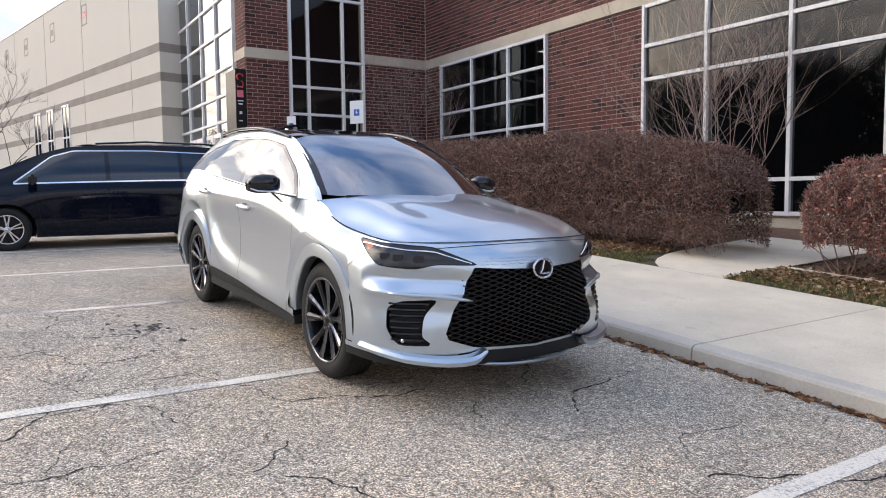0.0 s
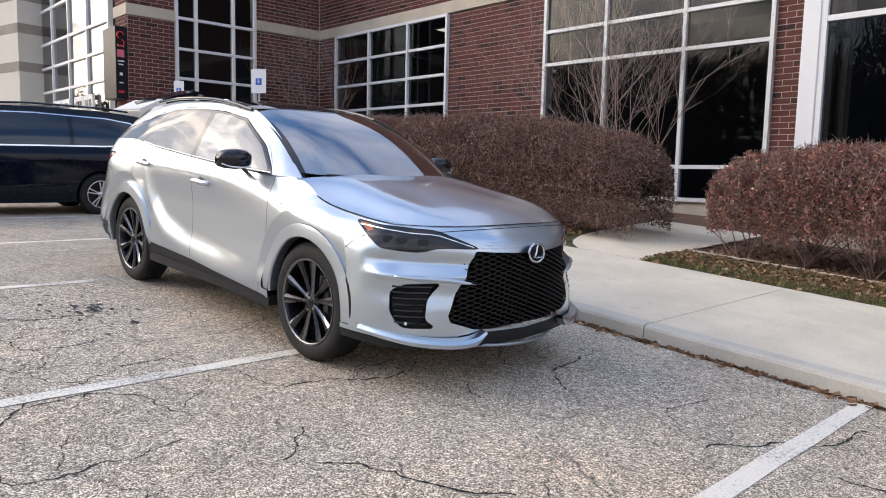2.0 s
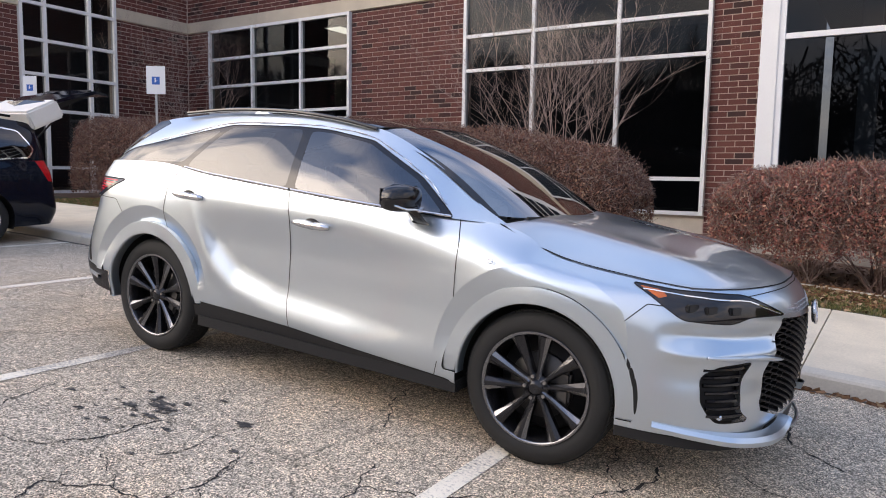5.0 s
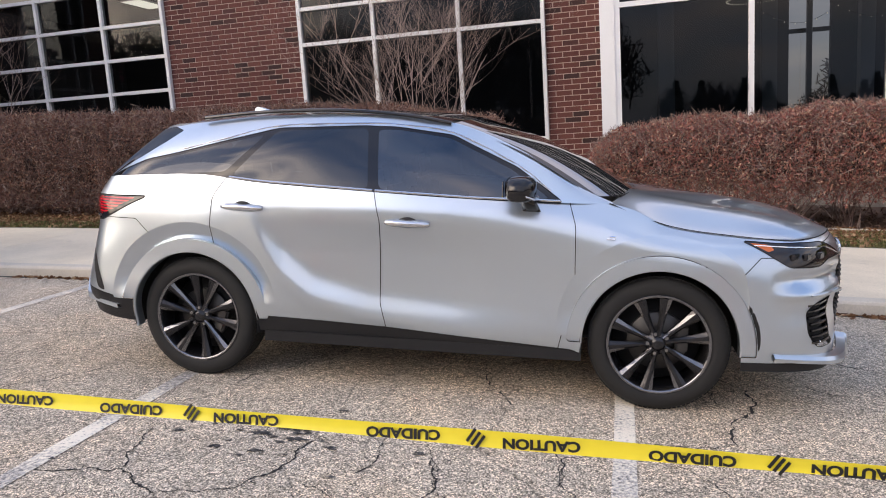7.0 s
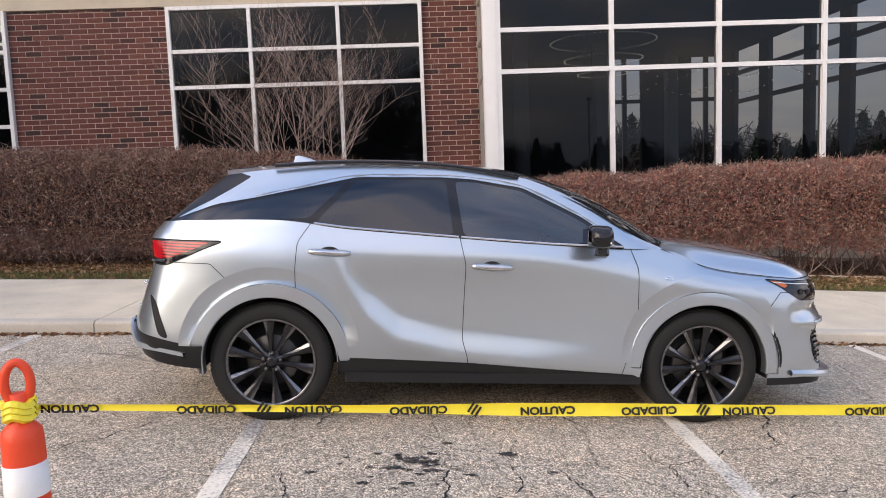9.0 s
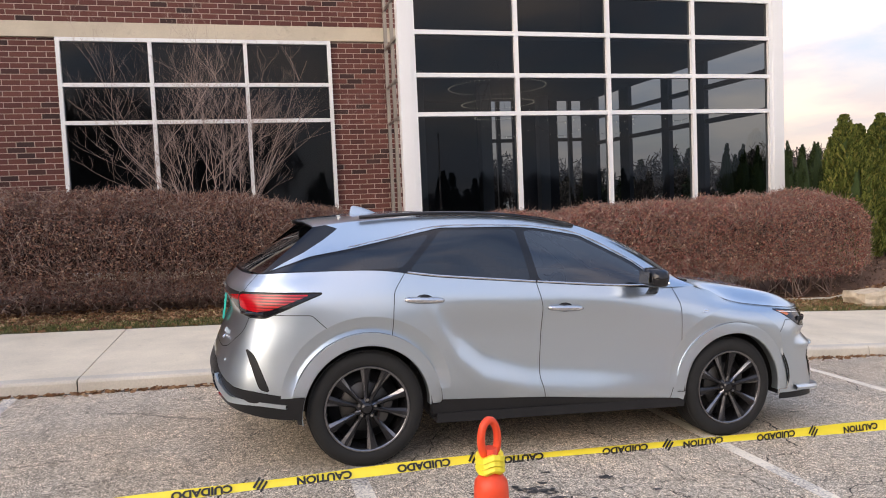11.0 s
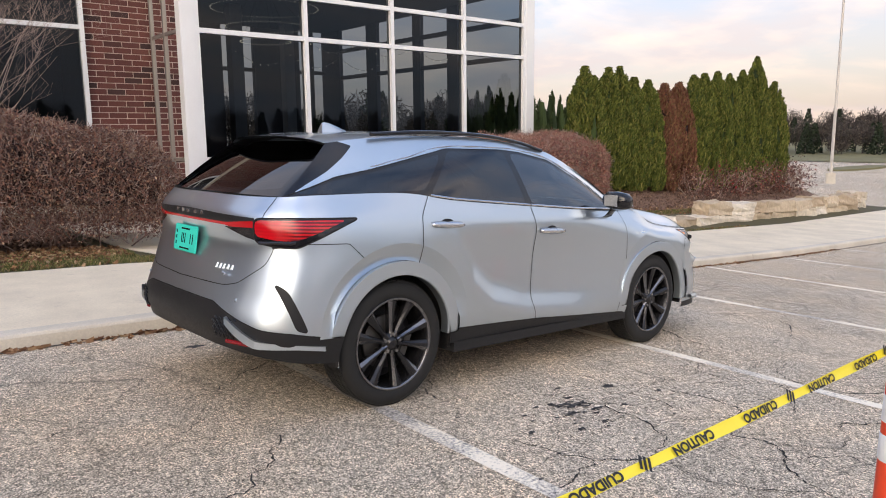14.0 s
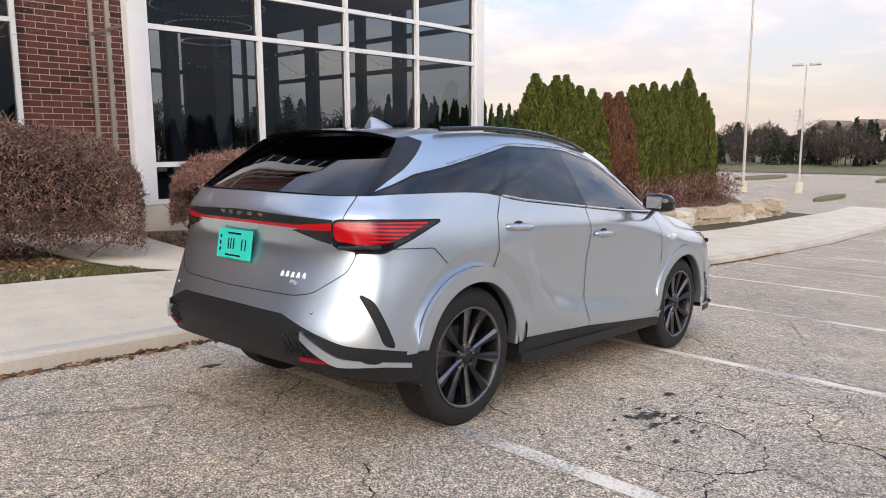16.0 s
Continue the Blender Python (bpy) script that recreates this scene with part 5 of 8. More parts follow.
def lathe(bm, profile, segments=48, mat=0):
    """Turn a line of (radius, y) round the y axis."""
    rings = []
    for r, y in profile:
        rings.append([bm.verts.new((r * math.cos(2 * math.pi * k / segments), y, r * math.sin(2 * math.pi * k / segments))) for k in range(segments)])
    for a, b in zip(rings, rings[1:]):
        for k in range(segments):
            f = bm.faces.new((a[k], a[(k + 1) % segments], b[(k + 1) % segments], b[k]))
            f.smooth = True
            f.material_index = mat


def wheel_parts(wheel):
    """Tyre, rim, ten split spokes, cap and brake; the outer face looks towards -y."""
    bm = bmesh.new()
    R = TYRE_R
    lathe(bm, ((0.262, 0.10), (0.30, 0.117), (0.345, 0.118), (0.372, 0.108), (R - 0.004, 0.09), (R, 0.05), (R, 0.0), (R, -0.05), (R - 0.004, -0.09), (0.374, -0.106), (0.352, -0.117), (0.325, -0.121), (0.302, -0.118), (0.287, -0.112), (0.279, -0.100)), 72)
    for k in range(90):     # tread blocks
        a = 2 * math.pi * k / 90
        for y0, y1 in ((-0.088, -0.052), (-0.042, -0.004), (0.004, 0.042), (0.052, 0.088)):
            add_box(bm, -0.0105, 0.0105, y0, y1, R - 0.004, R + 0.0035, Matrix.Rotation(a, 4, "Y"))
    part("tyre", bm, RUBBER, wheel, "black rubber tyre")
    bm = bmesh.new()
    lathe(bm, ((0.275, -0.108), (0.273, -0.116), (0.262, -0.117), (0.256, -0.108), (0.250, -0.09), (0.245, -0.03), (0.235, 0.06), (0.262, 0.10)), 64)
    rim = part("rim", bm, RIM_DARK, wheel, "dark alloy rim with machined edges")
    bm = bmesh.new()
    lathe(bm, ((0.2575, -0.1125), (0.2635, -0.1195), (0.272, -0.1185)), 64)
    part("rim_edge", bm, RIM_CUT, rim)
    for k in range(10):
        pair = 2.5 if k % 2 else -2.5
        m = Matrix.Rotation(radians(36 * k + pair + 9), 4, "Y")
        bm = bmesh.new()
        pts = []
        for r, w, y in ((0.040, 0.017, -0.090), (0.075, 0.013, -0.086), (0.15, 0.018, -0.093), (0.215, 0.027, -0.104), (0.256, 0.034, -0.112)):
            pts.append([bm.verts.new(m @ Vector(c)) for c in ((-w, y + 0.006, r), (-w * 0.35, y - 0.006, r), (w * 0.35, y - 0.006, r), (w, y + 0.006, r), (w * 0.9, y + 0.045, r), (-w * 0.9, y + 0.045, r))])
        for a, b in zip(pts, pts[1:]):
            for i in range(6):
                f = bm.faces.new((a[i], a[(i + 1) % 6], b[(i + 1) % 6], b[i]))
                f.material_index = 1 if (i == 0 and k % 2 or i == 2 and not k % 2) else 0
        bm.faces.new(pts[-1])
        bm.faces.new(pts[0][::-1])
        part("spoke", bm, (RIM_DARK, RIM_CUT), rim)
    bm = bmesh.new()
    lathe(bm, ((0.0005, -0.107), (0.020, -0.107), (0.030, -0.103), (0.034, -0.092), (0.060, -0.086), (0.066, -0.06)), 32)
    cap = part("centre_cap", bm, GLOSS_BLACK, rim, "black centre cap")
    for k in range(5):
        bm = bmesh.new()
        a = radians(72 * k + 36)
        bmesh.ops.create_cone(bm, cap_ends=True, segments=6, radius1=0.010, radius2=0.009, depth=0.03, matrix=Matrix.Translation((0.055 * math.cos(a), -0.085, 0.055 * math.sin(a))) @ Matrix.Rotation(radians(90), 4, "X"))
        part("wheel_nut", bm, STEEL, rim)
    bm = bmesh.new()
    lathe(bm, ((0.05, -0.025), (0.165, -0.022), (0.168, -0.018), (0.168, 0.0), (0.05, 0.0)), 48)
    part("brake_disc", bm, DISC, wheel, "dark steel brake disc")
    bm = bmesh.new()
    bmesh.ops.create_cube(bm, size=1, matrix=Matrix.Translation((0.13, -0.03, 0.02)) @ Matrix.Diagonal((0.07, 0.06, 0.16, 1)))
    bmesh.ops.bevel(bm, geom=bm.edges[:], offset=0.012, segments=2, affect="EDGES")
    part("brake_caliper", bm, DISC, wheel)
    bm = bmesh.new()
    lathe(bm, ((0.0005, 0.03), (0.235, 0.03), (0.25, 0.06)), 32)
    part("wheel_back", bm, TRIM_BLACK, wheel)


CAR_POSE = pose(-0.055, -0.052, 0.098, 0, 3.78, 2.0)
car = empty("crossover_car", CAR_POSE)
tagged(car, "silver crossover car with black mesh grille and dark alloy wheels", "car")

grid, nor = loft_grid(BODY_LINES, 301, 92)


def press_panels(g, nrm):
    """Press the door hollow with its sweeping lower edge, and the scoops over the wheel arches."""
    x, y, z = g[..., 0], g[..., 1], g[..., 2]
    side = np.clip((y - .80) / .06, 0, 1)
    crease = np.interp(x, (-1.12, -1.0, -.93, -.82, -.62, -.28, .3, .95), (1.25, 1.05, .90, .73, .575, .475, .415, .37))
    d = np.clip((z - crease + .03) / .20, 0, 1)
    d = d * d * (3 - 2 * d)
    top = np.clip((1.13 - z) / .30, 0, 1)
    ends = np.clip((x + 1.22) / .42, 0, 1) ** 1.5 * np.clip((1.15 - x) / .9, 0, 1)
    y -= .036 * d * top * top * (3 - 2 * top) * ends * side
    y += .008 * np.exp(-((z - crease + .04) / .075) ** 2) * ends * side
    # channel under the headlights and the ridge over the bumper vents
    corner = np.clip((x - 1.98) / .14, 0, 1) * np.clip((y - .40) / .14, 0, 1)
    push = (-.030 * np.exp(-((z - .778) / .038) ** 2) + .016 * np.exp(-((z - .700) / .026) ** 2) - .012 * np.exp(-((z - .60) / .06) ** 2)) * corner
    g[..., 0] += nrm[..., 0] * push
    g[..., 1] += nrm[..., 1] * push
    return g


grid = press_panels(grid, nor * (1 if nor[150, 40, 1] > 0 else -1))
nor = np.cross(np.gradient(grid, axis=0), np.gradient(grid, axis=1))
nor /= np.linalg.norm(nor, axis=2, keepdims=True) + 1e-9
if nor[150, 40, 1] < 0:
    nor = -nor
FLIP_BODY = bool(np.cross(grid[151, 40] - grid[150, 40], grid[151, 41] - grid[150, 40])[1] < 0)
body = Skin.of_grid(grid, nor, FLIP_BODY)


def arch_dist(r):
    def f(v):
        best = np.full(len(v), 9.0)
        for hx in WHEELS:
            z = np.where(v[:, 2] > HUB_Z, v[:, 2] - HUB_Z, (v[:, 2] - HUB_Z) * 0.25)
            best = np.minimum(best, np.hypot((v[:, 0] - hx), z * 0.985) - r)
        return np.where(v[:, 1] > 0.6, best, 9.0)
    return f


def q_front(v):
    return np.stack([v[:, 1] + np.maximum(0, 2.2 - v[:, 0]) * 0.8, v[:, 2]], 1)


def q_rear(v):
    return np.stack([v[:, 1] + np.maximum(0, v[:, 0] + 2.15) * 0.9, v[:, 2]], 1)


wide = lambda v: v[:, 1] > 0.55
nose = lambda v: v[:, 0] > 1.6
tail = lambda v: v[:, 0] < -1.5
CUTS = []


def take(skin, name, dist, material, label="", seam=True, width=0.0045):
    pieces = [] if seam else None
    got, rest = skin.cut(dist, pieces)
    CUTS.append((name, got, material, label, pieces, width))
    return rest


def flare_reach(v):
    """For each place: its distance from the nearer hub and how far the scooped flare reaches there."""
    hx = np.where(v[:, 0] > 0, WHEELS[0], WHEELS[1])
    dx, dz = v[:, 0] - hx, np.where(v[:, 2] > HUB_Z, v[:, 2] - HUB_Z, (v[:, 2] - HUB_Z) * .25) * .985
    r = np.hypot(dx, dz)
    up = dz / (r + 1e-6)
    fade = np.where(v[:, 0] > WHEELS[0], np.clip((up - .45) / .3, 0, 1), 1.0)     # none between front wheel and bumper
    return r, .508 + .105 * np.clip(up + .30, 0, 1) ** .6 * fade


def flare_dist(v):
    r, reach = flare_reach(v)
    return np.where(v[:, 1] > .6, r - reach, 9.0)


def scooped(skin):
    """The flare pressed in towards the wheel, with normals of its own so that its outer edge stays crisp."""
    r, reach = flare_reach(skin.v)
    v = skin.v.copy()
    v[:, 1] -= np.where(v[:, 0] > 0, .020, .042) * np.clip((v[:, 2] - np.where(v[:, 0] > 0, .43, .51)) / .13, 0, 1) * np.clip((reach - r) / np.maximum(reach - .508, .02), 0, 1)
    n = np.zeros_like(v)
    fn = np.cross(v[skin.f[:, 1]] - v[skin.f[:, 0]], v[skin.f[:, 2]] - v[skin.f[:, 0]])
    for k in range(3):
        np.add.at(n, skin.f[:, k], fn)
    if (n * skin.n).sum() < 0:
        n = -n
    return Skin(v, n / (np.linalg.norm(n, axis=1, keepdims=True) + 1e-9), skin.f)


REAR_DOOR = poly_dist(rounded(((-.235, 1.4), (-.232, 1.217), (-.190, 1.044), (-.197, .552), (-.165, .45), (-.14, .3), (-1.05, .3), (-1.271, .70), (-1.272, 1.02), (-1.262, 1.17), (-1.168, 1.31), (-1.1, 1.4))), XZ, wide)
_, rest = body.cut(arch_dist(0.428))
rest = take(rest, "front_arch_trim", lambda v: np.maximum(arch_dist(0.508)(v), np.where(v[:, 0] > 1.6, .36 - v[:, 2], np.maximum(-v[:, 0], .385 - v[:, 2]))), SILVER, "silver flared wheel-arch trim")
rest = take(rest, "rear_arch_trim", lambda v: np.maximum(arch_dist(0.508)(v), np.where(v[:, 0] < -1.6, .50 - v[:, 2], .405 - v[:, 2])), SILVER, "silver flared wheel-arch trim")
rest = take(rest, "front_flare", lambda v: np.maximum(flare_dist(v), .42 - v[:, 2] - v[:, 0] * 0 + np.where(v[:, 0] > 0, 0, 9)), SILVER, "scooped flare over the front wheel arch", seam=False)
rest = take(rest, "rear_flare", lambda v: np.maximum(flare_dist(v), .50 - v[:, 2] + np.where(v[:, 0] < 0, 0, 9)), SILVER, "scooped flare over the rear wheel arch", seam=False)
rest = take(rest, "sill_trim", poly_dist(((-1.2, .44), (-.15, .405), (.30, .375), (.95, .335), (1.2, .2), (-1.2, .1)), XZ, wide), TRIM_BLACK, "black plastic sill trim")
rest = take(rest, "front_door", poly_dist(rounded(((-.235, 1.4), (.88, 1.4), (.906, 1.18), (.949, 1.044), (.954, .735), (.905, .5), (.86, .3), (-.14, .3), (-.165, .45), (-.197, .552), (-.190, 1.044), (-.232, 1.217))), XZ, wide), SILVER)
rest = take(rest, "rear_door", REAR_DOOR, SILVER)
HEAD = rounded(((.40, .868), (.62, .965), (.80, .972), (.95, .972), (1.14, .985), (1.04, .90), (.96, .848), (.72, .838), (.63, .868)), 4)
AMBER = ((1.02, .966), (1.105, .974), (1.05, .930), (1.005, .942))
rest = take(rest, "side_marker", poly_dist(AMBER, q_front, nose), AMBER_LENS, "amber side marker in the headlight", seam=False)
rest = take(rest, "headlight", poly_dist(HEAD, q_front, nose), SMOKE_LENS, "slim dark headlight behind a clear lens")
GRILLE = ((-.1, .835), (0, .835), (.43, .855), (.50, .70), (.590, .475), (.575, .435), (.42, .385), (0, .368), (-.1, .368))
rest = take(rest, "grille_recess", poly_dist(GRILLE, YZ, nose), GAP, seam=False)
VENT = rounded(((.845, .44), (.865, .50), (.85, .62), (.80, .655), (.62, .665), (.70, .56), (.72, .455), (.66, .405), (.82, .405)), 4)
rest = take(rest, "bumper_vent", poly_dist(VENT, YZ, nose), TRIM_BLACK, "black side vent with ribs")
_, rest = rest.cut(poly_dist(((-.1, .272), (1.2, .285), (1.2, .1), (-.1, .1)), YZ, lambda v: v[:, 0] > 1.75))
rest = take(rest, "chin_grille", poly_dist(((-.1, .352), (.40, .366), (.52, .352), (.66, .2), (-.1, .2)), YZ, nose), TRIM_BLACK, seam=False)
rest = take(rest, "front_skirt", poly_dist(((-.1, .33), (1.2, .33), (1.2, .1), (-.1, .1)), YZ, lambda v: v[:, 0] > 1.75), TRIM_BLACK)
LAMP = rounded(((.655, 1.15), (.85, 1.158), (1.30, 1.162), (1.08, 1.06), (.92, .998), (.80, .998), (.655, 1.02)), 4)
RED_FIELD = rounded(((.662, 1.140), (.85, 1.146), (1.22, 1.152), (1.05, 1.080), (.92, 1.040), (.80, 1.034), (.662, 1.052)), 4)
rest = take(rest, "tail_light", poly_dist(RED_FIELD, q_rear, tail), RED_LENS, "red wrap-around tail light with dark stripes", seam=False)
rest = take(rest, "lamp_surround", poly_dist(LAMP, q_rear, tail), GLOSS_BLACK, "black surround of the tail light", width=0.008)
INNER = ((.36, 1.106), (.652, 1.134), (.652, 1.096), (.46, 1.090))
rest = take(rest, "inner_lamp", poly_dist(INNER, YZ, tail), RED_BRIGHT, "red inner lamp on the tailgate", seam=False)
rest = take(rest, "reversing_lamp", poly_dist(((.40, 1.090), (.652, 1.096), (.652, 1.030), (.58, 1.042)), YZ, tail), SMOKE_LENS, "smoked reversing lamp", seam=False)
rest = take(rest, "light_bar", poly_dist(((-.1, 1.116), (.655, 1.112), (.655, 1.094), (-.1, 1.101)), YZ, tail), RED_BRIGHT, "red full-width light bar", seam=False)
rest = take(rest, "garnish", poly_dist(((-.1, 1.172), (.655, 1.150), (.655, 1.1), (-.1, 1.1)), YZ, tail), TRIM_BLACK, "black trim over the light bar", seam=False)
SLIT = rounded(((-2.205, .812), (-2.15, .77), (-2.055, .54), (-2.12, .56)), 4)
rest = take(rest, "rear_bumper_slit", poly_dist(SLIT, XZ, lambda v: (v[:, 1] > .45) & (v[:, 0] < -1.8)), TRIM_BLACK, "black air slit in the rear bumper")
REAR_LOW = ((-.1, .685), (.45, .675), (.60, .625), (.80, .56), (1.2, .50), (1.4, .50), (1.4, .1), (-.1, .1))
rest = take(rest, "rear_valance", poly_dist(REAR_LOW, q_rear, lambda v: v[:, 0] < -1.7), TRIM_BLACK, "black plastic rear valance")
GATE = rounded(((-.2, .762), (.50, .768), (.60, .79), (.745, .90), (.775, 1.0), (.70, 1.02), (.70, 1.4), (-.2, 1.4)), 4)
rest = take(rest, "tailgate", poly_dist(GATE, YZ, lambda v: v[:, 0] < -2.0), SILVER)
rest = take(rest, "rear_bumper", poly_dist(((-1.70, .93), (-1.80, 1.02), (-2.1, 1.02), (-2.3, .95), (-2.6, .95), (-2.6, .1), (-1.5, .1), (-1.5, .7)), XZ, tail), SILVER)
ARC = np.linspace(-.02, .62, 12)
SLOT = [(WHEELS[0] + .510 * math.cos(a), HUB_Z + .516 * math.sin(a)) for a in ARC] + [(WHEELS[0] + (.510 + .022 * math.sin(math.pi * k / 11) ** .6) * math.cos(a), HUB_Z + (.516 + .022 * math.sin(math.pi * k / 11) ** .6) * math.sin(a)) for k, a in reversed(list(enumerate(ARC)))]
rest = take(rest, "arch_slot", poly_dist(SLOT, XZ, lambda v: v[:, 1] > .6), GAP, "dark air slot behind the front bumper", seam=False)
rest = take(rest, "front_bumper", poly_dist(((1.93, .90), (1.80, .765), (1.5, .6), (1.5, .1), (2.8, .1), (2.8, .985), (2.45, .985), (2.3, .955), (2.2, .9)), XZ, lambda v: v[:, 0] > 1.5), SILVER)
fw, qp = rest.cut(lambda v: -v[:, 0])
CUTS.append(("front_wing", fw, SILVER, "", None, 0))
CUTS.append(("quarter_panel", qp, SILVER, "", None, 0))

PART = {}
for side in (-1, 1):
    for name, skin, material, label, pieces, width in CUTS:
        if not len(skin.f):
            continue
        s = skin
        if name.endswith("arch_trim"):
            s = skin.moved(-0.010)
        if name.endswith("_flare"):
            s = scooped(skin)
        if name in ("grille_recess",):
            s = Skin(skin.v - np.array([0.05, 0, 0]), skin.n, skin.f)
        if name == "bumper_vent":
            s = skin.moved(-0.03)
        if name in ("quarter_panel", "light_bar"):      # two pieces apart from one another
            big = one_piece(s)
            keys = {tuple(t) for t in big.f.tolist()}
            left = np.array([t for t in s.f.tolist() if tuple(t) not in keys], int).reshape(-1, 3)
            if len(left):
                skin_mesh(name, one_piece(Skin(s.v, s.n, left)), material, side, car, label)
            s = big
        ob = skin_mesh(name, s, material, side, car, label)
        PART[name, side] = ob
        if name == "rear_flare":      # the door's gap runs on across it
            door_line = []
            s.cut(REAR_DOOR, door_line)
            seam_mesh("panel_gap", door_line, side, ob, .0045, .0015)
        if pieces and name.endswith("arch_trim"):      # the trim's outer edge turns in to the flare
            for run in runs([p for p in pieces if p[0][2] > .47]):
                verts, faces = [], []
                deep = .050 if run[0][0][0] < 0 else .026
                for a, b, n in run:
                    k = len(verts)
                    verts += [(q - n * d) * np.array((1, side, 1)) for q, d in ((a, .010), (b, .010), (b, deep), (a, deep))]
                    faces.append((k, k + 1, k + 2, k + 3))
                raw("trim_edge", verts, faces, SILVER, ob)
        elif pieces:
            seam_mesh("panel_gap", pieces, side, ob, width, 0.0015)


# thick rolled edge of the wheel openings and the dark wells behind
def arch_lip(hx, side, parent):
    low, high = (-4, 181) if hx > 0 else (2, 190)
    verts, faces = [], []
    side_v = body.v[body.v[:, 1] > 0.6]
    k = 40
    for i in range(k + 1):
        a = radians(low + (high - low) * i / k)
        x, z = hx + 0.428 * math.cos(a), HUB_Z + 0.428 / 0.985 * math.sin(a)
        j = np.argsort((side_v[:, 0] - x) ** 2 + (side_v[:, 2] - z) ** 2)[:4]
        y = float(side_v[j, 1].mean()) - 0.010
        for dy, dr in ((0, 0.004), (0.0, -0.004), (-0.02, -0.006), (-0.075, -0.006)):
            verts.append((x + dr * math.cos(a), (y + dy) * side, z + dr * math.sin(a)))
    for i in range(k):
        for j in range(3):
            faces.append((i * 4 + j, i * 4 + j + 1, i * 4 + j + 5, i * 4 + j + 4))
    raw("arch_lip", verts, faces, SILVER, parent, True)
    # the well
    verts, faces = [], []
    for i in range(k + 1):
        a = radians(-9 + 198 * i / k)
        for y, r in ((0.93, 0.432), (0.90, 0.455), (0.55, 0.455), (0.55, 0.02)):
            verts.append((hx + r * math.cos(a), y * side, HUB_Z + r * math.sin(a)))
    for i in range(k):
        for j in range(3):
            faces.append((i * 4 + j, i * 4 + j + 1, i * 4 + j + 5, i * 4 + j + 4))
    raw("wheel_well", verts, faces, TRIM_BLACK, parent, True)


for side in (-1, 1):
    for hx in WHEELS:
        arch_lip(hx, side, PART["front_arch_trim" if hx > 0 else "rear_arch_trim", side])


# ---- hood ----
def coons(c0, c1, d0, d1, nu, nw):
    """A patch between the lines c0, c1 (along u) and d0, d1 (along w)."""
    c0, c1, d0, d1 = spline(c0, nu), spline(c1, nu), spline(d0, nw), spline(d1, nw)
    u, w = np.linspace(0, 1, nu)[:, None, None], np.linspace(0, 1, nw)[None, :, None]
    a = (1 - w) * c0[:, None] + w * c1[:, None]
    b = (1 - u) * d0[None] + u * d1[None]
    k = (1 - u) * (1 - w) * c0[0] + u * (1 - w) * c0[-1] + (1 - u) * w * c1[0] + u * w * c1[-1]
    return a + b - k


def patch_skin(grid, up):
    du, dv = np.gradient(grid, axis=0), np.gradient(grid, axis=1)
    n = np.cross(du, dv)
    n /= np.linalg.norm(n, axis=2, keepdims=True) + 1e-9
    if (n[len(n) // 2, n.shape[1] // 2] @ np.array(up)) < 0:
        n = -n
    f = np.cross(grid[1, 0] - grid[0, 0], grid[1, 1] - grid[0, 0]) @ n[0, 0] < 0
    return Skin.of_grid(grid, n, bool(f))


A = BODY_LINES[0]
edge = [A[6], A[5], A[4], A[3]]
hood = coons([(1.27, 0, 1.202), (1.80, 0, 1.160), (2.20, 0, 1.090), A[0]], edge,
             [(1.27, 0, 1.202), (1.24, .4, 1.206), A[6]], [A[0], A[1], A[2], A[3]], 60, 40)
ww = np.linspace(0, 1, 40)[None, :]
uu = np.linspace(0, 1, 60)[:, None]
hood[:, :, 2] += 0.046 * np.exp(-((ww - 0.70) / 0.20) ** 2) * (1 - ww ** 8) * np.sin(np.pi * np.clip(uu * 1.05, 0, 1)) ** 0.7 + 0.012 * np.sin(np.pi * ww) * np.sin(np.pi * uu)
hs = patch_skin(hood, (0, 0, 1))
for side in (-1, 1):
    skin_mesh("hood", hs, SILVER, side, car)
    rim = [(hood[i, -1], hood[i + 1, -1], np.array((0, .5, .86))) for i in range(59)] + [(hood[-1, j], hood[-1, j + 1], np.array((.5, 0, .86))) for j in range(39)]
    seam_mesh("panel_gap", rim, side, PART["front_wing", side], 0.008, 0.004)

# cowl, wipers and windscreen
def screen_grid(base, top, bow, nu=24, nw=30):
    b, t = spline(base, nw), spline(top, nw)
    u = np.linspace(0, 1, nu)[:, None, None]
    g = b[None] * (1 - u) + t[None] * u
    g[:, :, 2] += bow * np.sin(np.pi * np.linspace(0, 1, nu))[:, None]
    return g


WS_BASE = ((1.335, 0, 1.17), (1.30, .30, 1.178), (1.20, .55, 1.188), (1.03, .735, 1.20))
WS_TOP = ((.30, 0, 1.648), (.285, .25, 1.645), (.235, .45, 1.632), (.14, .585, 1.605))
ws = patch_skin(screen_grid(WS_BASE, WS_TOP, 0.055), (1, 0, 1))
frit = poly_dist(((-1, .03), (.700, .03), (.568, .985), (-1, .985)), lambda v: np.stack([v[:, 1], (v[:, 2] - 1.18) / 0.46], 1))
wsin, wsout = ws.cut(frit)
for side in (-1, 1):
    skin_mesh("windscreen", wsin, SCREEN_GLASS, side, car, "raked windscreen").visible_shadow = False
    skin_mesh("windscreen_border", wsout, GLOSS_BLACK, side, car)
bm = bmesh.new()
add_box(bm, 1.16, 1.33, -0.52, 0.52, 1.08, 1.158)
part("cowl", bm, TRIM_BLACK, car)
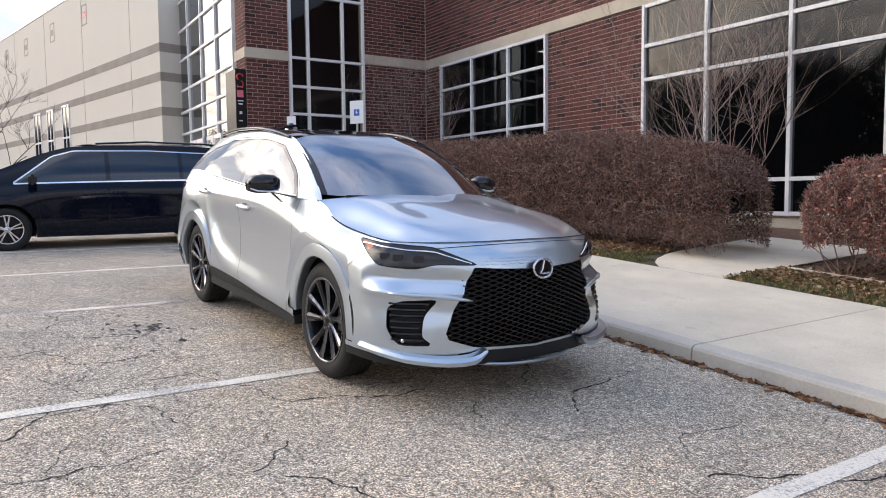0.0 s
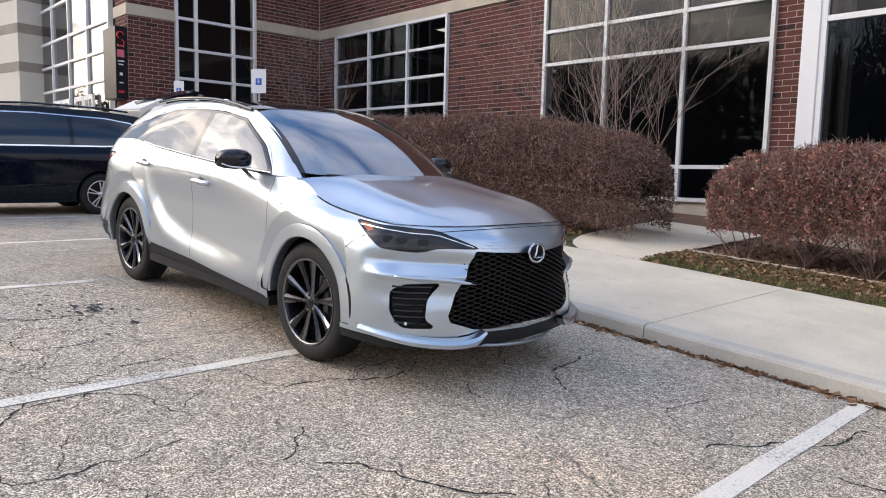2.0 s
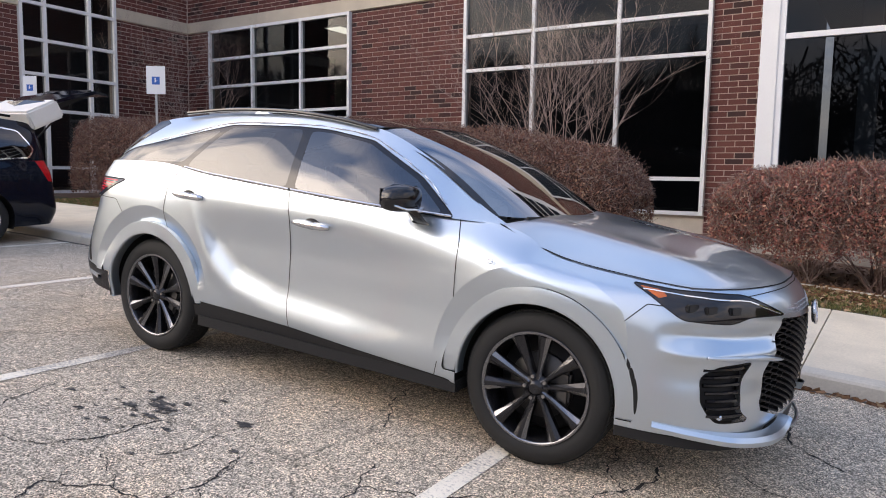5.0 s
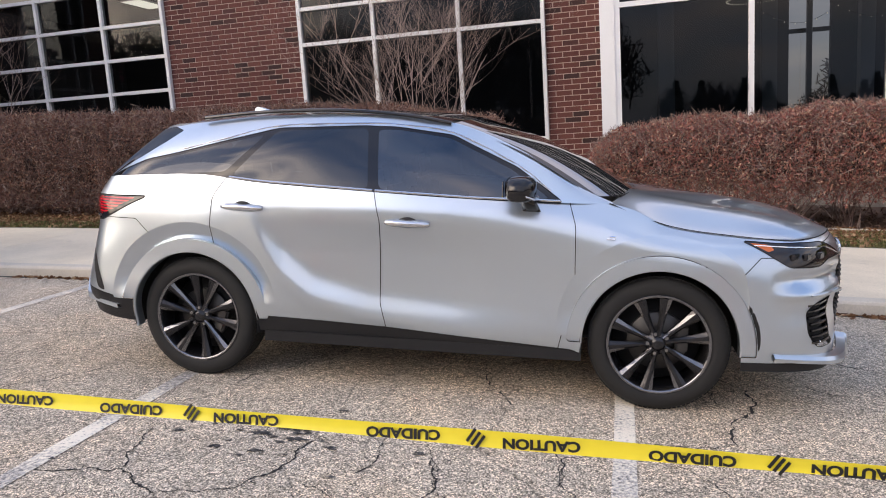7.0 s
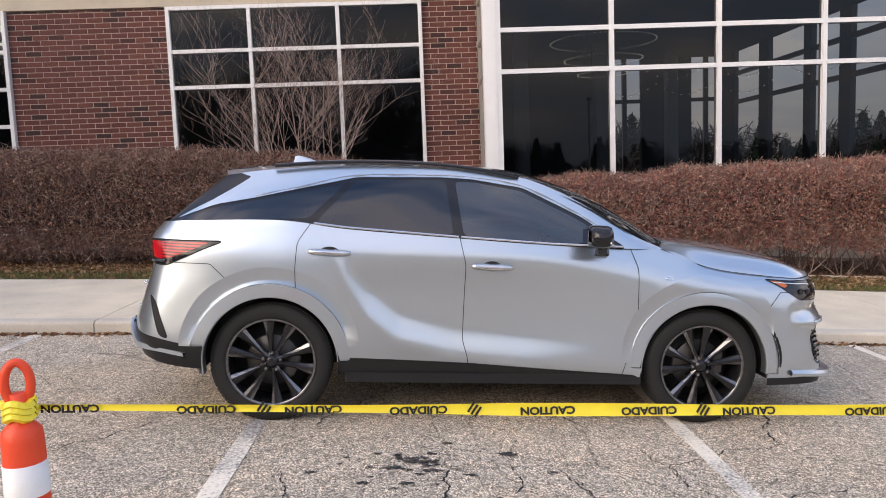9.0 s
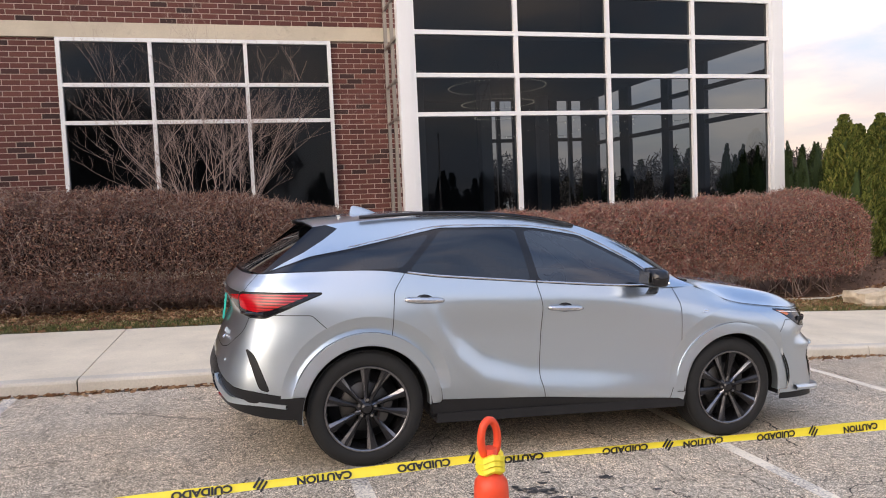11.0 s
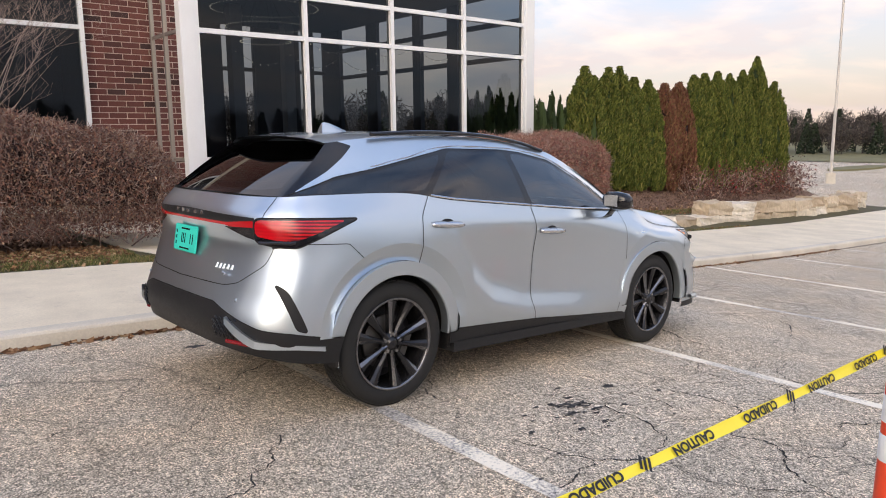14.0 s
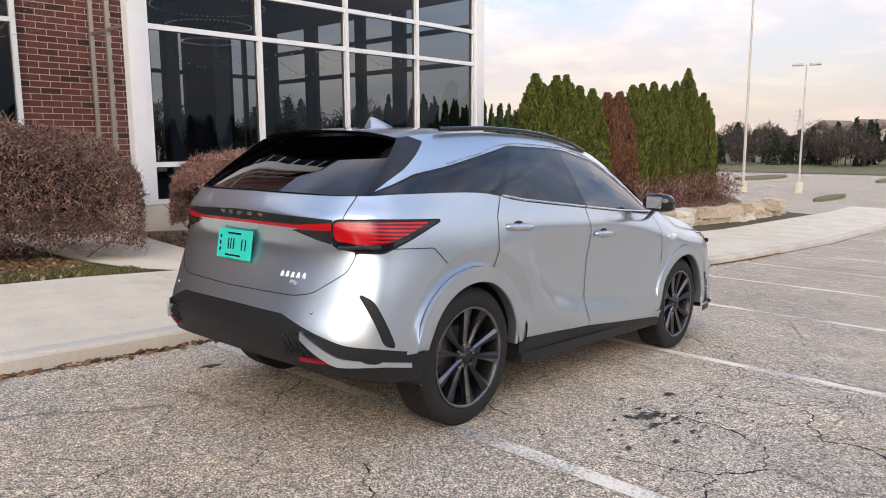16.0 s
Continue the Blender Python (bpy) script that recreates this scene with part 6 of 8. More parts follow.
for y0, y1 in ((-0.62, 0.0), (0.05, 0.6)):
    bm = bmesh.new()
    tube(bm, [(1.30 - 0.28 * y0 * y0, y0, 1.195), (1.325 - .28 * ((y0 + y1) / 2) ** 2, (y0 + y1) / 2, 1.195), (1.33 - 0.28 * y1 * y1, y1, 1.19)], 0.008, 6)
    part("wiper", bm, TRIM_BLACK, car)
bm = bmesh.new()
bmesh.ops.create_cube(bm, size=1, matrix=Matrix.Translation((0.40, 0, 1.575)) @ Matrix.Rotation(radians(24), 4, "Y") @ Matrix.Diagonal((0.12, 0.14, 0.03, 1)))
bmesh.ops.bevel(bm, geom=bm.edges[:], offset=0.012, segments=2, affect="EDGES")
part("sensor_pod", bm, TRIM_BLACK, car)

# ---- roof ----
def roof_z(x):
    return np.interp(x, (-1.88, -1.6, -1.2, -.7, -.3, .05, .30), (1.612, 1.648, 1.682, 1.700, 1.700, 1.683, 1.648))


xs = np.linspace(0, 1, 60)
rg = []
for f in np.linspace(0, 1, 26):
    y_front = 0.585 * f
    x0 = float(np.interp(y_front, (0, .25, .45, .585), (.30, .285, .235, .14)))
    x1 = -1.86 + 0.10 * f * f
    x = x0 + (x1 - x0) * xs
    y = f * np.interp(x, (-1.86, -1.5, -.8, .0, .14, .3), (.585, .60, .625, .60, .585, .57))
    rg.append(np.stack([x, y, roof_z(x) - 0.035 * f ** 2 - 0.02 * f ** 6 + 0.005], 1))
rg = np.array(rg)
rs = patch_skin(rg, (0, 0, 1))
glassroof, rs2 = rs.cut(lambda v: np.maximum(-1.02 - v[:, 0], v[:, 0] - 0.5))
spoiler, rs3 = rs2.cut(lambda v: v[:, 0] + 1.52)
for side in (-1, 1):
    skin_mesh("glass_roof", glassroof, GLOSS_BLACK, side, car, "black panoramic glass roof")
    skin_mesh("roof", rs3, SILVER, side, car)
    skin_mesh("spoiler", spoiler, SILVER, side, car, "silver roof spoiler")
    skin_mesh("spoiler_underside", Skin(spoiler.v - np.array((-.012, 0, .016)), spoiler.n, spoiler.f), TRIM_BLACK, side, PART["tailgate", side])
    # roof rail
    line = [(.18, .61, 1.605), (-.1, .63, 1.652), (-.5, .645, 1.682), (-1.0, .642, 1.675), (-1.45, .625, 1.638)]
    bm = bmesh.new()
    tube(bm, [(x, y * side, z + 0.010) for x, y, z in spline(line, 24).tolist()], 0.013, 8)
    part("roof_rail", bm, GLOSS_BLACK, car, "black roof rail")
bm = bmesh.new()
FIN = -.020
prof = [(-1.17, 1.690), (-1.23, 1.712), (-1.30, 1.738), (-1.35, 1.752), (-1.385, 1.756), (-1.402, 1.748), (-1.415, 1.69)]
for s in (-1, 1):
    vs = [bm.verts.new((x, s * (0.006 if z > 1.73 else 0.016 if z > 1.7 else 0.03), z + FIN)) for x, z in prof] + [bm.verts.new((-1.40, s * 0.032, 1.665)), bm.verts.new((-1.17, s * 0.014, 1.675))]
    bm.faces.new(vs if s > 0 else vs[::-1])
bm.verts.ensure_lookup_table()
for i in range(9):
    bm.faces.new((bm.verts[i], bm.verts[(i + 1) % 9], bm.verts[9 + (i + 1) % 9], bm.verts[9 + i]))
bmesh.ops.recalc_face_normals(bm, faces=bm.faces)
part("shark_fin_antenna", bm, SILVER, car, "pale silver shark-fin antenna")

# ---- side glass, pillars and the silver arch over them ----
BELT = ((1.15, 1.165, .795), (.9, 1.168, .845), (.35, 1.182, .872), (-.24, 1.213, .887), (-.95, 1.255, .88), (-1.37, 1.30, .87), (-1.9, 1.285, .82), (-2.11, 1.268, .72))
TOP = ((1.15, 1.17, .78), (.95, 1.255, .715), (.66, 1.43, .655), (.34, 1.575, .61), (.1, 1.63, .60), (-.4, 1.668, .632), (-1.0, 1.660, .630), (-1.5, 1.618, .605), (-1.76, 1.578, .60))
bl, tl = spline(BELT, 121), spline(TOP, 121)
# rows run from the belt to the roof; the back end leans along the rear glass
sg = []
for k in range(121):
    b = np.array((bl[k, 0], bl[k, 2], bl[k, 1]))
    t = np.array((tl[k, 0], tl[k, 2], tl[k, 1]))
    w = np.linspace(0, 1, 34)[:, None]
    row = b * (1 - w) + t * w
    row[:, 1] += 0.030 * np.sin(np.pi * w[:, 0]) * np.clip((t[2] - b[2]) / 0.4, 0, 1)
    sg.append(row)
upper = patch_skin(np.array(sg), (0, 1, 0.3))
DLO = rounded(((.875, 1.172), (.60, 1.36), (.20, 1.545), (-.14, 1.592), (-.36, 1.60), (-.90, 1.585), (-1.25, 1.505), (-1.55, 1.435), (-1.80, 1.385), (-2.12, 1.262), (-2.2, 1.2), (-1.165, 1.2), (-.69, 1.15), (.0, 1.1), (.6, 1.1)), 4)
seam_d = []
dlo, arch = upper.cut(poly_dist(DLO, XZ), seam_d)
wing_black, arch = arch.cut(poly_dist(((-1.60, 1.570), (-1.70, 1.497), (-1.83, 1.415), (-1.96, 1.345), (-2.2, 1.2), (-2.4, 1.3), (-1.9, 1.64), (-1.70, 1.60)), XZ))
PANES = (("front_door", CLEAR_GLASS, ((.80, 1.187), (.575, 1.345), (.19, 1.525), (-.12, 1.573), (-.258, 1.578), (-.206, 1.230), (.3, 1.202))),
         ("rear_door", CAR_GLASS, ((-.322, 1.585), (-.90, 1.568), (-1.150, 1.30), (-1.02, 1.266), (-.69, 1.250), (-.272, 1.230))),
         ("quarter_panel", CAR_GLASS, ((-.975, 1.545), (-1.25, 1.488), (-1.55, 1.418), (-1.80, 1.368), (-2.05, 1.288), (-1.60, 1.302), (-1.20, 1.318))))
for side in (-1, 1):
    rest = dlo
    for owner, material, poly in PANES:
        got, rest = rest.cut(poly_dist(rounded(poly, 4), XZ))
        skin_mesh("window", got, material, side, PART[owner, side], "tinted window").visible_shadow = False
    skin_mesh("pillar_trim", rest, GLOSS_BLACK, side, car, "black pillar trim")
    skin_mesh("roof_side", arch, SILVER, side, car, "silver arch over the side windows")
    skin_mesh("rear_wing_trim", wing_black, GLOSS_BLACK, side, car, "black trim beside the rear window")
    seam_mesh("panel_gap", seam_d, side, PART["quarter_panel", side], 0.006)
    # bright strip along the window sill
    for owner, x0, x1 in (("front_door", .86, -.225), ("rear_door", -.24, -1.165)):
        xx = np.linspace(x0, x1, 24)
        zz = np.interp(xx, np.array(BELT)[::-1, 0], np.array(BELT)[::-1, 1]) + 0.010
        yy = np.interp(xx, np.array(BELT)[::-1, 0], np.array(BELT)[::-1, 2]) + 0.003
        bm = bmesh.new()
        tube(bm, [(x, y * side, z) for x, y, z in zip(xx, yy, zz)], 0.0075, 6)
        part("window_strip", bm, SATIN, PART[owner, side], "bright strip along the window sill")
    top = spline(((.80, 1.232), (.60, 1.375), (.20, 1.56), (-.14, 1.607), (-.36, 1.615), (-.90, 1.600), (-1.25, 1.52), (-1.55, 1.45)), 50)
    uv = upper.v
    bm = bmesh.new()
    pts = []
    for x, z in top:
        j = np.argsort((uv[:, 0] - x) ** 2 + (uv[:, 2] - z) ** 2)[:4]
        pts.append((x, (float(uv[j, 1].mean()) + 0.002) * side, z))
    tube(bm, pts, 0.0045, 6)
    part("window_arch_strip", bm, SATIN, car, "bright strip over the side windows")

# ---- rear glass with its black surround ----
RG_BASE = ((-2.24, 0, 1.272), (-2.20, .35, 1.27), (-2.12, .62, 1.268), (-2.07, .735, 1.272))
RG_TOP = ((-1.66, 0, 1.598), (-1.655, .3, 1.594), (-1.64, .5, 1.585), (-1.62, .605, 1.568))
rgl = patch_skin(screen_grid(RG_BASE, RG_TOP, 0.015), (-1, 0, 1))
gi, go = rgl.cut(poly_dist(((-1, 1.292), (.50, 1.296), (.62, 1.312), (.50, 1.565), (-1, 1.572)), YZ))
for side in (-1, 1):
    skin_mesh("rear_window", gi, CAR_GLASS, side, PART["tailgate", side], "dark rear window").visible_shadow = False
    skin_mesh("rear_window_border", go, GLOSS_BLACK, side, PART["tailgate", side])

# ---- front details ----
def surf_x(y, z):
    """Front of the body at a half width and height."""
    v = body.v[body.v[:, 0] > 1.7]
    j = np.argsort((v[:, 1] - abs(y)) ** 2 + (v[:, 2] - z) ** 2)[:4]
    return float(v[j, 0].mean())


def surf_back(y, z):
    v = body.v[body.v[:, 0] < -1.8]
    j = np.argsort((v[:, 1] - abs(y)) ** 2 + (v[:, 2] - z) ** 2)[:4]
    return float(v[j, 0].mean())


def in_grille(y, z):
    y = abs(y)
    lim = np.interp(z, (.372, .385, .435, .475, .70, .845), (.10, .42, .572, .588, .50, .43))
    return y < lim - 0.004 and .374 < z < .838


grille = empty("grille")
grille.parent = car
grille["label"] = "black mesh spindle grille"
bm = bmesh.new()
# staggered flattened cells
cw, ch = 0.084, 0.029
row, z = 0, .373
while z < .86:
    y = -0.66 + (cw / 2 if row % 2 else 0)
    while y < 0.66:
        if in_grille(y, z) or in_grille(y + cw * 0.3, z) or in_grille(y - cw * .3, z):
            x = surf_x(y, z)
            for s in (-1, 1):
                y1, z1 = y + s * cw / 2, z + ch / 2
                if not in_grille(y1 * 0.97, z1 - 0.006):
                    continue
                xa, xb = x - 0.004, surf_x(y1, z1) - 0.020
                for (ya, za, pa), (yb, zb, pb) in (((y, z, xa), (y1, z1, xb)), ((y1, z1, xb), (y, z + ch, x - 0.010))):
                    d = 0.0036
                    vs = [bm.verts.new(c) for c in ((pa, ya, za - d), (pb, yb, zb - d), (pb, yb, zb + d), (pa, ya, za + d), (pa - .05, ya, za - d), (pb - .05, yb, zb - d), (pb - .05, yb, zb + d), (pa - .05, ya, za + d))]
                    for f in ((0, 1, 2, 3), (0, 4, 5, 1), (3, 2, 6, 7)):
                        bm.faces.new([vs[i] for i in f])
        y += cw
    z += ch / 2
    row += 1
part("mesh", bm, GRILLE_BLACK, grille)
bm = bmesh.new()
m0 = Matrix.Translation((2.548, 0, .838)) @ Matrix.Rotation(radians(90), 4, "Z") @ Matrix.Rotation(radians(-8), 4, "X")
tube(bm, [m0 @ Vector((.074 * math.cos(t), -.016, .057 * math.sin(t))) for t in np.linspace(0, 2 * math.pi, 41)], .0075, 8, cap=False)
tube(bm, [m0 @ Vector(c) for c in ((.012, -.016, .045), (-.004, -.017, .0), (-.024, -.017, -.030), (.0, -.017, -.032), (.046, -.016, -.028))], .0065, 8)
part("emblem", bm, SATIN, grille, "chrome oval emblem")
bm = bmesh.new()
bmesh.ops.create_cone(bm, cap_ends=True, segments=40, radius1=0.055, radius2=0.055, depth=0.012, matrix=m0 @ Matrix.Translation((0, -0.006, 0)) @ Matrix.Rotation(radians(90), 4, "X") @ Matrix.Diagonal((1.25, 1, 1, 1)))
part("emblem_plate", bm, GLOSS_BLACK, grille)
# pressed scale pattern under the hood edge
bm = bmesh.new()
for r in range(3):
    for i in range(-7, 8):
        y = i * 0.062 + (0.031 if r % 2 else 0)
        z = .872 + r * 0.017 - 0.012 * (abs(y) / .45) * 0
        if abs(y) > .40 - r * .02:
            continue
        ya, yb = y - 0.024, y + 0.024
        pts = [(surf_x(yy, z + dz) + 0.0025, yy, z + dz) for yy, dz in ((ya, 0.003), (y, -0.003), (yb, 0.003))]
        tube(bm, pts, 0.0018, 5)
part("nose_pattern", bm, SILVER, grille)

for side in (-1, 1):
    H = PART["headlight", side]
    # three lens blocks and the bright marker line inside the lamp
    for k, (q, z) in enumerate(((.70, .895), (.80, .898), (.90, .902))):
        v = body.v[(body.v[:, 0] > 1.7)]
        qq = q_front(v)
        j = np.argsort((qq[:, 0] - q) ** 2 + (qq[:, 1] - z) ** 2)[:4]
        c = v[j].mean(0)
        bm = bmesh.new()
        bmesh.ops.create_cube(bm, size=1, matrix=Matrix.Translation((c[0] + 0.001, c[1] * side, c[2])) @ Matrix.Rotation(radians(-34 * -side), 4, "Z") @ Matrix.Diagonal((0.022, 0.060, 0.034, 1)))
        bmesh.ops.bevel(bm, geom=bm.edges[:], offset=0.004, segments=2, affect="EDGES")
        part("lens", bm, LENS_DARK, H)
    pts = []
    for q, z in zip(np.linspace(.44, 1.10, 16), np.interp(np.linspace(.44, 1.10, 16), (.44, .62, .8, 1.10), (.878, .94, .948, .962))):
        v = body.v[(body.v[:, 0] > 1.7)]
        qq = q_front(v)
        j = np.argsort((qq[:, 0] - q) ** 2 + (qq[:, 1] - z) ** 2)[:4]
        c = v[j].mean(0)
        pts.append((c[0] + 0.002, (c[1] + 0.002) * side, c[2]))
    bm = bmesh.new()
    tube(bm, pts, 0.0048, 6)
    part("daytime_light", bm, CHROME, H, "pale arrow-shaped marker strip")
    # ribs in the side vent
    V = PART["bumper_vent", side]
    bm = bmesh.new()
    for k in range(7):
        z = .435 + k * .034
        y0 = float(np.interp(z, (.44, .5, .64), (.70, .725, .66)))
        ys = np.linspace(y0, .845, 6)
        tube(bm, [(surf_x(y, z + (.845 - y) * .0) - 0.008, y * side, z) for y in ys], 0.009, 6)
    part("vent_rib", bm, GLOSS_BLACK, V)
    bm = bmesh.new()
    bmesh.ops.create_uvsphere(bm, u_segments=14, v_segments=8, radius=0.014, matrix=Matrix.Translation((surf_x(.80, .43) - .012, .80 * side, .43)))
    part("fog_light", bm, CHROME, V, "round fog light")
    # silver fin over the vent
    bm = bmesh.new()
    ys = np.linspace(.45, .86, 14)
    top = [(surf_x(y, .685) + 0.012, y * side, float(np.interp(y, (.45, .6, .86), (.665, .688, .70)))) for y in ys]
    tube(bm, top, [0.003 + 0.012 * math.sin(math.pi * min(1, k / 9)) ** 0.7 if k < 9 else 0.015 - 0.002 * (k - 9) for k in range(14)], 8)
    part("bumper_fin", bm, SILVER, PART["front_bumper", side], smooth=True)
    # lower blade
    bm = bmesh.new()
    prev = None
    ctrl = spline(((2.535, .38, .372), (2.52, .46, .325), (2.47, .62, .318), (2.36, .80, .335), (2.20, .895, .352), (2.02, .945, .365)), 30)
    for i, (x, y, z) in enumerate(ctrl.tolist()):
        a, b = ctrl[max(i - 1, 0)], ctrl[min(i + 1, 29)]
        t = (b - a)[:2] / np.linalg.norm((b - a)[:2])
        nx, ny = t[1], -t[0]
        if nx < 0:
            nx, ny = -nx, -ny
        h = float(np.interp(i, (0, 5, 29), (0.010, 0.024, 0.018)))
        sec = [(-0.05, h * 1.3), (-0.002, h), (0.012, h * 0.1), (0.006, -h), (-0.05, -h)]
        ring = [bm.verts.new((x + nx * o, (y + ny * o) * side, z + dz)) for o, dz in sec]
        if prev:
            for j in range(5):
                bm.faces.new((prev[j], prev[(j + 1) % 5], ring[(j + 1) % 5], ring[j]))
                bm.edges.get((prev[j], ring[j])).smooth = False
        prev = ring
    bmesh.ops.recalc_face_normals(bm, faces=bm.faces)
    part("lower_blade", bm, SILVER, PART["front_bumper", side], "silver lower bumper blade", smooth=True)
bm = bmesh.new()
ys = np.linspace(-.52, .52, 30)
tube(bm, [(2.545 - .18 * (y / .52) ** 2, y, .268 + .03 * (abs(y) / .52) ** 3) for y in ys], 0.011, 8)
part("front_lip", bm, SILVER_DARK, car, "dark bright-edged front lip", smooth=True)

# ---- rear details ----
rear_gate = PART["tailgate", -1]
TEAL = plain("teal_plate_paint", (0.02, 0.62, 0.50), 0.45)
xa, xb = surf_back(.04, 1.055), surf_back(.04, .895)
m_plate = Matrix.Translation(((xa + xb) / 2 - .006, .04, .975)) @ Matrix.Rotation(math.atan2(xa - xb, .16), 4, "Y")
bm = box(-.012, 0, -.155, .155, -.08, .08, .003)
bm.transform(m_plate)
plate = part("registration_plate", bm, TEAL, rear_gate, "teal registration plate with dark marks")
bm = bmesh.new()
for y0, y1, z0, z1 in ((.052, .043, -.03, .03), (.030, .021, -.03, .03), (.004, -.005, -.03, .03), (-.072, -.081, -.03, .03), (-.105, -.114, -.03, .03), (.13, .118, .025, .045), (.13, .118, -.01, .01), (.13, .118, -.045, -.025), (.06, -.06, .052, .062), (.07, -.07, -.066, -.057)):
    add_box(bm, -.0135, -.011, y1, y0, z0, z1, m_plate)
part("plate_marks", bm, GLOSS_BLACK, plate)
for k in range(5):      # the maker's name becomes plain bars
    bm = bmesh.new()
    y = .17 - .085 * k
    add_box(bm, surf_back(y, 1.148) - .006, surf_back(y, 1.148) + .003, y - .024, y + .010, 1.138, 1.158)
    part("badge_bar", bm, SATIN, rear_gate)


def letters(text, size, m, material, parent, name):
    cu = bpy.data.curves.new(name, "FONT")
    cu.body, cu.size, cu.extrude = text, size, 0.002
    tmp = bpy.data.objects.new(name, cu)
    scene.collection.objects.link(tmp)
    me = bpy.data.meshes.new_from_object(tmp.evaluated_get(bpy.context.evaluated_depsgraph_get()))
    bpy.data.objects.remove(tmp)
    me.transform(m)
    me.materials.clear()
    me.materials.append(material)
    ob = new(name, me)
    ob.parent = parent
    return ob


back = Matrix(((0, 0, -1, 0), (-1, 0, 0, 0), (0, 1, 0, 0), (0, 0, 0, 1)))
bm = bmesh.new()
for k in range(5):      # the model name becomes plain bars
    y = -.37 - .036 * k
    tube(bm, [(surf_back(y, .85) - .002, y, .852), (surf_back(y, .88) - .002, y - .004, .878)], .0035, 5)
    tube(bm, [(surf_back(y, .85) - .002, y - .016, .852), (surf_back(y, .88) - .002, y - .012, .878)], .0035, 5)
part("model_badge", bm, SILVER_DARK, rear_gate)
letters("AWD", 0.032, Matrix.Translation((surf_back(.5, .82) - .004, -.44, .822)) @ Matrix.Rotation(radians(-13), 4, "Z") @ back, CHROME, rear_gate, "drive_badge")
for side in (-1, 1):
    B = PART["rear_valance", side]
    bm = bmesh.new()
    ctrl = spline([(surf_back(y, z) - .014, y, z) for y, z in ((.60, .592), (.67, .545), (.74, .497), (.80, .475))] + [(-2.10, .905, .463), (-1.96, .945, .445)], 16)
    prev = None
    for i, (x, y, z) in enumerate(ctrl.tolist()):
        h = 0.012 + 0.012 * math.sin(math.pi * min(1, i / 15 + .2))
        ring = [bm.verts.new((x - .012 * (1 - i / 15), (y + .012) * side, z + h)), bm.verts.new((x - .012 * (1 - i / 15), (y + .012) * side, z - h)), bm.verts.new((x + .05, (y - .04) * side, z - h)), bm.verts.new((x + .05, (y - .04) * side, z + h))]
        if prev:
            for j in range(4):
                bm.faces.new((prev[j], prev[(j + 1) % 4], ring[(j + 1) % 4], ring[j]))
        prev = ring
    bmesh.ops.recalc_face_normals(bm, faces=bm.faces)
    part("rear_blade", bm, SILVER, B, "silver blade on the rear corner")
    bm = bmesh.new()
    for r in range(6):
        for k in range(5):
            y, z = .50 + k * .035 + (.017 if r % 2 else 0), .50 + r * .020
            x = surf_back(y, z)
            tube(bm, [(x - .006, (y - .015) * side, z - .008), (x - .008, y * side, z + .004), (x - .006, (y + .015) * side, z - .008)], .004, 5)
    part("vent_mesh", bm, GLOSS_BLACK, B)
    bm = bmesh.new()
    ys = np.linspace(.58, .76, 6)
    tube(bm, [(surf_back(y, .47) - .004, y * side, .470) for y in ys], 0.013, 6)
    part("reflector", bm, RED_DULL, B, "red reflector")
    bm = bmesh.new()
    bmesh.ops.create_uvsphere(bm, u_segments=10, v_segments=6, radius=0.011, matrix=Matrix.Translation((surf_back(.62, .70), .62 * side, .70)))
    part("parking_sensor", bm, SILVER_DARK, PART["rear_bumper", side])
    T = PART["tail_light", side]
    v = body.v[body.v[:, 0] < -1.5]
    qq = q_rear(v)
    for q0, q1, z0, z1, mat, nm in ((.68, .90, 1.018, 1.024, SMOKE_LENS, "lower_lens"),):
        bm = bmesh.new()
        pts = []
        for q, z in zip(np.linspace(q0, q1, 8), np.linspace(z0, z1, 8)):
            j = np.argsort((qq[:, 0] - q) ** 2 + (qq[:, 1] - z) ** 2)[:4]
            c = v[j].mean(0)
            pts.append((c[0] - .001, (c[1] + .001) * side, c[2]))
        tube(bm, pts, .010, 6)
        part(nm, bm, mat, T)

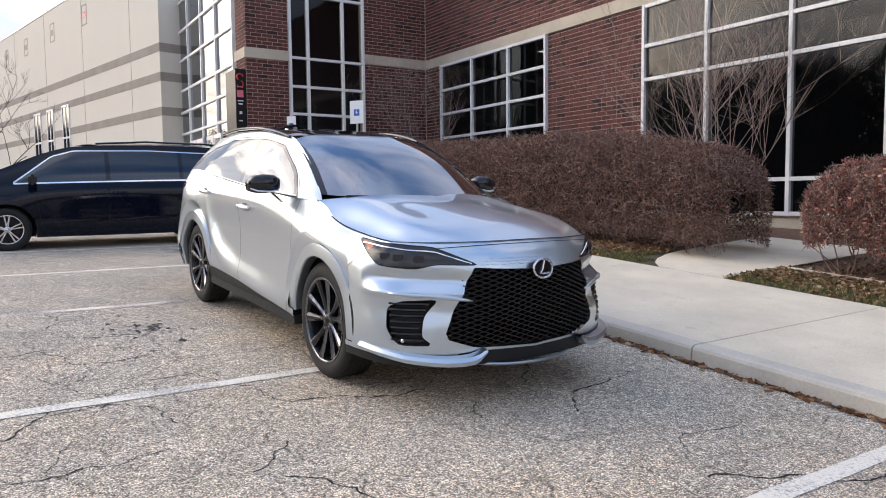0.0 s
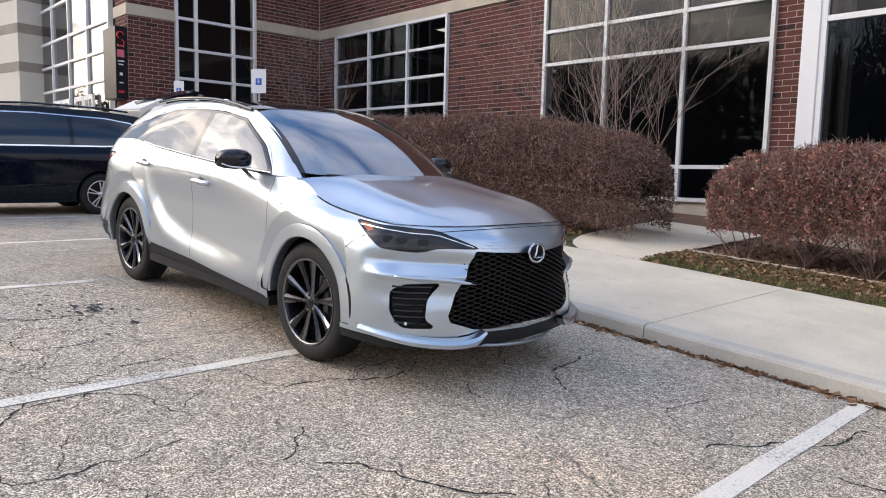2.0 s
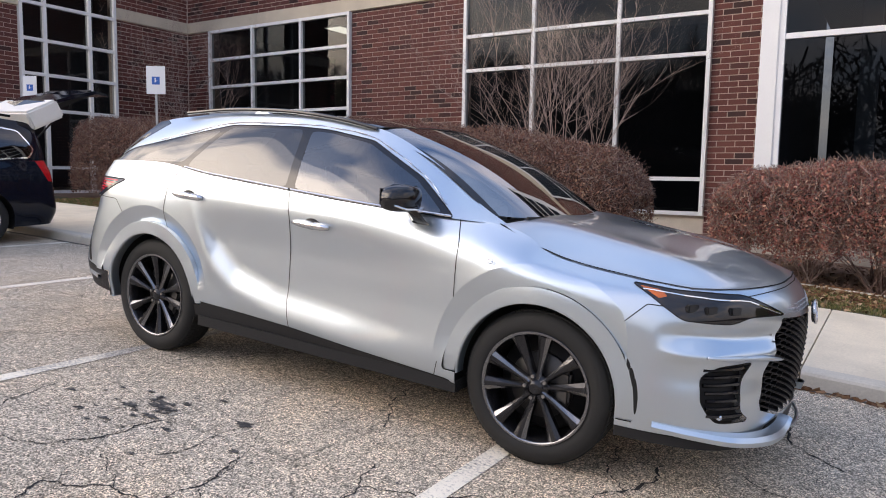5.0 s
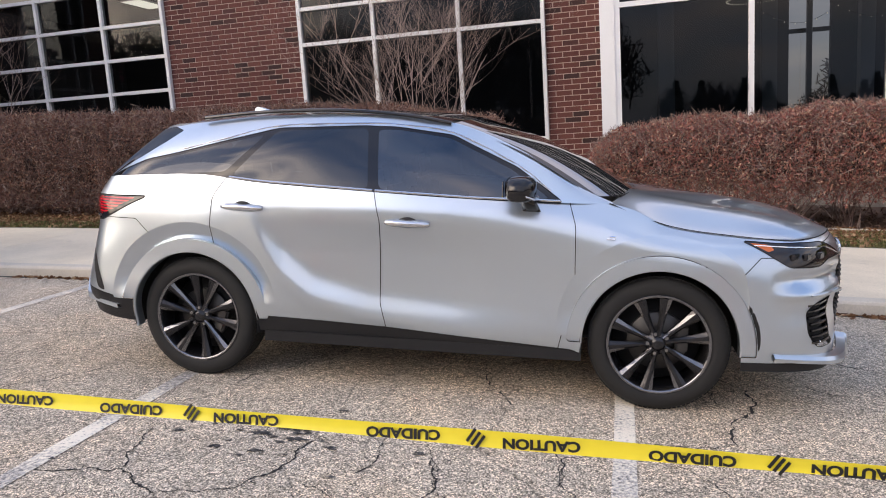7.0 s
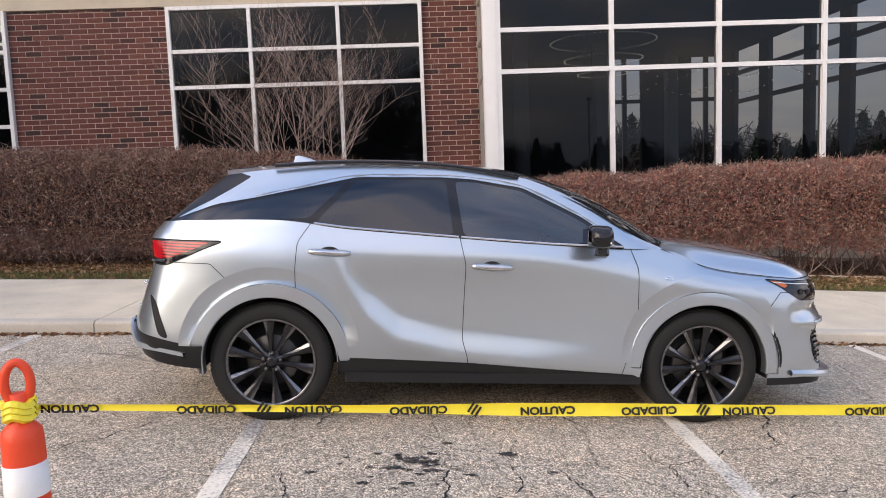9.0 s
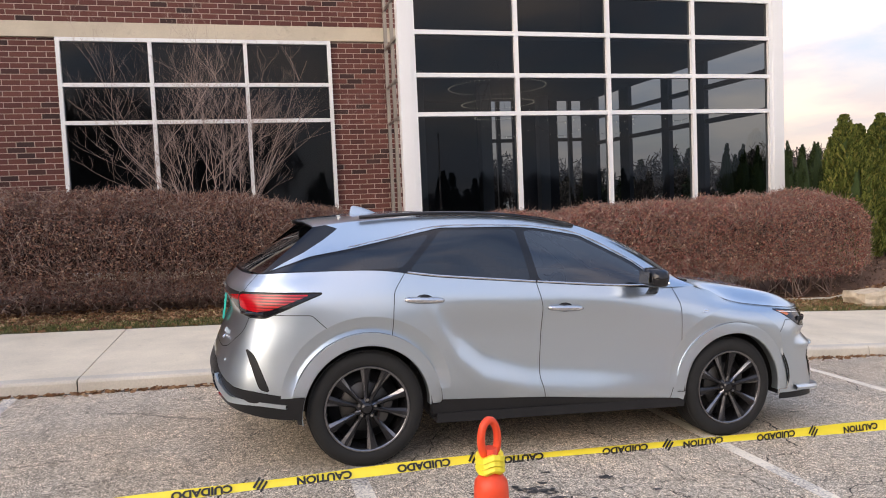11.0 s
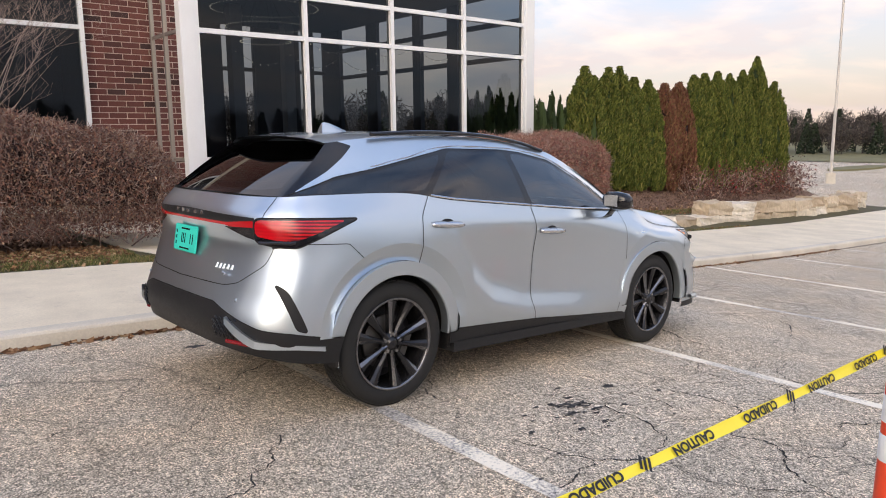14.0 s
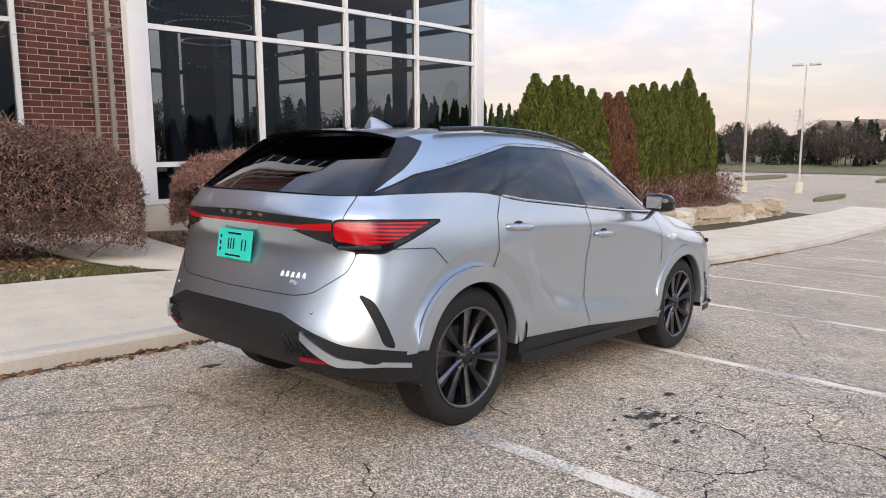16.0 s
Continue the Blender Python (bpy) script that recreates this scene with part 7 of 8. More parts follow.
# ---- mirrors, handles, badges ----
for side in (-1, 1):
    mirror = empty("door_mirror")
    mirror.parent = car
    mirror["label"] = "gloss-black door mirror with a bright strip"
    bm = bmesh.new()
    prev = None
    for y, x0, x1, z0, z1 in ((.905, .60, .70, 1.215, 1.30), (.95, .565, .735, 1.195, 1.325), (1.02, .56, .735, 1.185, 1.328), (1.09, .575, .715, 1.19, 1.315), (1.13, .60, .68, 1.205, 1.285)):
        ring = []
        for k in range(16):
            a = 2 * math.pi * k / 16
            cx, cz = math.copysign(abs(math.cos(a)) ** 0.6, math.cos(a)), math.copysign(abs(math.sin(a)) ** 0.6, math.sin(a))
            ring.append(bm.verts.new(((x0 + x1) / 2 + cx * (x1 - x0) / 2, y * side, (z0 + z1) / 2 + cz * (z1 - z0) / 2)))
        if prev:
            for k in range(16):
                bm.faces.new((prev[k], prev[(k + 1) % 16], ring[(k + 1) % 16], ring[k]))
        else:
            bm.faces.new(ring)
        prev = ring
    bm.faces.new(prev[::-1])
    bmesh.ops.recalc_face_normals(bm, faces=bm.faces)
    part("shell", bm, GLOSS_BLACK, mirror, smooth=True)
    bm = bmesh.new()
    prev = None
    for y, z, x, w in ((.868, 1.115, .70, .05), (.90, 1.13, .70, .05), (.94, 1.17, .69, .045), (.97, 1.205, .67, .04)):
        ring = [bm.verts.new((x + w * c, (y + .02 * s) * side, z + .012 * s)) for c, s in ((1, 0), (.5, 1), (-.5, 1), (-1, 0), (-.5, -1), (.5, -1))]
        if prev:
            for k in range(6):
                bm.faces.new((prev[k], prev[(k + 1) % 6], ring[(k + 1) % 6], ring[k]))
        prev = ring
    bmesh.ops.recalc_face_normals(bm, faces=bm.faces)
    part("arm", bm, GLOSS_BLACK, mirror, smooth=True)
    bm = bmesh.new()
    tube(bm, [(.735, .93 * side, 1.212), (.742, 1.0 * side, 1.205), (.722, 1.08 * side, 1.208), (.685, 1.125 * side, 1.225)], 0.006, 6)
    part("strip", bm, SATIN, mirror)
    bm = bmesh.new()
    add_box(bm, .553, .558, *sorted((.955 * side, 1.075 * side)), 1.215, 1.30)
    part("mirror_glass", bm, MIRROR_GLASS, mirror)
    for owner, xc, zc in (("front_door", -.02, 1.040), ("rear_door", -1.06, 1.112)):
        y = float(np.interp(xc, (-1.1, 0), (.930, .925)))
        bm = bmesh.new()
        prev = None
        for k in range(13):
            f = k / 12
            x = xc - .135 + .27 * f
            out = 0.018 + 0.016 * math.sin(math.pi * f) ** .5
            h = 0.013 + 0.010 * math.sin(math.pi * f) ** .4
            ring = [bm.verts.new((x, (y + o) * side, zc - .007 * f + dz)) for o, dz in ((out - .018, h), (out, h * .6), (out + .004, 0), (out, -h * .6), (out - .018, -h))]
            if prev:
                for j in range(5):
                    bm.faces.new((prev[j], prev[(j + 1) % 5], ring[(j + 1) % 5], ring[j]))
            else:
                bm.faces.new(ring)
            prev = ring
        bm.faces.new(prev[::-1])
        bmesh.ops.recalc_face_normals(bm, faces=bm.faces)
        h = part("handle", bm, SATIN, PART[owner, side], "satin silver door handle", smooth=True)
        # handle recess as a black ellipsoid, for the shadow above and below the handle
        bm = bmesh.new()
        bmesh.ops.create_uvsphere(bm, u_segments=20, v_segments=10, radius=1, matrix=Matrix.Translation((xc, (y - .002) * side, zc + .001)) @ Matrix.Diagonal((.060, .008, .033, 1)))
        part("handle_cup", bm, TRIM_BLACK, PART[owner, side], smooth=True)
    bm = bmesh.new()
    tube(bm, [(1.12, .942 * side, .985), (1.165, .943 * side, .985), (1.165, .943 * side, 1.0), (1.135, .941 * side, .998)], .004, 5)
    part("wing_badge", bm, CHROME, PART["front_wing", side])
    bm = bmesh.new()
    add_box(bm, -.95, 1.0, *sorted((.60 * side, .92 * side)), .27, .335)
    part("sill_underside", bm, TRIM_BLACK, PART["sill_trim", side])

# ---- floor pan and cabin ----
bm = bmesh.new()
add_box(bm, -1.95, 2.3, -.54, .54, .30, .52)
add_box(bm, -.97, .95, -.88, .88, .30, .50)
part("floor_pan", bm, TRIM_BLACK, car)
bm = bmesh.new()
add_box(bm, 1.9, 2.30, -.50, .50, .3, .74)
part("radiator", bm, GRILLE_BLACK, car)
bm = bmesh.new()
add_box(bm, .75, 1.28, -.72, .72, .85, 1.12)
bmesh.ops.bevel(bm, geom=bm.edges[:], offset=.05, segments=2, affect="EDGES")
part("dashboard", bm, CABIN, car)
for x, y in ((.0, -.38), (.0, .38), (-.95, -.42), (-.95, .0), (-.95, .42)):
    seat = empty("seat")
    seat.parent = car
    bm = bmesh.new()
    bmesh.ops.create_cube(bm, size=1, matrix=Matrix.Translation((x + .15, y, .62)) @ Matrix.Diagonal((.5, .40, .18, 1)))
    bmesh.ops.bevel(bm, geom=bm.edges[:], offset=.05, segments=2, affect="EDGES")
    part("cushion", bm, CABIN, seat)
    bm = bmesh.new()
    bmesh.ops.create_cube(bm, size=1, matrix=Matrix.Translation((x - .17, y, .95)) @ Matrix.Rotation(radians(-14), 4, "Y") @ Matrix.Diagonal((.14, .42, .56, 1)))
    bmesh.ops.bevel(bm, geom=bm.edges[:], offset=.05, segments=2, affect="EDGES")
    part("backrest", bm, CABIN, seat)
    bm = bmesh.new()
    bmesh.ops.create_cube(bm, size=1, matrix=Matrix.Translation((x - .25, y, 1.31)) @ Matrix.Rotation(radians(-10), 4, "Y") @ Matrix.Diagonal((.10, .26, .17, 1)))
    bmesh.ops.bevel(bm, geom=bm.edges[:], offset=.035, segments=2, affect="EDGES")
    part("headrest", bm, CABIN, seat)
bm = bmesh.new()
ring = [(.52 + .06 * math.sin(2 * math.pi * k / 28), .38 + .18 * math.cos(2 * math.pi * k / 28), 1.02 + .17 * math.sin(2 * math.pi * k / 28)) for k in range(29)]
tube(bm, ring, .014, 6, cap=False)
part("steering_wheel", bm, CABIN, car)
bm = bmesh.new()
add_box(bm, -2.1, -1.3, -.7, .7, .6, 1.22)
part("load_area", bm, CABIN, car)

# ---- wheels ----
wheel = empty("wheel")
wheel.parent = car
wheel_parts(wheel)
for ob in wheel.children:
    if ob.name.startswith("rim"):
        ob.scale = (1.05, 1, 1.05)
wheel.location = (WHEELS[0], -0.78, HUB_Z)
wheel["label"] = "dark ten-spoke alloy wheel with low-profile tyre"
for hx, side, turn in ((WHEELS[1], -1, 21), (WHEELS[0], 1, 0), (WHEELS[1], 1, 0)):
    copy_thing(wheel, pose(hx, 0.78 * side, HUB_Z, 0, turn if side < 0 else 0, 0 if side < 0 else 180))

# ---- caution tape and the delineator posts ----
ORANGE = plain("orange_plastic", (0.80, 0.07, 0.02), 0.45, grain=0.1, scale=60)
REFLECT = plain("white_reflective_sheet", (0.78, 0.78, 0.76), 0.4, grain=0.1, scale=200)
TAPE = plain("yellow_tape", (0.84, 0.70, 0.04), 0.38, grain=0.12, scale=25)
INK = plain("black_ink", (0.01, 0.01, 0.01), 0.5)
BASE_RUBBER = plain("black_rubber_base", (0.03, 0.03, 0.03), 0.8, grain=0.2, scale=50)


def delineator(x, y):
    z = ground_z(x)
    post = empty("delineator_post", Matrix.Translation((x, y, z)))
    tagged(post, "orange plastic delineator post with white reflective bands", "traffic post", group="tape posts")

    def turned(name, prof, mat, label=""):
        bm = bmesh.new()
        rings = [[bm.verts.new((r * math.cos(2 * math.pi * k / 28), r * math.sin(2 * math.pi * k / 28), h)) for k in range(28)] for r, h in prof]
        for a, b in zip(rings, rings[1:]):
            for k in range(28):
                bm.faces.new((a[k], a[(k + 1) % 28], b[(k + 1) % 28], b[k])).smooth = True
        bm.faces.new(rings[-1])
        part(name, bm, mat, post, label)

    turned("tube", ((.069, .03), (.065, .1), (.050, .90), (.047, .925), (.034, .94), (.023, .95), (.021, 1.02)), ORANGE)
    turned("base", ((.20, .0), (.20, .03), (.17, .05), (.09, .055), (.085, .06)), BASE_RUBBER, "black rubber base")
    for z0, z1 in ((.755, .84), (.63, .715)):
        f = lambda h: .065 + (.050 - .065) * (h - .1) / .8 + .0015
        turned("reflective_band", ((f(z0), z0), (f(z1), z1)), REFLECT, "white reflective band")
    bm = bmesh.new()
    loop = [(.028 * math.cos(a), .010 * math.cos(a), 1.045 + .055 * math.sin(a)) for a in np.linspace(-math.pi * .5, math.pi * 1.5, 25)]
    tube(bm, loop, .012, 8, cap=False)
    part("handle_loop", bm, ORANGE, post, smooth=True)
    bm = bmesh.new()
    for zz in (.962, .978, .994):
        tube(bm, [(.032 * math.cos(a), .032 * math.sin(a), zz + .006 * math.sin(3 * a)) for a in np.linspace(0, 2 * math.pi, 17)], .012, 5, cap=False)
    part("wrapped_tape", bm, TAPE, post, "yellow tape wound round the neck")
    return post


POSTS = ((-3.9, -3.60), (-1.47, -3.71), (2.75, -3.57))
for p in POSTS:
    delineator(*p)


def letter_mesh(text, size):
    cu = bpy.data.curves.new("ink", "FONT")
    cu.body, cu.size, cu.align_x, cu.offset = text, size, "CENTER", .0012
    tmp = bpy.data.objects.new("ink", cu)
    scene.collection.objects.link(tmp)
    me = bpy.data.meshes.new_from_object(tmp.evaluated_get(bpy.context.evaluated_depsgraph_get()))
    bpy.data.objects.remove(tmp)
    me.materials.clear()
    me.materials.append(INK)
    return me


WORDS = [letter_mesh("CAUTION", .028), letter_mesh("CUIDADO", .028)]


def tape_run(a, b, sag, words, twist=0.0, half=.0158, tilt=-.1, slim=.45):
    """Plastic tape between two posts, with words printed along it, hung upside down."""
    ob = empty("caution_tape")
    tagged(ob, "yellow plastic caution tape stretched between orange posts", "tape")
    a, b = Vector(a), Vector(b)
    n, verts = 60, []
    for k in range(n + 1):
        f = k / n
        c = a.lerp(b, f) + Vector((0, 0, -sag * 4 * f * (1 - f)))
        t = twist * math.sin(math.pi * f) + tilt + .14 * math.sin(9 * f + 1)
        h = (half + .002 * math.sin(23 * f)) * (slim + (1 - slim) * min(1.0, f / .30) ** 1.5)
        up = Vector((0, -math.sin(t), math.cos(t)))
        verts += [c - up * h, c + Vector((0, .004, 0)), c + up * h]
    faces = []
    for k in range(n):
        faces += [(3 * k, 3 * k + 3, 3 * k + 4, 3 * k + 1), (3 * k + 1, 3 * k + 4, 3 * k + 5, 3 * k + 2)]
    raw("band", verts, faces, TAPE, ob, True)
    L = (b - a).length
    k, s = 0, .12
    while words and s < L - .08:
        f = s / L
        i = min(n - 1, int(f * n))
        c = (Vector(verts[3 * i + 1]) + Vector(verts[3 * i + 4])) / 2
        d = (b - a).normalized()
        t = twist * math.sin(math.pi * f) + tilt + .14 * math.sin(9 * f + 1)
        up = Vector((0, -math.sin(t), math.cos(t)))
        out = d.cross(up).normalized()
        if out.y > 0:
            out = -out
        # turned half round: the words read upside down
        x_axis, y_axis = -d, -up
        m = Matrix((( *x_axis, 0), (*y_axis, 0), (*x_axis.cross(y_axis), 0), (0, 0, 0, 1))).transposed()
        sc = Matrix.Diagonal((1.2, 1.0, 1, 1))
        w = new("printed_word", WORDS[k % 2])
        w.parent = ob
        w.matrix_local = Matrix.Translation(c + out * .0055) @ m @ Matrix.Translation((0, -.006, 0)) @ sc
        if k % 2:
            bm = bmesh.new()
            for q in range(3):
                add_box(bm, -.016 + .011 * q, -.010 + .011 * q, -.016, .016, -.0004, .0004, Matrix.Translation(c + d * .15 + out * .0055) @ m @ Matrix.Rotation(radians(-35), 4, "Z"))
            part("printed_mark", bm, INK, ob)
        k += 1
        s += .305
    return ob


tape_run((-1.47, -3.67, 1.16), (2.75, -3.58, .925), .006, True)
tape_run((-3.9, -3.60, 1.19), (-1.47, -3.66, 1.165), .003, True, -.35, .0125, -.4, .9)

# ---- signs ----
SIGN_WHITE = plain("white_sign_sheet", (0.78, 0.79, 0.80), 0.4)
SIGN_BLUE = plain("blue_sign_ink", (0.03, 0.12, 0.45), 0.4)
GALV = plain("galvanised_steel", (0.42, 0.42, 0.42), 0.45, 0.6, grain=.1)
SIGN_BLACK = plain("black_sign_face", (0.010, 0.010, 0.012), 0.35, Specular_IOR_Level=0.2)
SIGN_RED = plain("red_sign_ink", (0.62, 0.02, 0.03), 0.4)
SIGN_PINK = plain("pink_sign_ink", (0.72, 0.16, 0.22), 0.4)


def parking_sign(x, y, top, h=.46, w=.30):
    z = ground_z(x) + KERB_H
    ob = empty("parking_sign", pose(x, y, z, 0, 0, 35))
    tagged(ob, "white accessible-parking sign on a steel post", "sign")
    part("post", box(-.02, .02, -.015, .015, -.1, top - z), GALV, ob)
    part("sign_plate", box(-w / 2, w / 2, -.022, -.0155, top - z - h, top - z, .002), SIGN_WHITE, ob)
    bm = bmesh.new()
    add_box(bm, -.07, .07, -.0245, -.0225, top - z - .33, top - z - .19)
    part("blue_panel", bm, SIGN_BLUE, ob)
    bm = bmesh.new()
    add_box(bm, -.02, .0, -.0265, -.025, top - z - .29, top - z - .21)
    add_box(bm, .0, .03, -.0265, -.025, top - z - .27, top - z - .26)
    part("symbol", bm, SIGN_WHITE, ob)


parking_sign(-8.67, 4.3, 3.34, .5, .34)
parking_sign(-13.7, 4.7, 3.52)

tower = empty("tenant_sign")
tagged(tower, "black sign panel with red and pink marks on brick", "sign")
part("panel", box(-15.95, -14.98, 3.52, 3.832, 3.05, 4.95, .01), SIGN_BLACK, tower)
bm = bmesh.new()
pts = [(math.cos(a) * .13, math.sin(a) * .13) for a in np.linspace(.3, 3.6, 12)]
tube(bm, [(-14.96, 3.65 + .09 * math.cos(a), 4.62 + .10 + .09 * math.sin(a)) for a in np.linspace(.2, 4.2, 14)], .018, 5)
tube(bm, [(-14.96, 3.65 + .09 * math.cos(a), 4.56 - .04 + .09 * math.sin(a)) for a in np.linspace(1.2, -2.8, 14)], .018, 5)
part("red_mark", bm, SIGN_RED, tower)
bm = bmesh.new()
add_box(bm, -14.978, -14.968, 3.56, 3.74, 4.14, 4.34)
part("pink_panel", bm, SIGN_PINK, tower)
bm = bmesh.new()
for z, w in ((4.42, .08), (4.02, .08), (3.93, .06), (3.70, .04), (3.66, .04), (3.45, .05)):
    add_box(bm, -14.978, -14.968, 3.65 - w, 3.65 + w, z, z + .035)
part("lettering_bars", bm, SIGN_WHITE, tower)
bm = bmesh.new()
add_box(bm, -14.978, -14.968, 3.57, 3.73, 3.20, 3.26)
part("red_arrow", bm, SIGN_RED, tower)

# ---- lamp posts of the car park ----
POLE = plain("painted_steel_pole", (0.50, 0.47, 0.43), 0.55, 0.1)


def lamp_post(x, y, h, r, heads=True, base=True):
    z = ground_z(x)
    ob = empty("street_lamp", Matrix.Translation((x, y, z)))
    tagged(ob, "tall grey car-park lamp post on a concrete footing", "street lamp", group="car park lamps")
    bm = bmesh.new()
    tube(bm, [(0, 0, .5), (0, 0, h * .5), (0, 0, h)], [r, r * .8, r * .6], 10)
    part("pole", bm, POLE, ob)
    bm = bmesh.new()
    tube(bm, [(0, 0, -.3), (0, 0, .62)], [.28, .26], 16)
    part("footing", bm, KERB, ob, "pale concrete footing")
    for s in (-1, 1):
        bm = bmesh.new()
        bmesh.ops.create_cube(bm, size=1, matrix=Matrix.Translation((.12 * s, -.42 * s, h + .02)) @ Matrix.Rotation(radians(-74), 4, "Z") @ Matrix.Diagonal((.62, .34, .14, 1)))
        bmesh.ops.bevel(bm, geom=bm.edges[:], offset=.03, segments=2, affect="EDGES")
        part("lamp_head", bm, GALV, ob)
    return ob


lamp_post(38.9, 12.5, 13.5, .085)
lamp_post(40.7, 9.95, 7.3, .065)
lamp_post(62, 33, 7.3, .07)
lamp_post(-6, -34, 8.5, .1)
lamp_post(14, -38, 8.5, .1)

# lawn islands far across the lot
for x, y, a, b in ((36, 7.0, 2.5, .4), (58, 18, 5, 1.2), (60, 9, 4, .7)):
    bm = bmesh.new()
    k = 28
    ring = [bm.verts.new((x + a * math.cos(2 * math.pi * i / k), y + b * math.sin(2 * math.pi * i / k), ground_z(x) + .14)) for i in range(k)]
    low = [bm.verts.new((v.co.x, v.co.y, ground_z(x) - .3)) for v in ring]
    bm.faces.new(ring)
    for i in range(k):
        bm.faces.new((low[i], low[(i + 1) % k], ring[(i + 1) % k], ring[i]))
    tagged(mesh_object("island", bm, FAR_GRASS), "kerbed island of tired grass", "island", kind="structure")

tagged(sheet("far_lawn", [70, 76, 84, 100, 140], [-90, -30, 0, 10, 20, 40, 100], lambda x, y: ground_z(x) + .06 + .02 * max(0, x - 72), FAR_GRASS), "tired grass verge at the far side of the car park", "lawn", kind="structure")
# long pale building and pylons on the skyline
CREAM = concrete("cream_render", (0.62, 0.56, 0.45))
ROOF_TILE = plain("brown_shingle", (0.20, 0.15, 0.12), 0.9, grain=.2, scale=3)
far = empty("apartment_building", pose(225, 42, -1.4, 0, 0, 70))
tagged(far, "long cream apartment building with brown gabled roofs", "building")
part("wall", box(-22, 22, -6, 6, -2, 6.5), CREAM, far)
for k in range(4):
    x = -16.5 + 11 * k
    bm = bmesh.new()
    vs = [bm.verts.new(c) for c in ((x - 5.4, -6.6, 6.4), (x + 5.4, -6.6, 6.4), (x, -6.6, 9.2), (x - 5.4, 6.6, 6.4), (x + 5.4, 6.6, 6.4), (x, 6.6, 9.2))]
    for f in ((0, 1, 2), (5, 4, 3), (0, 2, 5, 3), (2, 1, 4, 5), (1, 0, 3, 4)):
        bm.faces.new([vs[i] for i in f])
    part("roof", bm, ROOF_TILE, far)
    for j in range(3):
        for zz in (1.5, 4.3):
            part("window", box(x - 3.8 + 3 * j, x - 2.6 + 3 * j, -6.04, -5.99, zz, zz + 1.4), GLOSS_BLACK, far)
for x, y, h in ((620, 186, 29), (286, 164, 24)):
    ob = empty("pylon", Matrix.Translation((x, y, -1.4)))
    tagged(ob, "steel lattice electricity pylon on the skyline", "pylon")
    bm = bmesh.new()
    for sx, sy in ((-1, -1), (1, -1), (1, 1), (-1, 1)):
        tube(bm, [(sx * 2.6, sy * 2.6, 0), (sx * .9, sy * .9, h * .6), (sx * .3, sy * .3, h)], .16, 4)
    for k in range(9):
        w0, w1 = 2.6 - .27 * k, 2.6 - .27 * (k + 1)
        tube(bm, [(-w0, 0, h * k / 10), (w1, 0, h * (k + 1) / 10)], .1, 3)
        tube(bm, [(w0, 0, h * k / 10), (-w1, 0, h * (k + 1) / 10)], .1, 3)
    part("lattice", bm, GALV, ob)
    for zz in (.68, .8, .92):
        bm = bmesh.new()
        tube(bm, [(0, -4.5, h * zz), (0, 0, h * zz + .6), (0, 4.5, h * zz)], .14, 4)
        part("cross_arm", bm, GALV, ob)

# ---- the dark minivan with its hatch up ----
NAVY = plain("black_blue_paint", (0.004, 0.006, 0.013), 0.07, Specular_IOR_Level=0.28)
CREAM_TRIM = plain("pale_hatch_lining", (0.74, 0.71, 0.66), 0.6)
ALLOY = plain("bright_alloy", (0.62, 0.62, 0.64), 0.25, 0.9)
VAN_LINES = (
    ((2.42, 0, .98), (2.36, .45, .98), (2.20, .78, .98), (1.60, .88, 1.02), (.9, .93, 1.05), (0, .94, 1.08), (-1.2, .94, 1.10), (-2.1, .92, 1.13), (-2.45, .80, 1.15), (-2.52, 0, 1.15)),
    ((2.52, 0, .80), (2.45, .45, .80), (2.27, .84, .82), (1.60, .97, .86), (.9, .985, .90), (0, .99, .92), (-1.2, .99, .94), (-2.1, .97, .96), (-2.52, .84, .97), (-2.60, 0, .97)),
    ((2.58, 0, .58), (2.52, .46, .58), (2.30, .87, .60), (1.60, 1.0, .62), (.9, .99, .64), (0, .985, .65), (-1.2, .995, .66), (-2.1, .99, .66), (-2.56, .86, .66), (-2.64, 0, .66)),
    ((2.56, 0, .38), (2.50, .46, .38), (2.30, .88, .38), (1.60, 1.0, .38), (.9, .985, .40), (0, .98, .40), (-1.2, .99, .42), (-2.1, .985, .42), (-2.58, .86, .44), (-2.66, 0, .44)),
    ((2.48, 0, .20), (2.44, .46, .20), (2.26, .85, .20), (1.60, .95, .20), (.9, .94, .21), (0, .94, .21), (-1.2, .95, .22), (-2.1, .94, .24), (-2.52, .82, .26), (-2.60, 0, .26)),
)
van = empty("minivan", pose(-8.25, -0.92, 0.445, -2.0, 0, -90))
tagged(van, "dark blue-black minivan with its rear hatch raised", "van")
VAN_WHEELS, VAN_HUB, VAN_R = (1.545, -1.545), .345, .345
vgrid, vnor = loft_grid(VAN_LINES, 161, 41)
if vnor[80, 20, 1] < 0:
    vnor = -vnor
vbody = Skin.of_grid(vgrid, vnor, bool(np.cross(vgrid[81, 20] - vgrid[80, 20], vgrid[81, 21] - vgrid[80, 20])[1] < 0))


def van_arch(v):
    best = np.full(len(v), 9.0)
    for hx in VAN_WHEELS:
        z = np.where(v[:, 2] > VAN_HUB, v[:, 2] - VAN_HUB, (v[:, 2] - VAN_HUB) * .2)
        best = np.minimum(best, np.hypot(v[:, 0] - hx, z) - .40)
    return np.where(v[:, 1] > .6, best, 9.0)


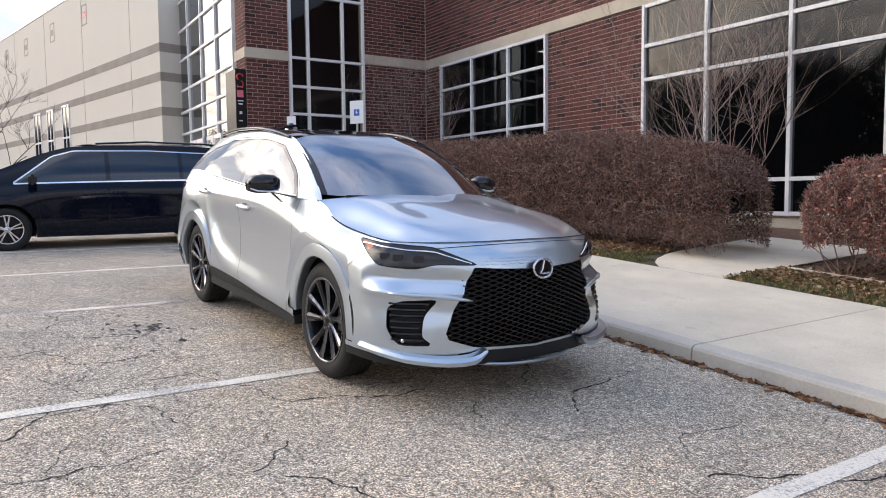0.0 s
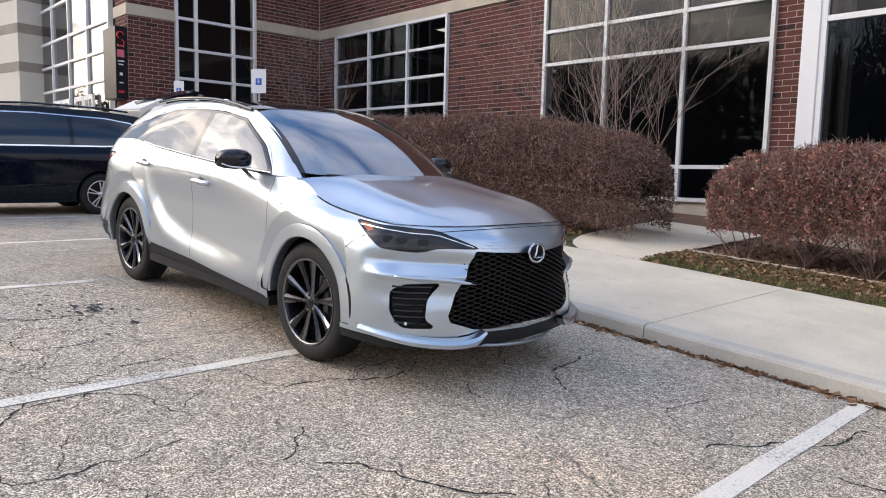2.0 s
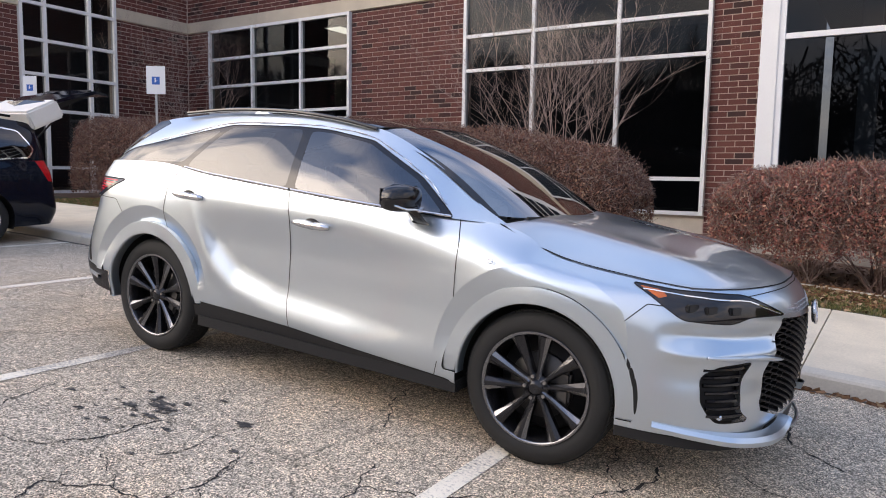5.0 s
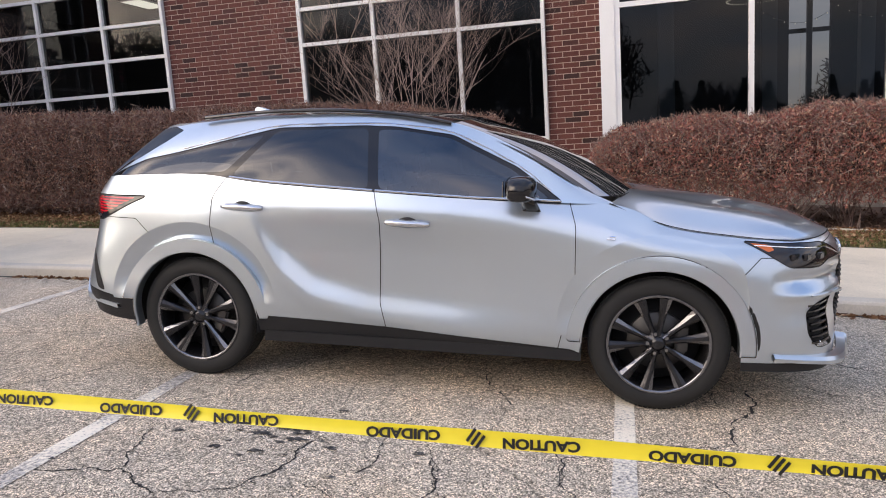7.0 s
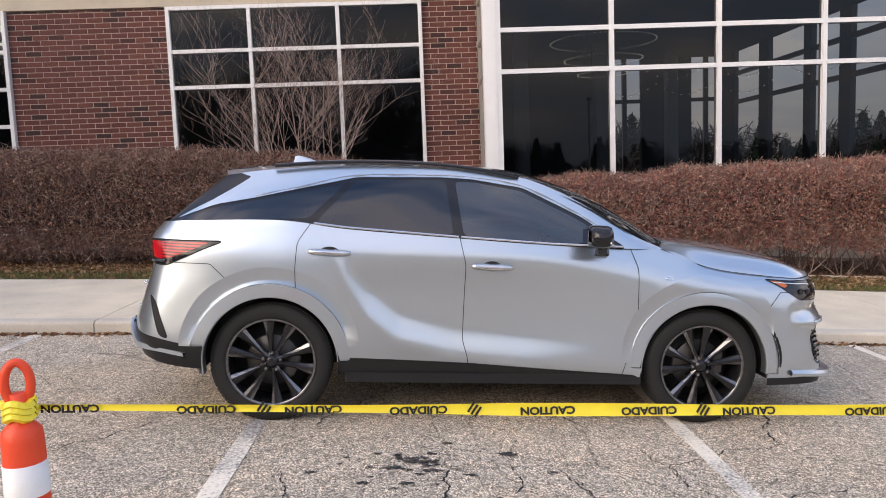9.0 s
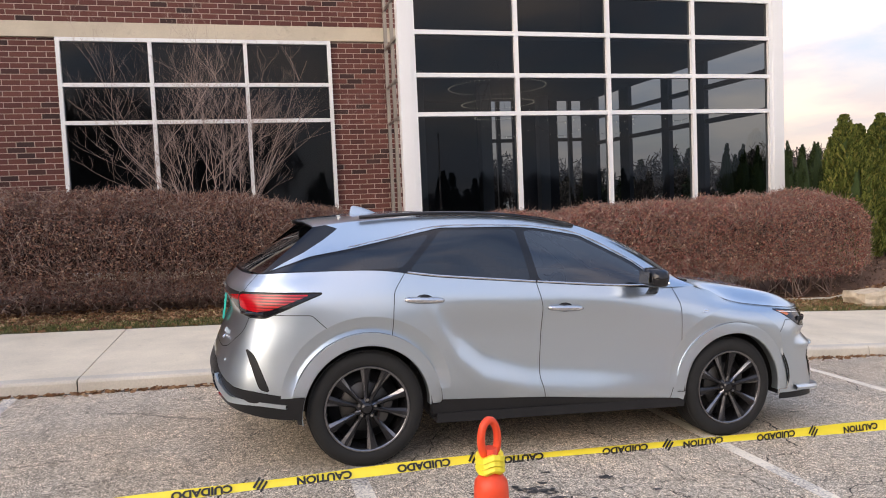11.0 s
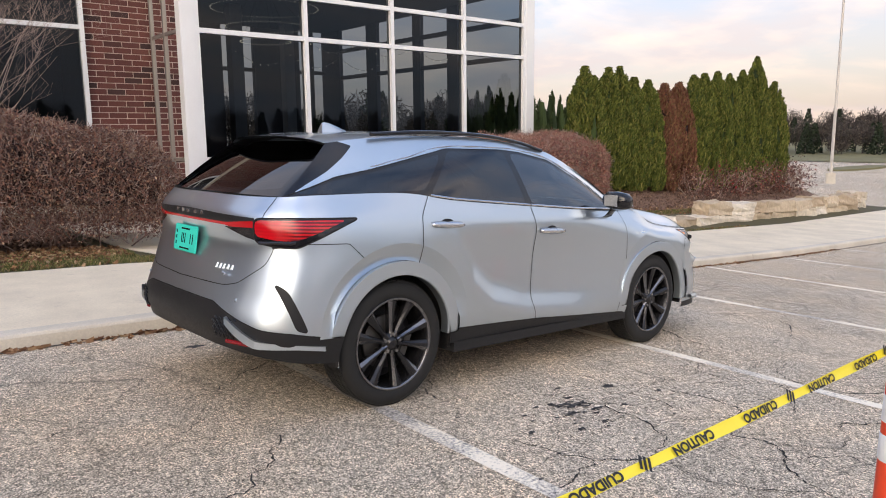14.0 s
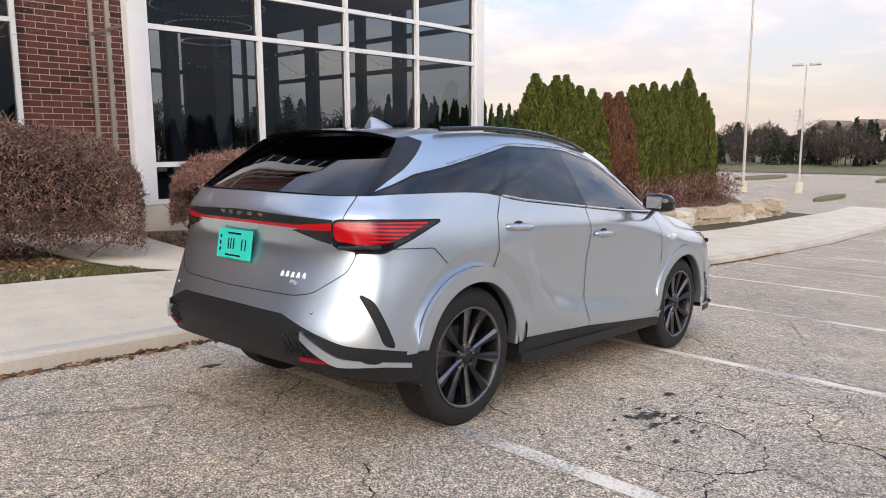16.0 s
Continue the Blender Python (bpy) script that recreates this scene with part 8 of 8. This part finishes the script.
_, vrest = vbody.cut(van_arch)
s1, s2 = [], []
vfd, vrest = vrest.cut(poly_dist(((1.10, 1.3), (1.12, .8), (1.05, .30), (.08, .30), (.08, 1.3)), XZ, wide), s1)
vrd, vrest = vrest.cut(poly_dist(((.06, 1.3), (.06, .30), (-1.05, .30), (-1.12, .8), (-1.12, 1.3)), XZ, wide), s2)
vlamp, vrest = vrest.cut(poly_dist(((-2.25, 1.16), (-2.7, 1.2), (-2.7, .84), (-2.42, .86)), XZ, lambda v: v[:, 0] < -2.0))
vhead, vrest = vrest.cut(poly_dist(((1.85, .98), (2.6, .93), (2.6, .80), (2.1, .82)), XZ, lambda v: (v[:, 0] > 1.8) & (v[:, 1] > .4)))
VT = ((2.30, 1.0, .80), (1.55, 1.30, .72), (.85, 1.60, .66), (.3, 1.695, .64), (-.6, 1.725, .65), (-1.6, 1.715, .65), (-2.25, 1.67, .62), (-2.42, 1.60, .60))
VB = ((2.30, .98, .76), (1.60, 1.02, .88), (.9, 1.05, .93), (.3, 1.07, .937), (-.6, 1.09, .94), (-1.6, 1.11, .935), (-2.25, 1.14, .89), (-2.45, 1.15, .80))
vb, vt = spline(VB, 91), spline(VT, 91)
rows = []
for k in range(91):
    b, t = np.array((vb[k, 0], vb[k, 2], vb[k, 1])), np.array((vt[k, 0], vt[k, 2], vt[k, 1]))
    w = np.linspace(0, 1, 22)[:, None]
    r = b * (1 - w) + t * w
    r[:, 1] += .045 * np.sin(np.pi * w[:, 0]) * np.clip((t[2] - b[2]) / .5, 0, 1)
    rows.append(r)
vupper = patch_skin(np.array(rows), (0, 1, .3))
vd = []
vglass, vframe = vupper.cut(poly_dist(rounded(((1.45, 1.06), (.88, 1.50), (.55, 1.60), (-.6, 1.63), (-1.7, 1.60), (-2.12, 1.54), (-2.28, 1.30), (-2.2, 1.18), (-1.6, 1.14), (-.6, 1.12), (.9, 1.08)), 5), XZ), vd)
VAN_PART = {}
for side in (-1, 1):
    for nm, sk, mat, lab, seam in (("side_panel", vrest, NAVY, "", None), ("front_door", vfd, NAVY, "", s1), ("sliding_door", vrd, NAVY, "", s2), ("tail_lamp", vlamp, RED_LENS, "red tail lamp", None), ("headlight", vhead, SMOKE_LENS, "", None), ("roof_frame", vframe, NAVY, "", None)):
        if len(sk.f):
            VAN_PART[nm, side] = skin_mesh(nm, sk, mat, side, van, lab)
            if seam:
                seam_mesh("panel_gap", seam, side, VAN_PART[nm, side], .006)
    rest = vglass
    for nm, x0, x1 in (("front_door", 1.6, .10), ("sliding_door", .03, -1.08), ("side_panel", -1.15, -2.5)):
        got, rest = rest.cut(lambda v, a=x0, b=x1: np.maximum(v[:, 0] - a, b - v[:, 0]))
        skin_mesh("window", got, CAR_GLASS, side, VAN_PART[nm, side], "tinted window").visible_shadow = False
    skin_mesh("pillar_trim", rest, GLOSS_BLACK, side, van)
    seam_mesh("window_chrome", vd, side, VAN_PART["roof_frame", side], .022, .004, CHROME)
    for x, owner in ((.22, "front_door"), (-.10, "sliding_door")):
        part("door_handle", box(x - .11, x + .11, *sorted((.985 * side, 1.02 * side)), .915, .945, .008), NAVY, VAN_PART[owner, side])
    for x0, x1, owner in ((1.02, .10, "front_door"), (.04, -1.0, "sliding_door")):      # sculpted fold low on the doors
        bm = bmesh.new()
        tube(bm, [(x0, .985 * side, .43 + .03 * (1 - x0)), ((x0 + x1) / 2, .992 * side, .45 + .03 * (1 - (x0 + x1) / 2)), (x1, .985 * side, .45 + .03 * (1 - x1))], [.008, .020, .016], 6)
        part("door_fold", bm, NAVY, VAN_PART[owner, side], smooth=True)
    bm = bmesh.new()
    bmesh.ops.create_cube(bm, size=1, matrix=Matrix.Translation((1.18, 1.06 * side, 1.13)) @ Matrix.Diagonal((.12, .24, .17, 1)))
    bmesh.ops.bevel(bm, geom=bm.edges[:], offset=.04, segments=2, affect="EDGES")
    part("door_mirror", bm, GLOSS_BLACK, van)
# roof, windscreen and hood
vr = []
for f in np.linspace(0, 1, 14):
    x = np.linspace(.45 - .28 * f * f, -2.42, 30)
    vr.append(np.stack([x, f * np.interp(x, (-2.42, -1.6, -.6, .3, .5), (.60, .65, .65, .64, .62)), np.interp(x, (-2.42, -2.25, -1.6, -.6, .3, .5), (1.635, 1.70, 1.765, 1.775, 1.745, 1.70)) - .045 * f ** 2.5], 1))
vroof = patch_skin(np.array(vr), (0, 0, 1))
vws = patch_skin(screen_grid(((1.62, 0, 1.07), (1.55, .4, 1.07), (1.42, .72, 1.06), (1.33, .80, 1.10)), ((.46, 0, 1.70), (.44, .3, 1.69), (.36, .5, 1.68), (.22, .63, 1.67)), .05), (1, 0, 1))
vhood = patch_skin(screen_grid(((2.44, 0, .99), (2.38, .4, .99), (2.25, .70, .985), (2.12, .80, .985)), ((1.60, 0, 1.09), (1.55, .4, 1.085), (1.45, .72, 1.07), (1.36, .86, 1.04)), .03), (0, 0, 1))
for side in (-1, 1):
    skin_mesh("roof", vroof, NAVY, side, van)
    skin_mesh("windscreen", vws, SCREEN_GLASS, side, van).visible_shadow = False
    skin_mesh("hood", vhood, NAVY, side, van)
    bm = bmesh.new()
    tube(bm, [(.2, .60 * side, 1.735), (-.6, .62 * side, 1.785), (-1.6, .62 * side, 1.775), (-2.1, .60 * side, 1.74)], .018, 6)
    part("roof_rail", bm, GLOSS_BLACK, van)
# raised hatch
hatch = empty("hatch")
hatch.parent = van
hatch["label"] = "raised rear hatch with pale lining"
hm = Matrix.Translation((-2.36, 0, 1.74)) @ Matrix.Rotation(radians(27), 4, "Y")
bm = bmesh.new()
for k, (x, w, z) in enumerate(((0, .60, .0), (-.35, .66, .05), (-.70, .70, .01), (-1.05, .68, -.06), (-1.25, .62, -.18))):
    ring = [bm.verts.new(hm @ Vector(c)) for c in ((x, -w, z), (x, w, z), (x, w, z + .05), (x, 0, z + .08), (x, -w, z + .05))]
    if k:
        for j in range(5):
            bm.faces.new((prev[j], prev[(j + 1) % 5], ring[(j + 1) % 5], ring[j]))
    else:
        bm.faces.new(ring)
    prev = ring
bm.faces.new(prev[::-1])
bmesh.ops.recalc_face_normals(bm, faces=bm.faces)
part("panel", bm, NAVY, hatch)
bm = bmesh.new()
add_box(bm, -.44, .06, -.70, .70, -.17, .105, hm)
bmesh.ops.bevel(bm, geom=bm.edges[:], offset=.03, segments=2, affect="EDGES")
part("hinge_lining", bm, CREAM_TRIM, hatch, "pale lining at the hinge")
bm = bmesh.new()
add_box(bm, -1.05, -.36, -.60, .60, -.06, .01, hm)
part("lining", bm, TRIM_BLACK, hatch, "dark inner lining")
for s in (-1, 1):
    bm = bmesh.new()
    tube(bm, [(-2.42, .62 * s, 1.42), (-2.75, .60 * s, 1.76)], .012, 6)
    part("gas_strut", bm, TRIM_BLACK, hatch)
bm = bmesh.new()
add_box(bm, -2.40, 2.3, -.60, .60, .25, .55)
add_box(bm, -1.1, 1.1, -.9, .9, .25, .5)
add_box(bm, .9, 1.7, -.8, .8, .8, 1.02)
add_box(bm, -2.3, -1.9, -.7, .7, .55, 1.3)
part("floor_pan", bm, TRIM_BLACK, van)
for x, y in ((.35, .42), (.35, -.42), (-.7, .42), (-.7, -.42)):
    bm = bmesh.new()
    bmesh.ops.create_cube(bm, size=1, matrix=Matrix.Translation((x - .15, y, 1.0)) @ Matrix.Rotation(radians(-12), 4, "Y") @ Matrix.Diagonal((.15, .45, .8, 1)))
    bmesh.ops.bevel(bm, geom=bm.edges[:], offset=.06, segments=2, affect="EDGES")
    part("seat", bm, CABIN, van)


def van_wheel(hx, side):
    w = empty("wheel")
    w.parent = van
    bm = bmesh.new()
    R = VAN_R
    lathe(bm, ((.225, .09), (.27, .11), (.325, .105), (R, .08), (R, -.08), (.328, -.108), (.28, -.115), (.235, -.105), (.222, -.09)), 40)
    part("tyre", bm, RUBBER, w)
    bm = bmesh.new()
    lathe(bm, ((.232, -.100), (.222, -.108), (.212, -.09), (.205, .05), (.225, .09)), 40)
    for k in range(10):
        m = Matrix.Rotation(radians(72 * (k // 2) + (9 if k % 2 else -9)), 4, "Y")
        add_box(bm, -.011, .011, -.098, -.06, .03, .218, m)
    lathe(bm, ((.0005, -.102), (.045, -.10), (.055, -.07)), 20)
    part("rim", bm, ALLOY, w, "bright alloy rim")
    bm = bmesh.new()
    lathe(bm, ((.0005, -.02), (.20, -.02)), 24)
    part("brake_disc", bm, TRIM_BLACK, w)
    w.matrix_basis = pose(hx, .86 * side, VAN_HUB, 0, 0, 180 if side > 0 else 0)
    bm = bmesh.new()
    k = 24
    for i in range(k):
        a, b = radians(-20 + 220 * i / k), radians(-20 + 220 * (i + 1) / k)
        q = [bm.verts.new((hx + .405 * math.cos(t), y * side, VAN_HUB + .405 * math.sin(t))) for t, y in ((a, .98), (b, .98), (b, .6), (a, .6))]
        bm.faces.new(q)
    add_box(bm, hx - .4, hx + .4, *sorted((.58 * side, .60 * side)), .2, .75)
    part("wheel_well", bm, TRIM_BLACK, van)


for hx in VAN_WHEELS:
    for side in (-1, 1):
        van_wheel(hx, side)

# ---- what shows through the tall glass ----
COLUMN = plain("grey_painted_steel", (0.30, 0.31, 0.33), 0.5)
lobby = empty("lobby_interior")
tagged(lobby, "dark lobby with grey columns behind tall glass", "interior")
for x, y in ((2.2, 12.5), (4.7, 14.5), (7.5, 16.8)):
    part("column", box(x - .17, x + .17, y - .17, y + .17, .7, 5.3, .01), COLUMN, lobby)
part("beam", box(9.62, 9.72, 8.66, 17.04, 4.56, 4.68), BRONZE, lobby)
part("beam", box(9.62, 9.72, 8.66, 17.04, 3.68, 3.80), BRONZE, lobby)
for x in (6.4, 9.1):
    part("mullion", box(x - .07, x + .07, 18.02, 18.14, .9, 5.45), BRONZE, lobby)
for a, b in ((5.86, 6.32), (6.48, 6.94), (8.61, 9.02), (9.18, 9.59)):
    part("transom", box(a, b, 18.03, 18.13, 3.9, 4.02), BRONZE, lobby)
BULB = Nodes("warm_bulb").done((1, .9, .75), .3, 0, None, Emission_Color=(1, .85, .6, 1), Emission_Strength=1.6)
BULB_WIRE = plain("thin_wire", (0.06, .06, .06), .5)
for cx, cz, rx in ((3.88, 4.65, 1.18), (3.88, 4.25, .88), (3.86, 3.93, .56)):
    ring = empty("ring_chandelier")
    tagged(ring, "hanging ring of tiny bulbs on thin wires", "chandelier")
    bm = bmesh.new()
    for k in range(64):
        a = 2 * math.pi * k / 64
        bmesh.ops.create_icosphere(bm, subdivisions=1, radius=.010, matrix=Matrix.Translation((cx + rx * math.cos(a), 11 + rx * math.sin(a), cz + .0 * math.sin(a))))
    tagged(part("bulbs", bm, BULB, ring), kind="stuff")
    bm = bmesh.new()
    tube(bm, [(cx + rx * math.cos(a), 11 + rx * math.sin(a), cz - .014) for a in np.linspace(0, 2 * math.pi, 49)], .003, 4, cap=False)
    for k in range(4):
        a = math.pi / 4 + math.pi / 2 * k
        tube(bm, [(cx + rx * math.cos(a), 11 + rx * math.sin(a), cz), (cx, 11, 5.3)], .003, 3)
    part("wire_hoop", bm, BULB_WIRE, ring)
# string lights over the terrace side of the lobby
strings = empty("string_lights")
tagged(strings, "string of tiny bulbs under the lobby ceiling", "string lights")
bm, bw = bmesh.new(), bmesh.new()
for y in (10.5, 14.0):
    pts = [(4.5 + 4.8 * f, y, 4.05 - .32 * math.sin(math.pi * ((f * 3) % 1))) for f in np.linspace(0, 1, 43)]
    tube(bw, pts, .004, 3)
    for p in pts[::2]:
        bmesh.ops.create_icosphere(bm, subdivisions=1, radius=.014, matrix=Matrix.Translation((p[0], p[1], p[2] - .02)))
tagged(part("bulbs", bm, BULB, strings), kind="stuff")
part("wire", bw, BULB_WIRE, strings)
# office strip lights behind the corner window
TUBE = Nodes("fluorescent_tube").done((1, 1, .95), .3, 0, None, Emission_Color=(1, .93, .72, 1), Emission_Strength=2.5)
for k, (x, y) in enumerate(((-10.9, 12.2), (-10.0, 12.2), (-10.9, 14.2), (-10.0, 14.2))):
    ob = empty("ceiling_light", Matrix.Translation((x, y, 5.56)))
    tagged(ob, "lit fluorescent ceiling panel in the office", "ceiling light")
    part("frame", box(-.3, .3, -.6, .6, .0, .04), WHITE_METAL, ob)
    part("diffuser", box(-.27, .27, -.57, .57, -.006, .0), TUBE, ob)
# warehouse windows and marks
for u, w in ((-18.15, 1.3), (-15.6, 1.1), (-12.85, 1.1)):
    wh("window", u, u + w, -.03, .2, 3.8, 6.3, SMOKE_LENS, "tall dark window")
    for z in (3.8, 4.6, 6.3):
        wh("window_frame", u - .05, u + w + .05, -.06, .2, z - .05, z + .05, WHITE_METAL)
    for q in (0, w / 2, w):
        wh("window_frame", u + q - .04, u + q + .04, -.055, .2, 3.8, 6.3, WHITE_METAL)
MARK_TAN = plain("tan_wall_mark", (0.42, 0.33, 0.27), .8)
for u in (-23.95, -19.55, -14.4, -9.2):
    for z in (9.95, 10.9):
        wh("wall_mark", u, u + .75, -.012, .1, z, z + .06, MARK_TAN)
    for q in (0, .69):
        wh("wall_mark", u + q, u + q + .06, -.012, .1, 9.95, 10.96, MARK_TAN)
    wh("wall_mark", u + .2, u + .55, -.012, .1, 10.3, 10.6, SIGN_RED if u > -10 else MARK_TAN)
for k in range(9):
    wh("panel_joint", -3.1 - 6.2 * k, -3.07 - 6.2 * k, -.006, .1, 0, 11.7, WAREHOUSE_DARK)
# doors under the entrance glazing
for x in (-23.9, -22.9, -21.4, -20.4):
    d = empty("entrance_door")
    d.parent = building
    bm = bmesh.new()
    for a, b, z0, z1 in ((x - .46, x - .34, .9, 3.55), (x + .34, x + .46, .9, 3.55), (x - .34, x + .34, 3.4, 3.55), (x - .34, x + .34, .9, 1.2)):
        add_box(bm, a, b, 4.44, 4.52, z0, z1)
    part("door_frame", bm, WHITE_METAL, d)
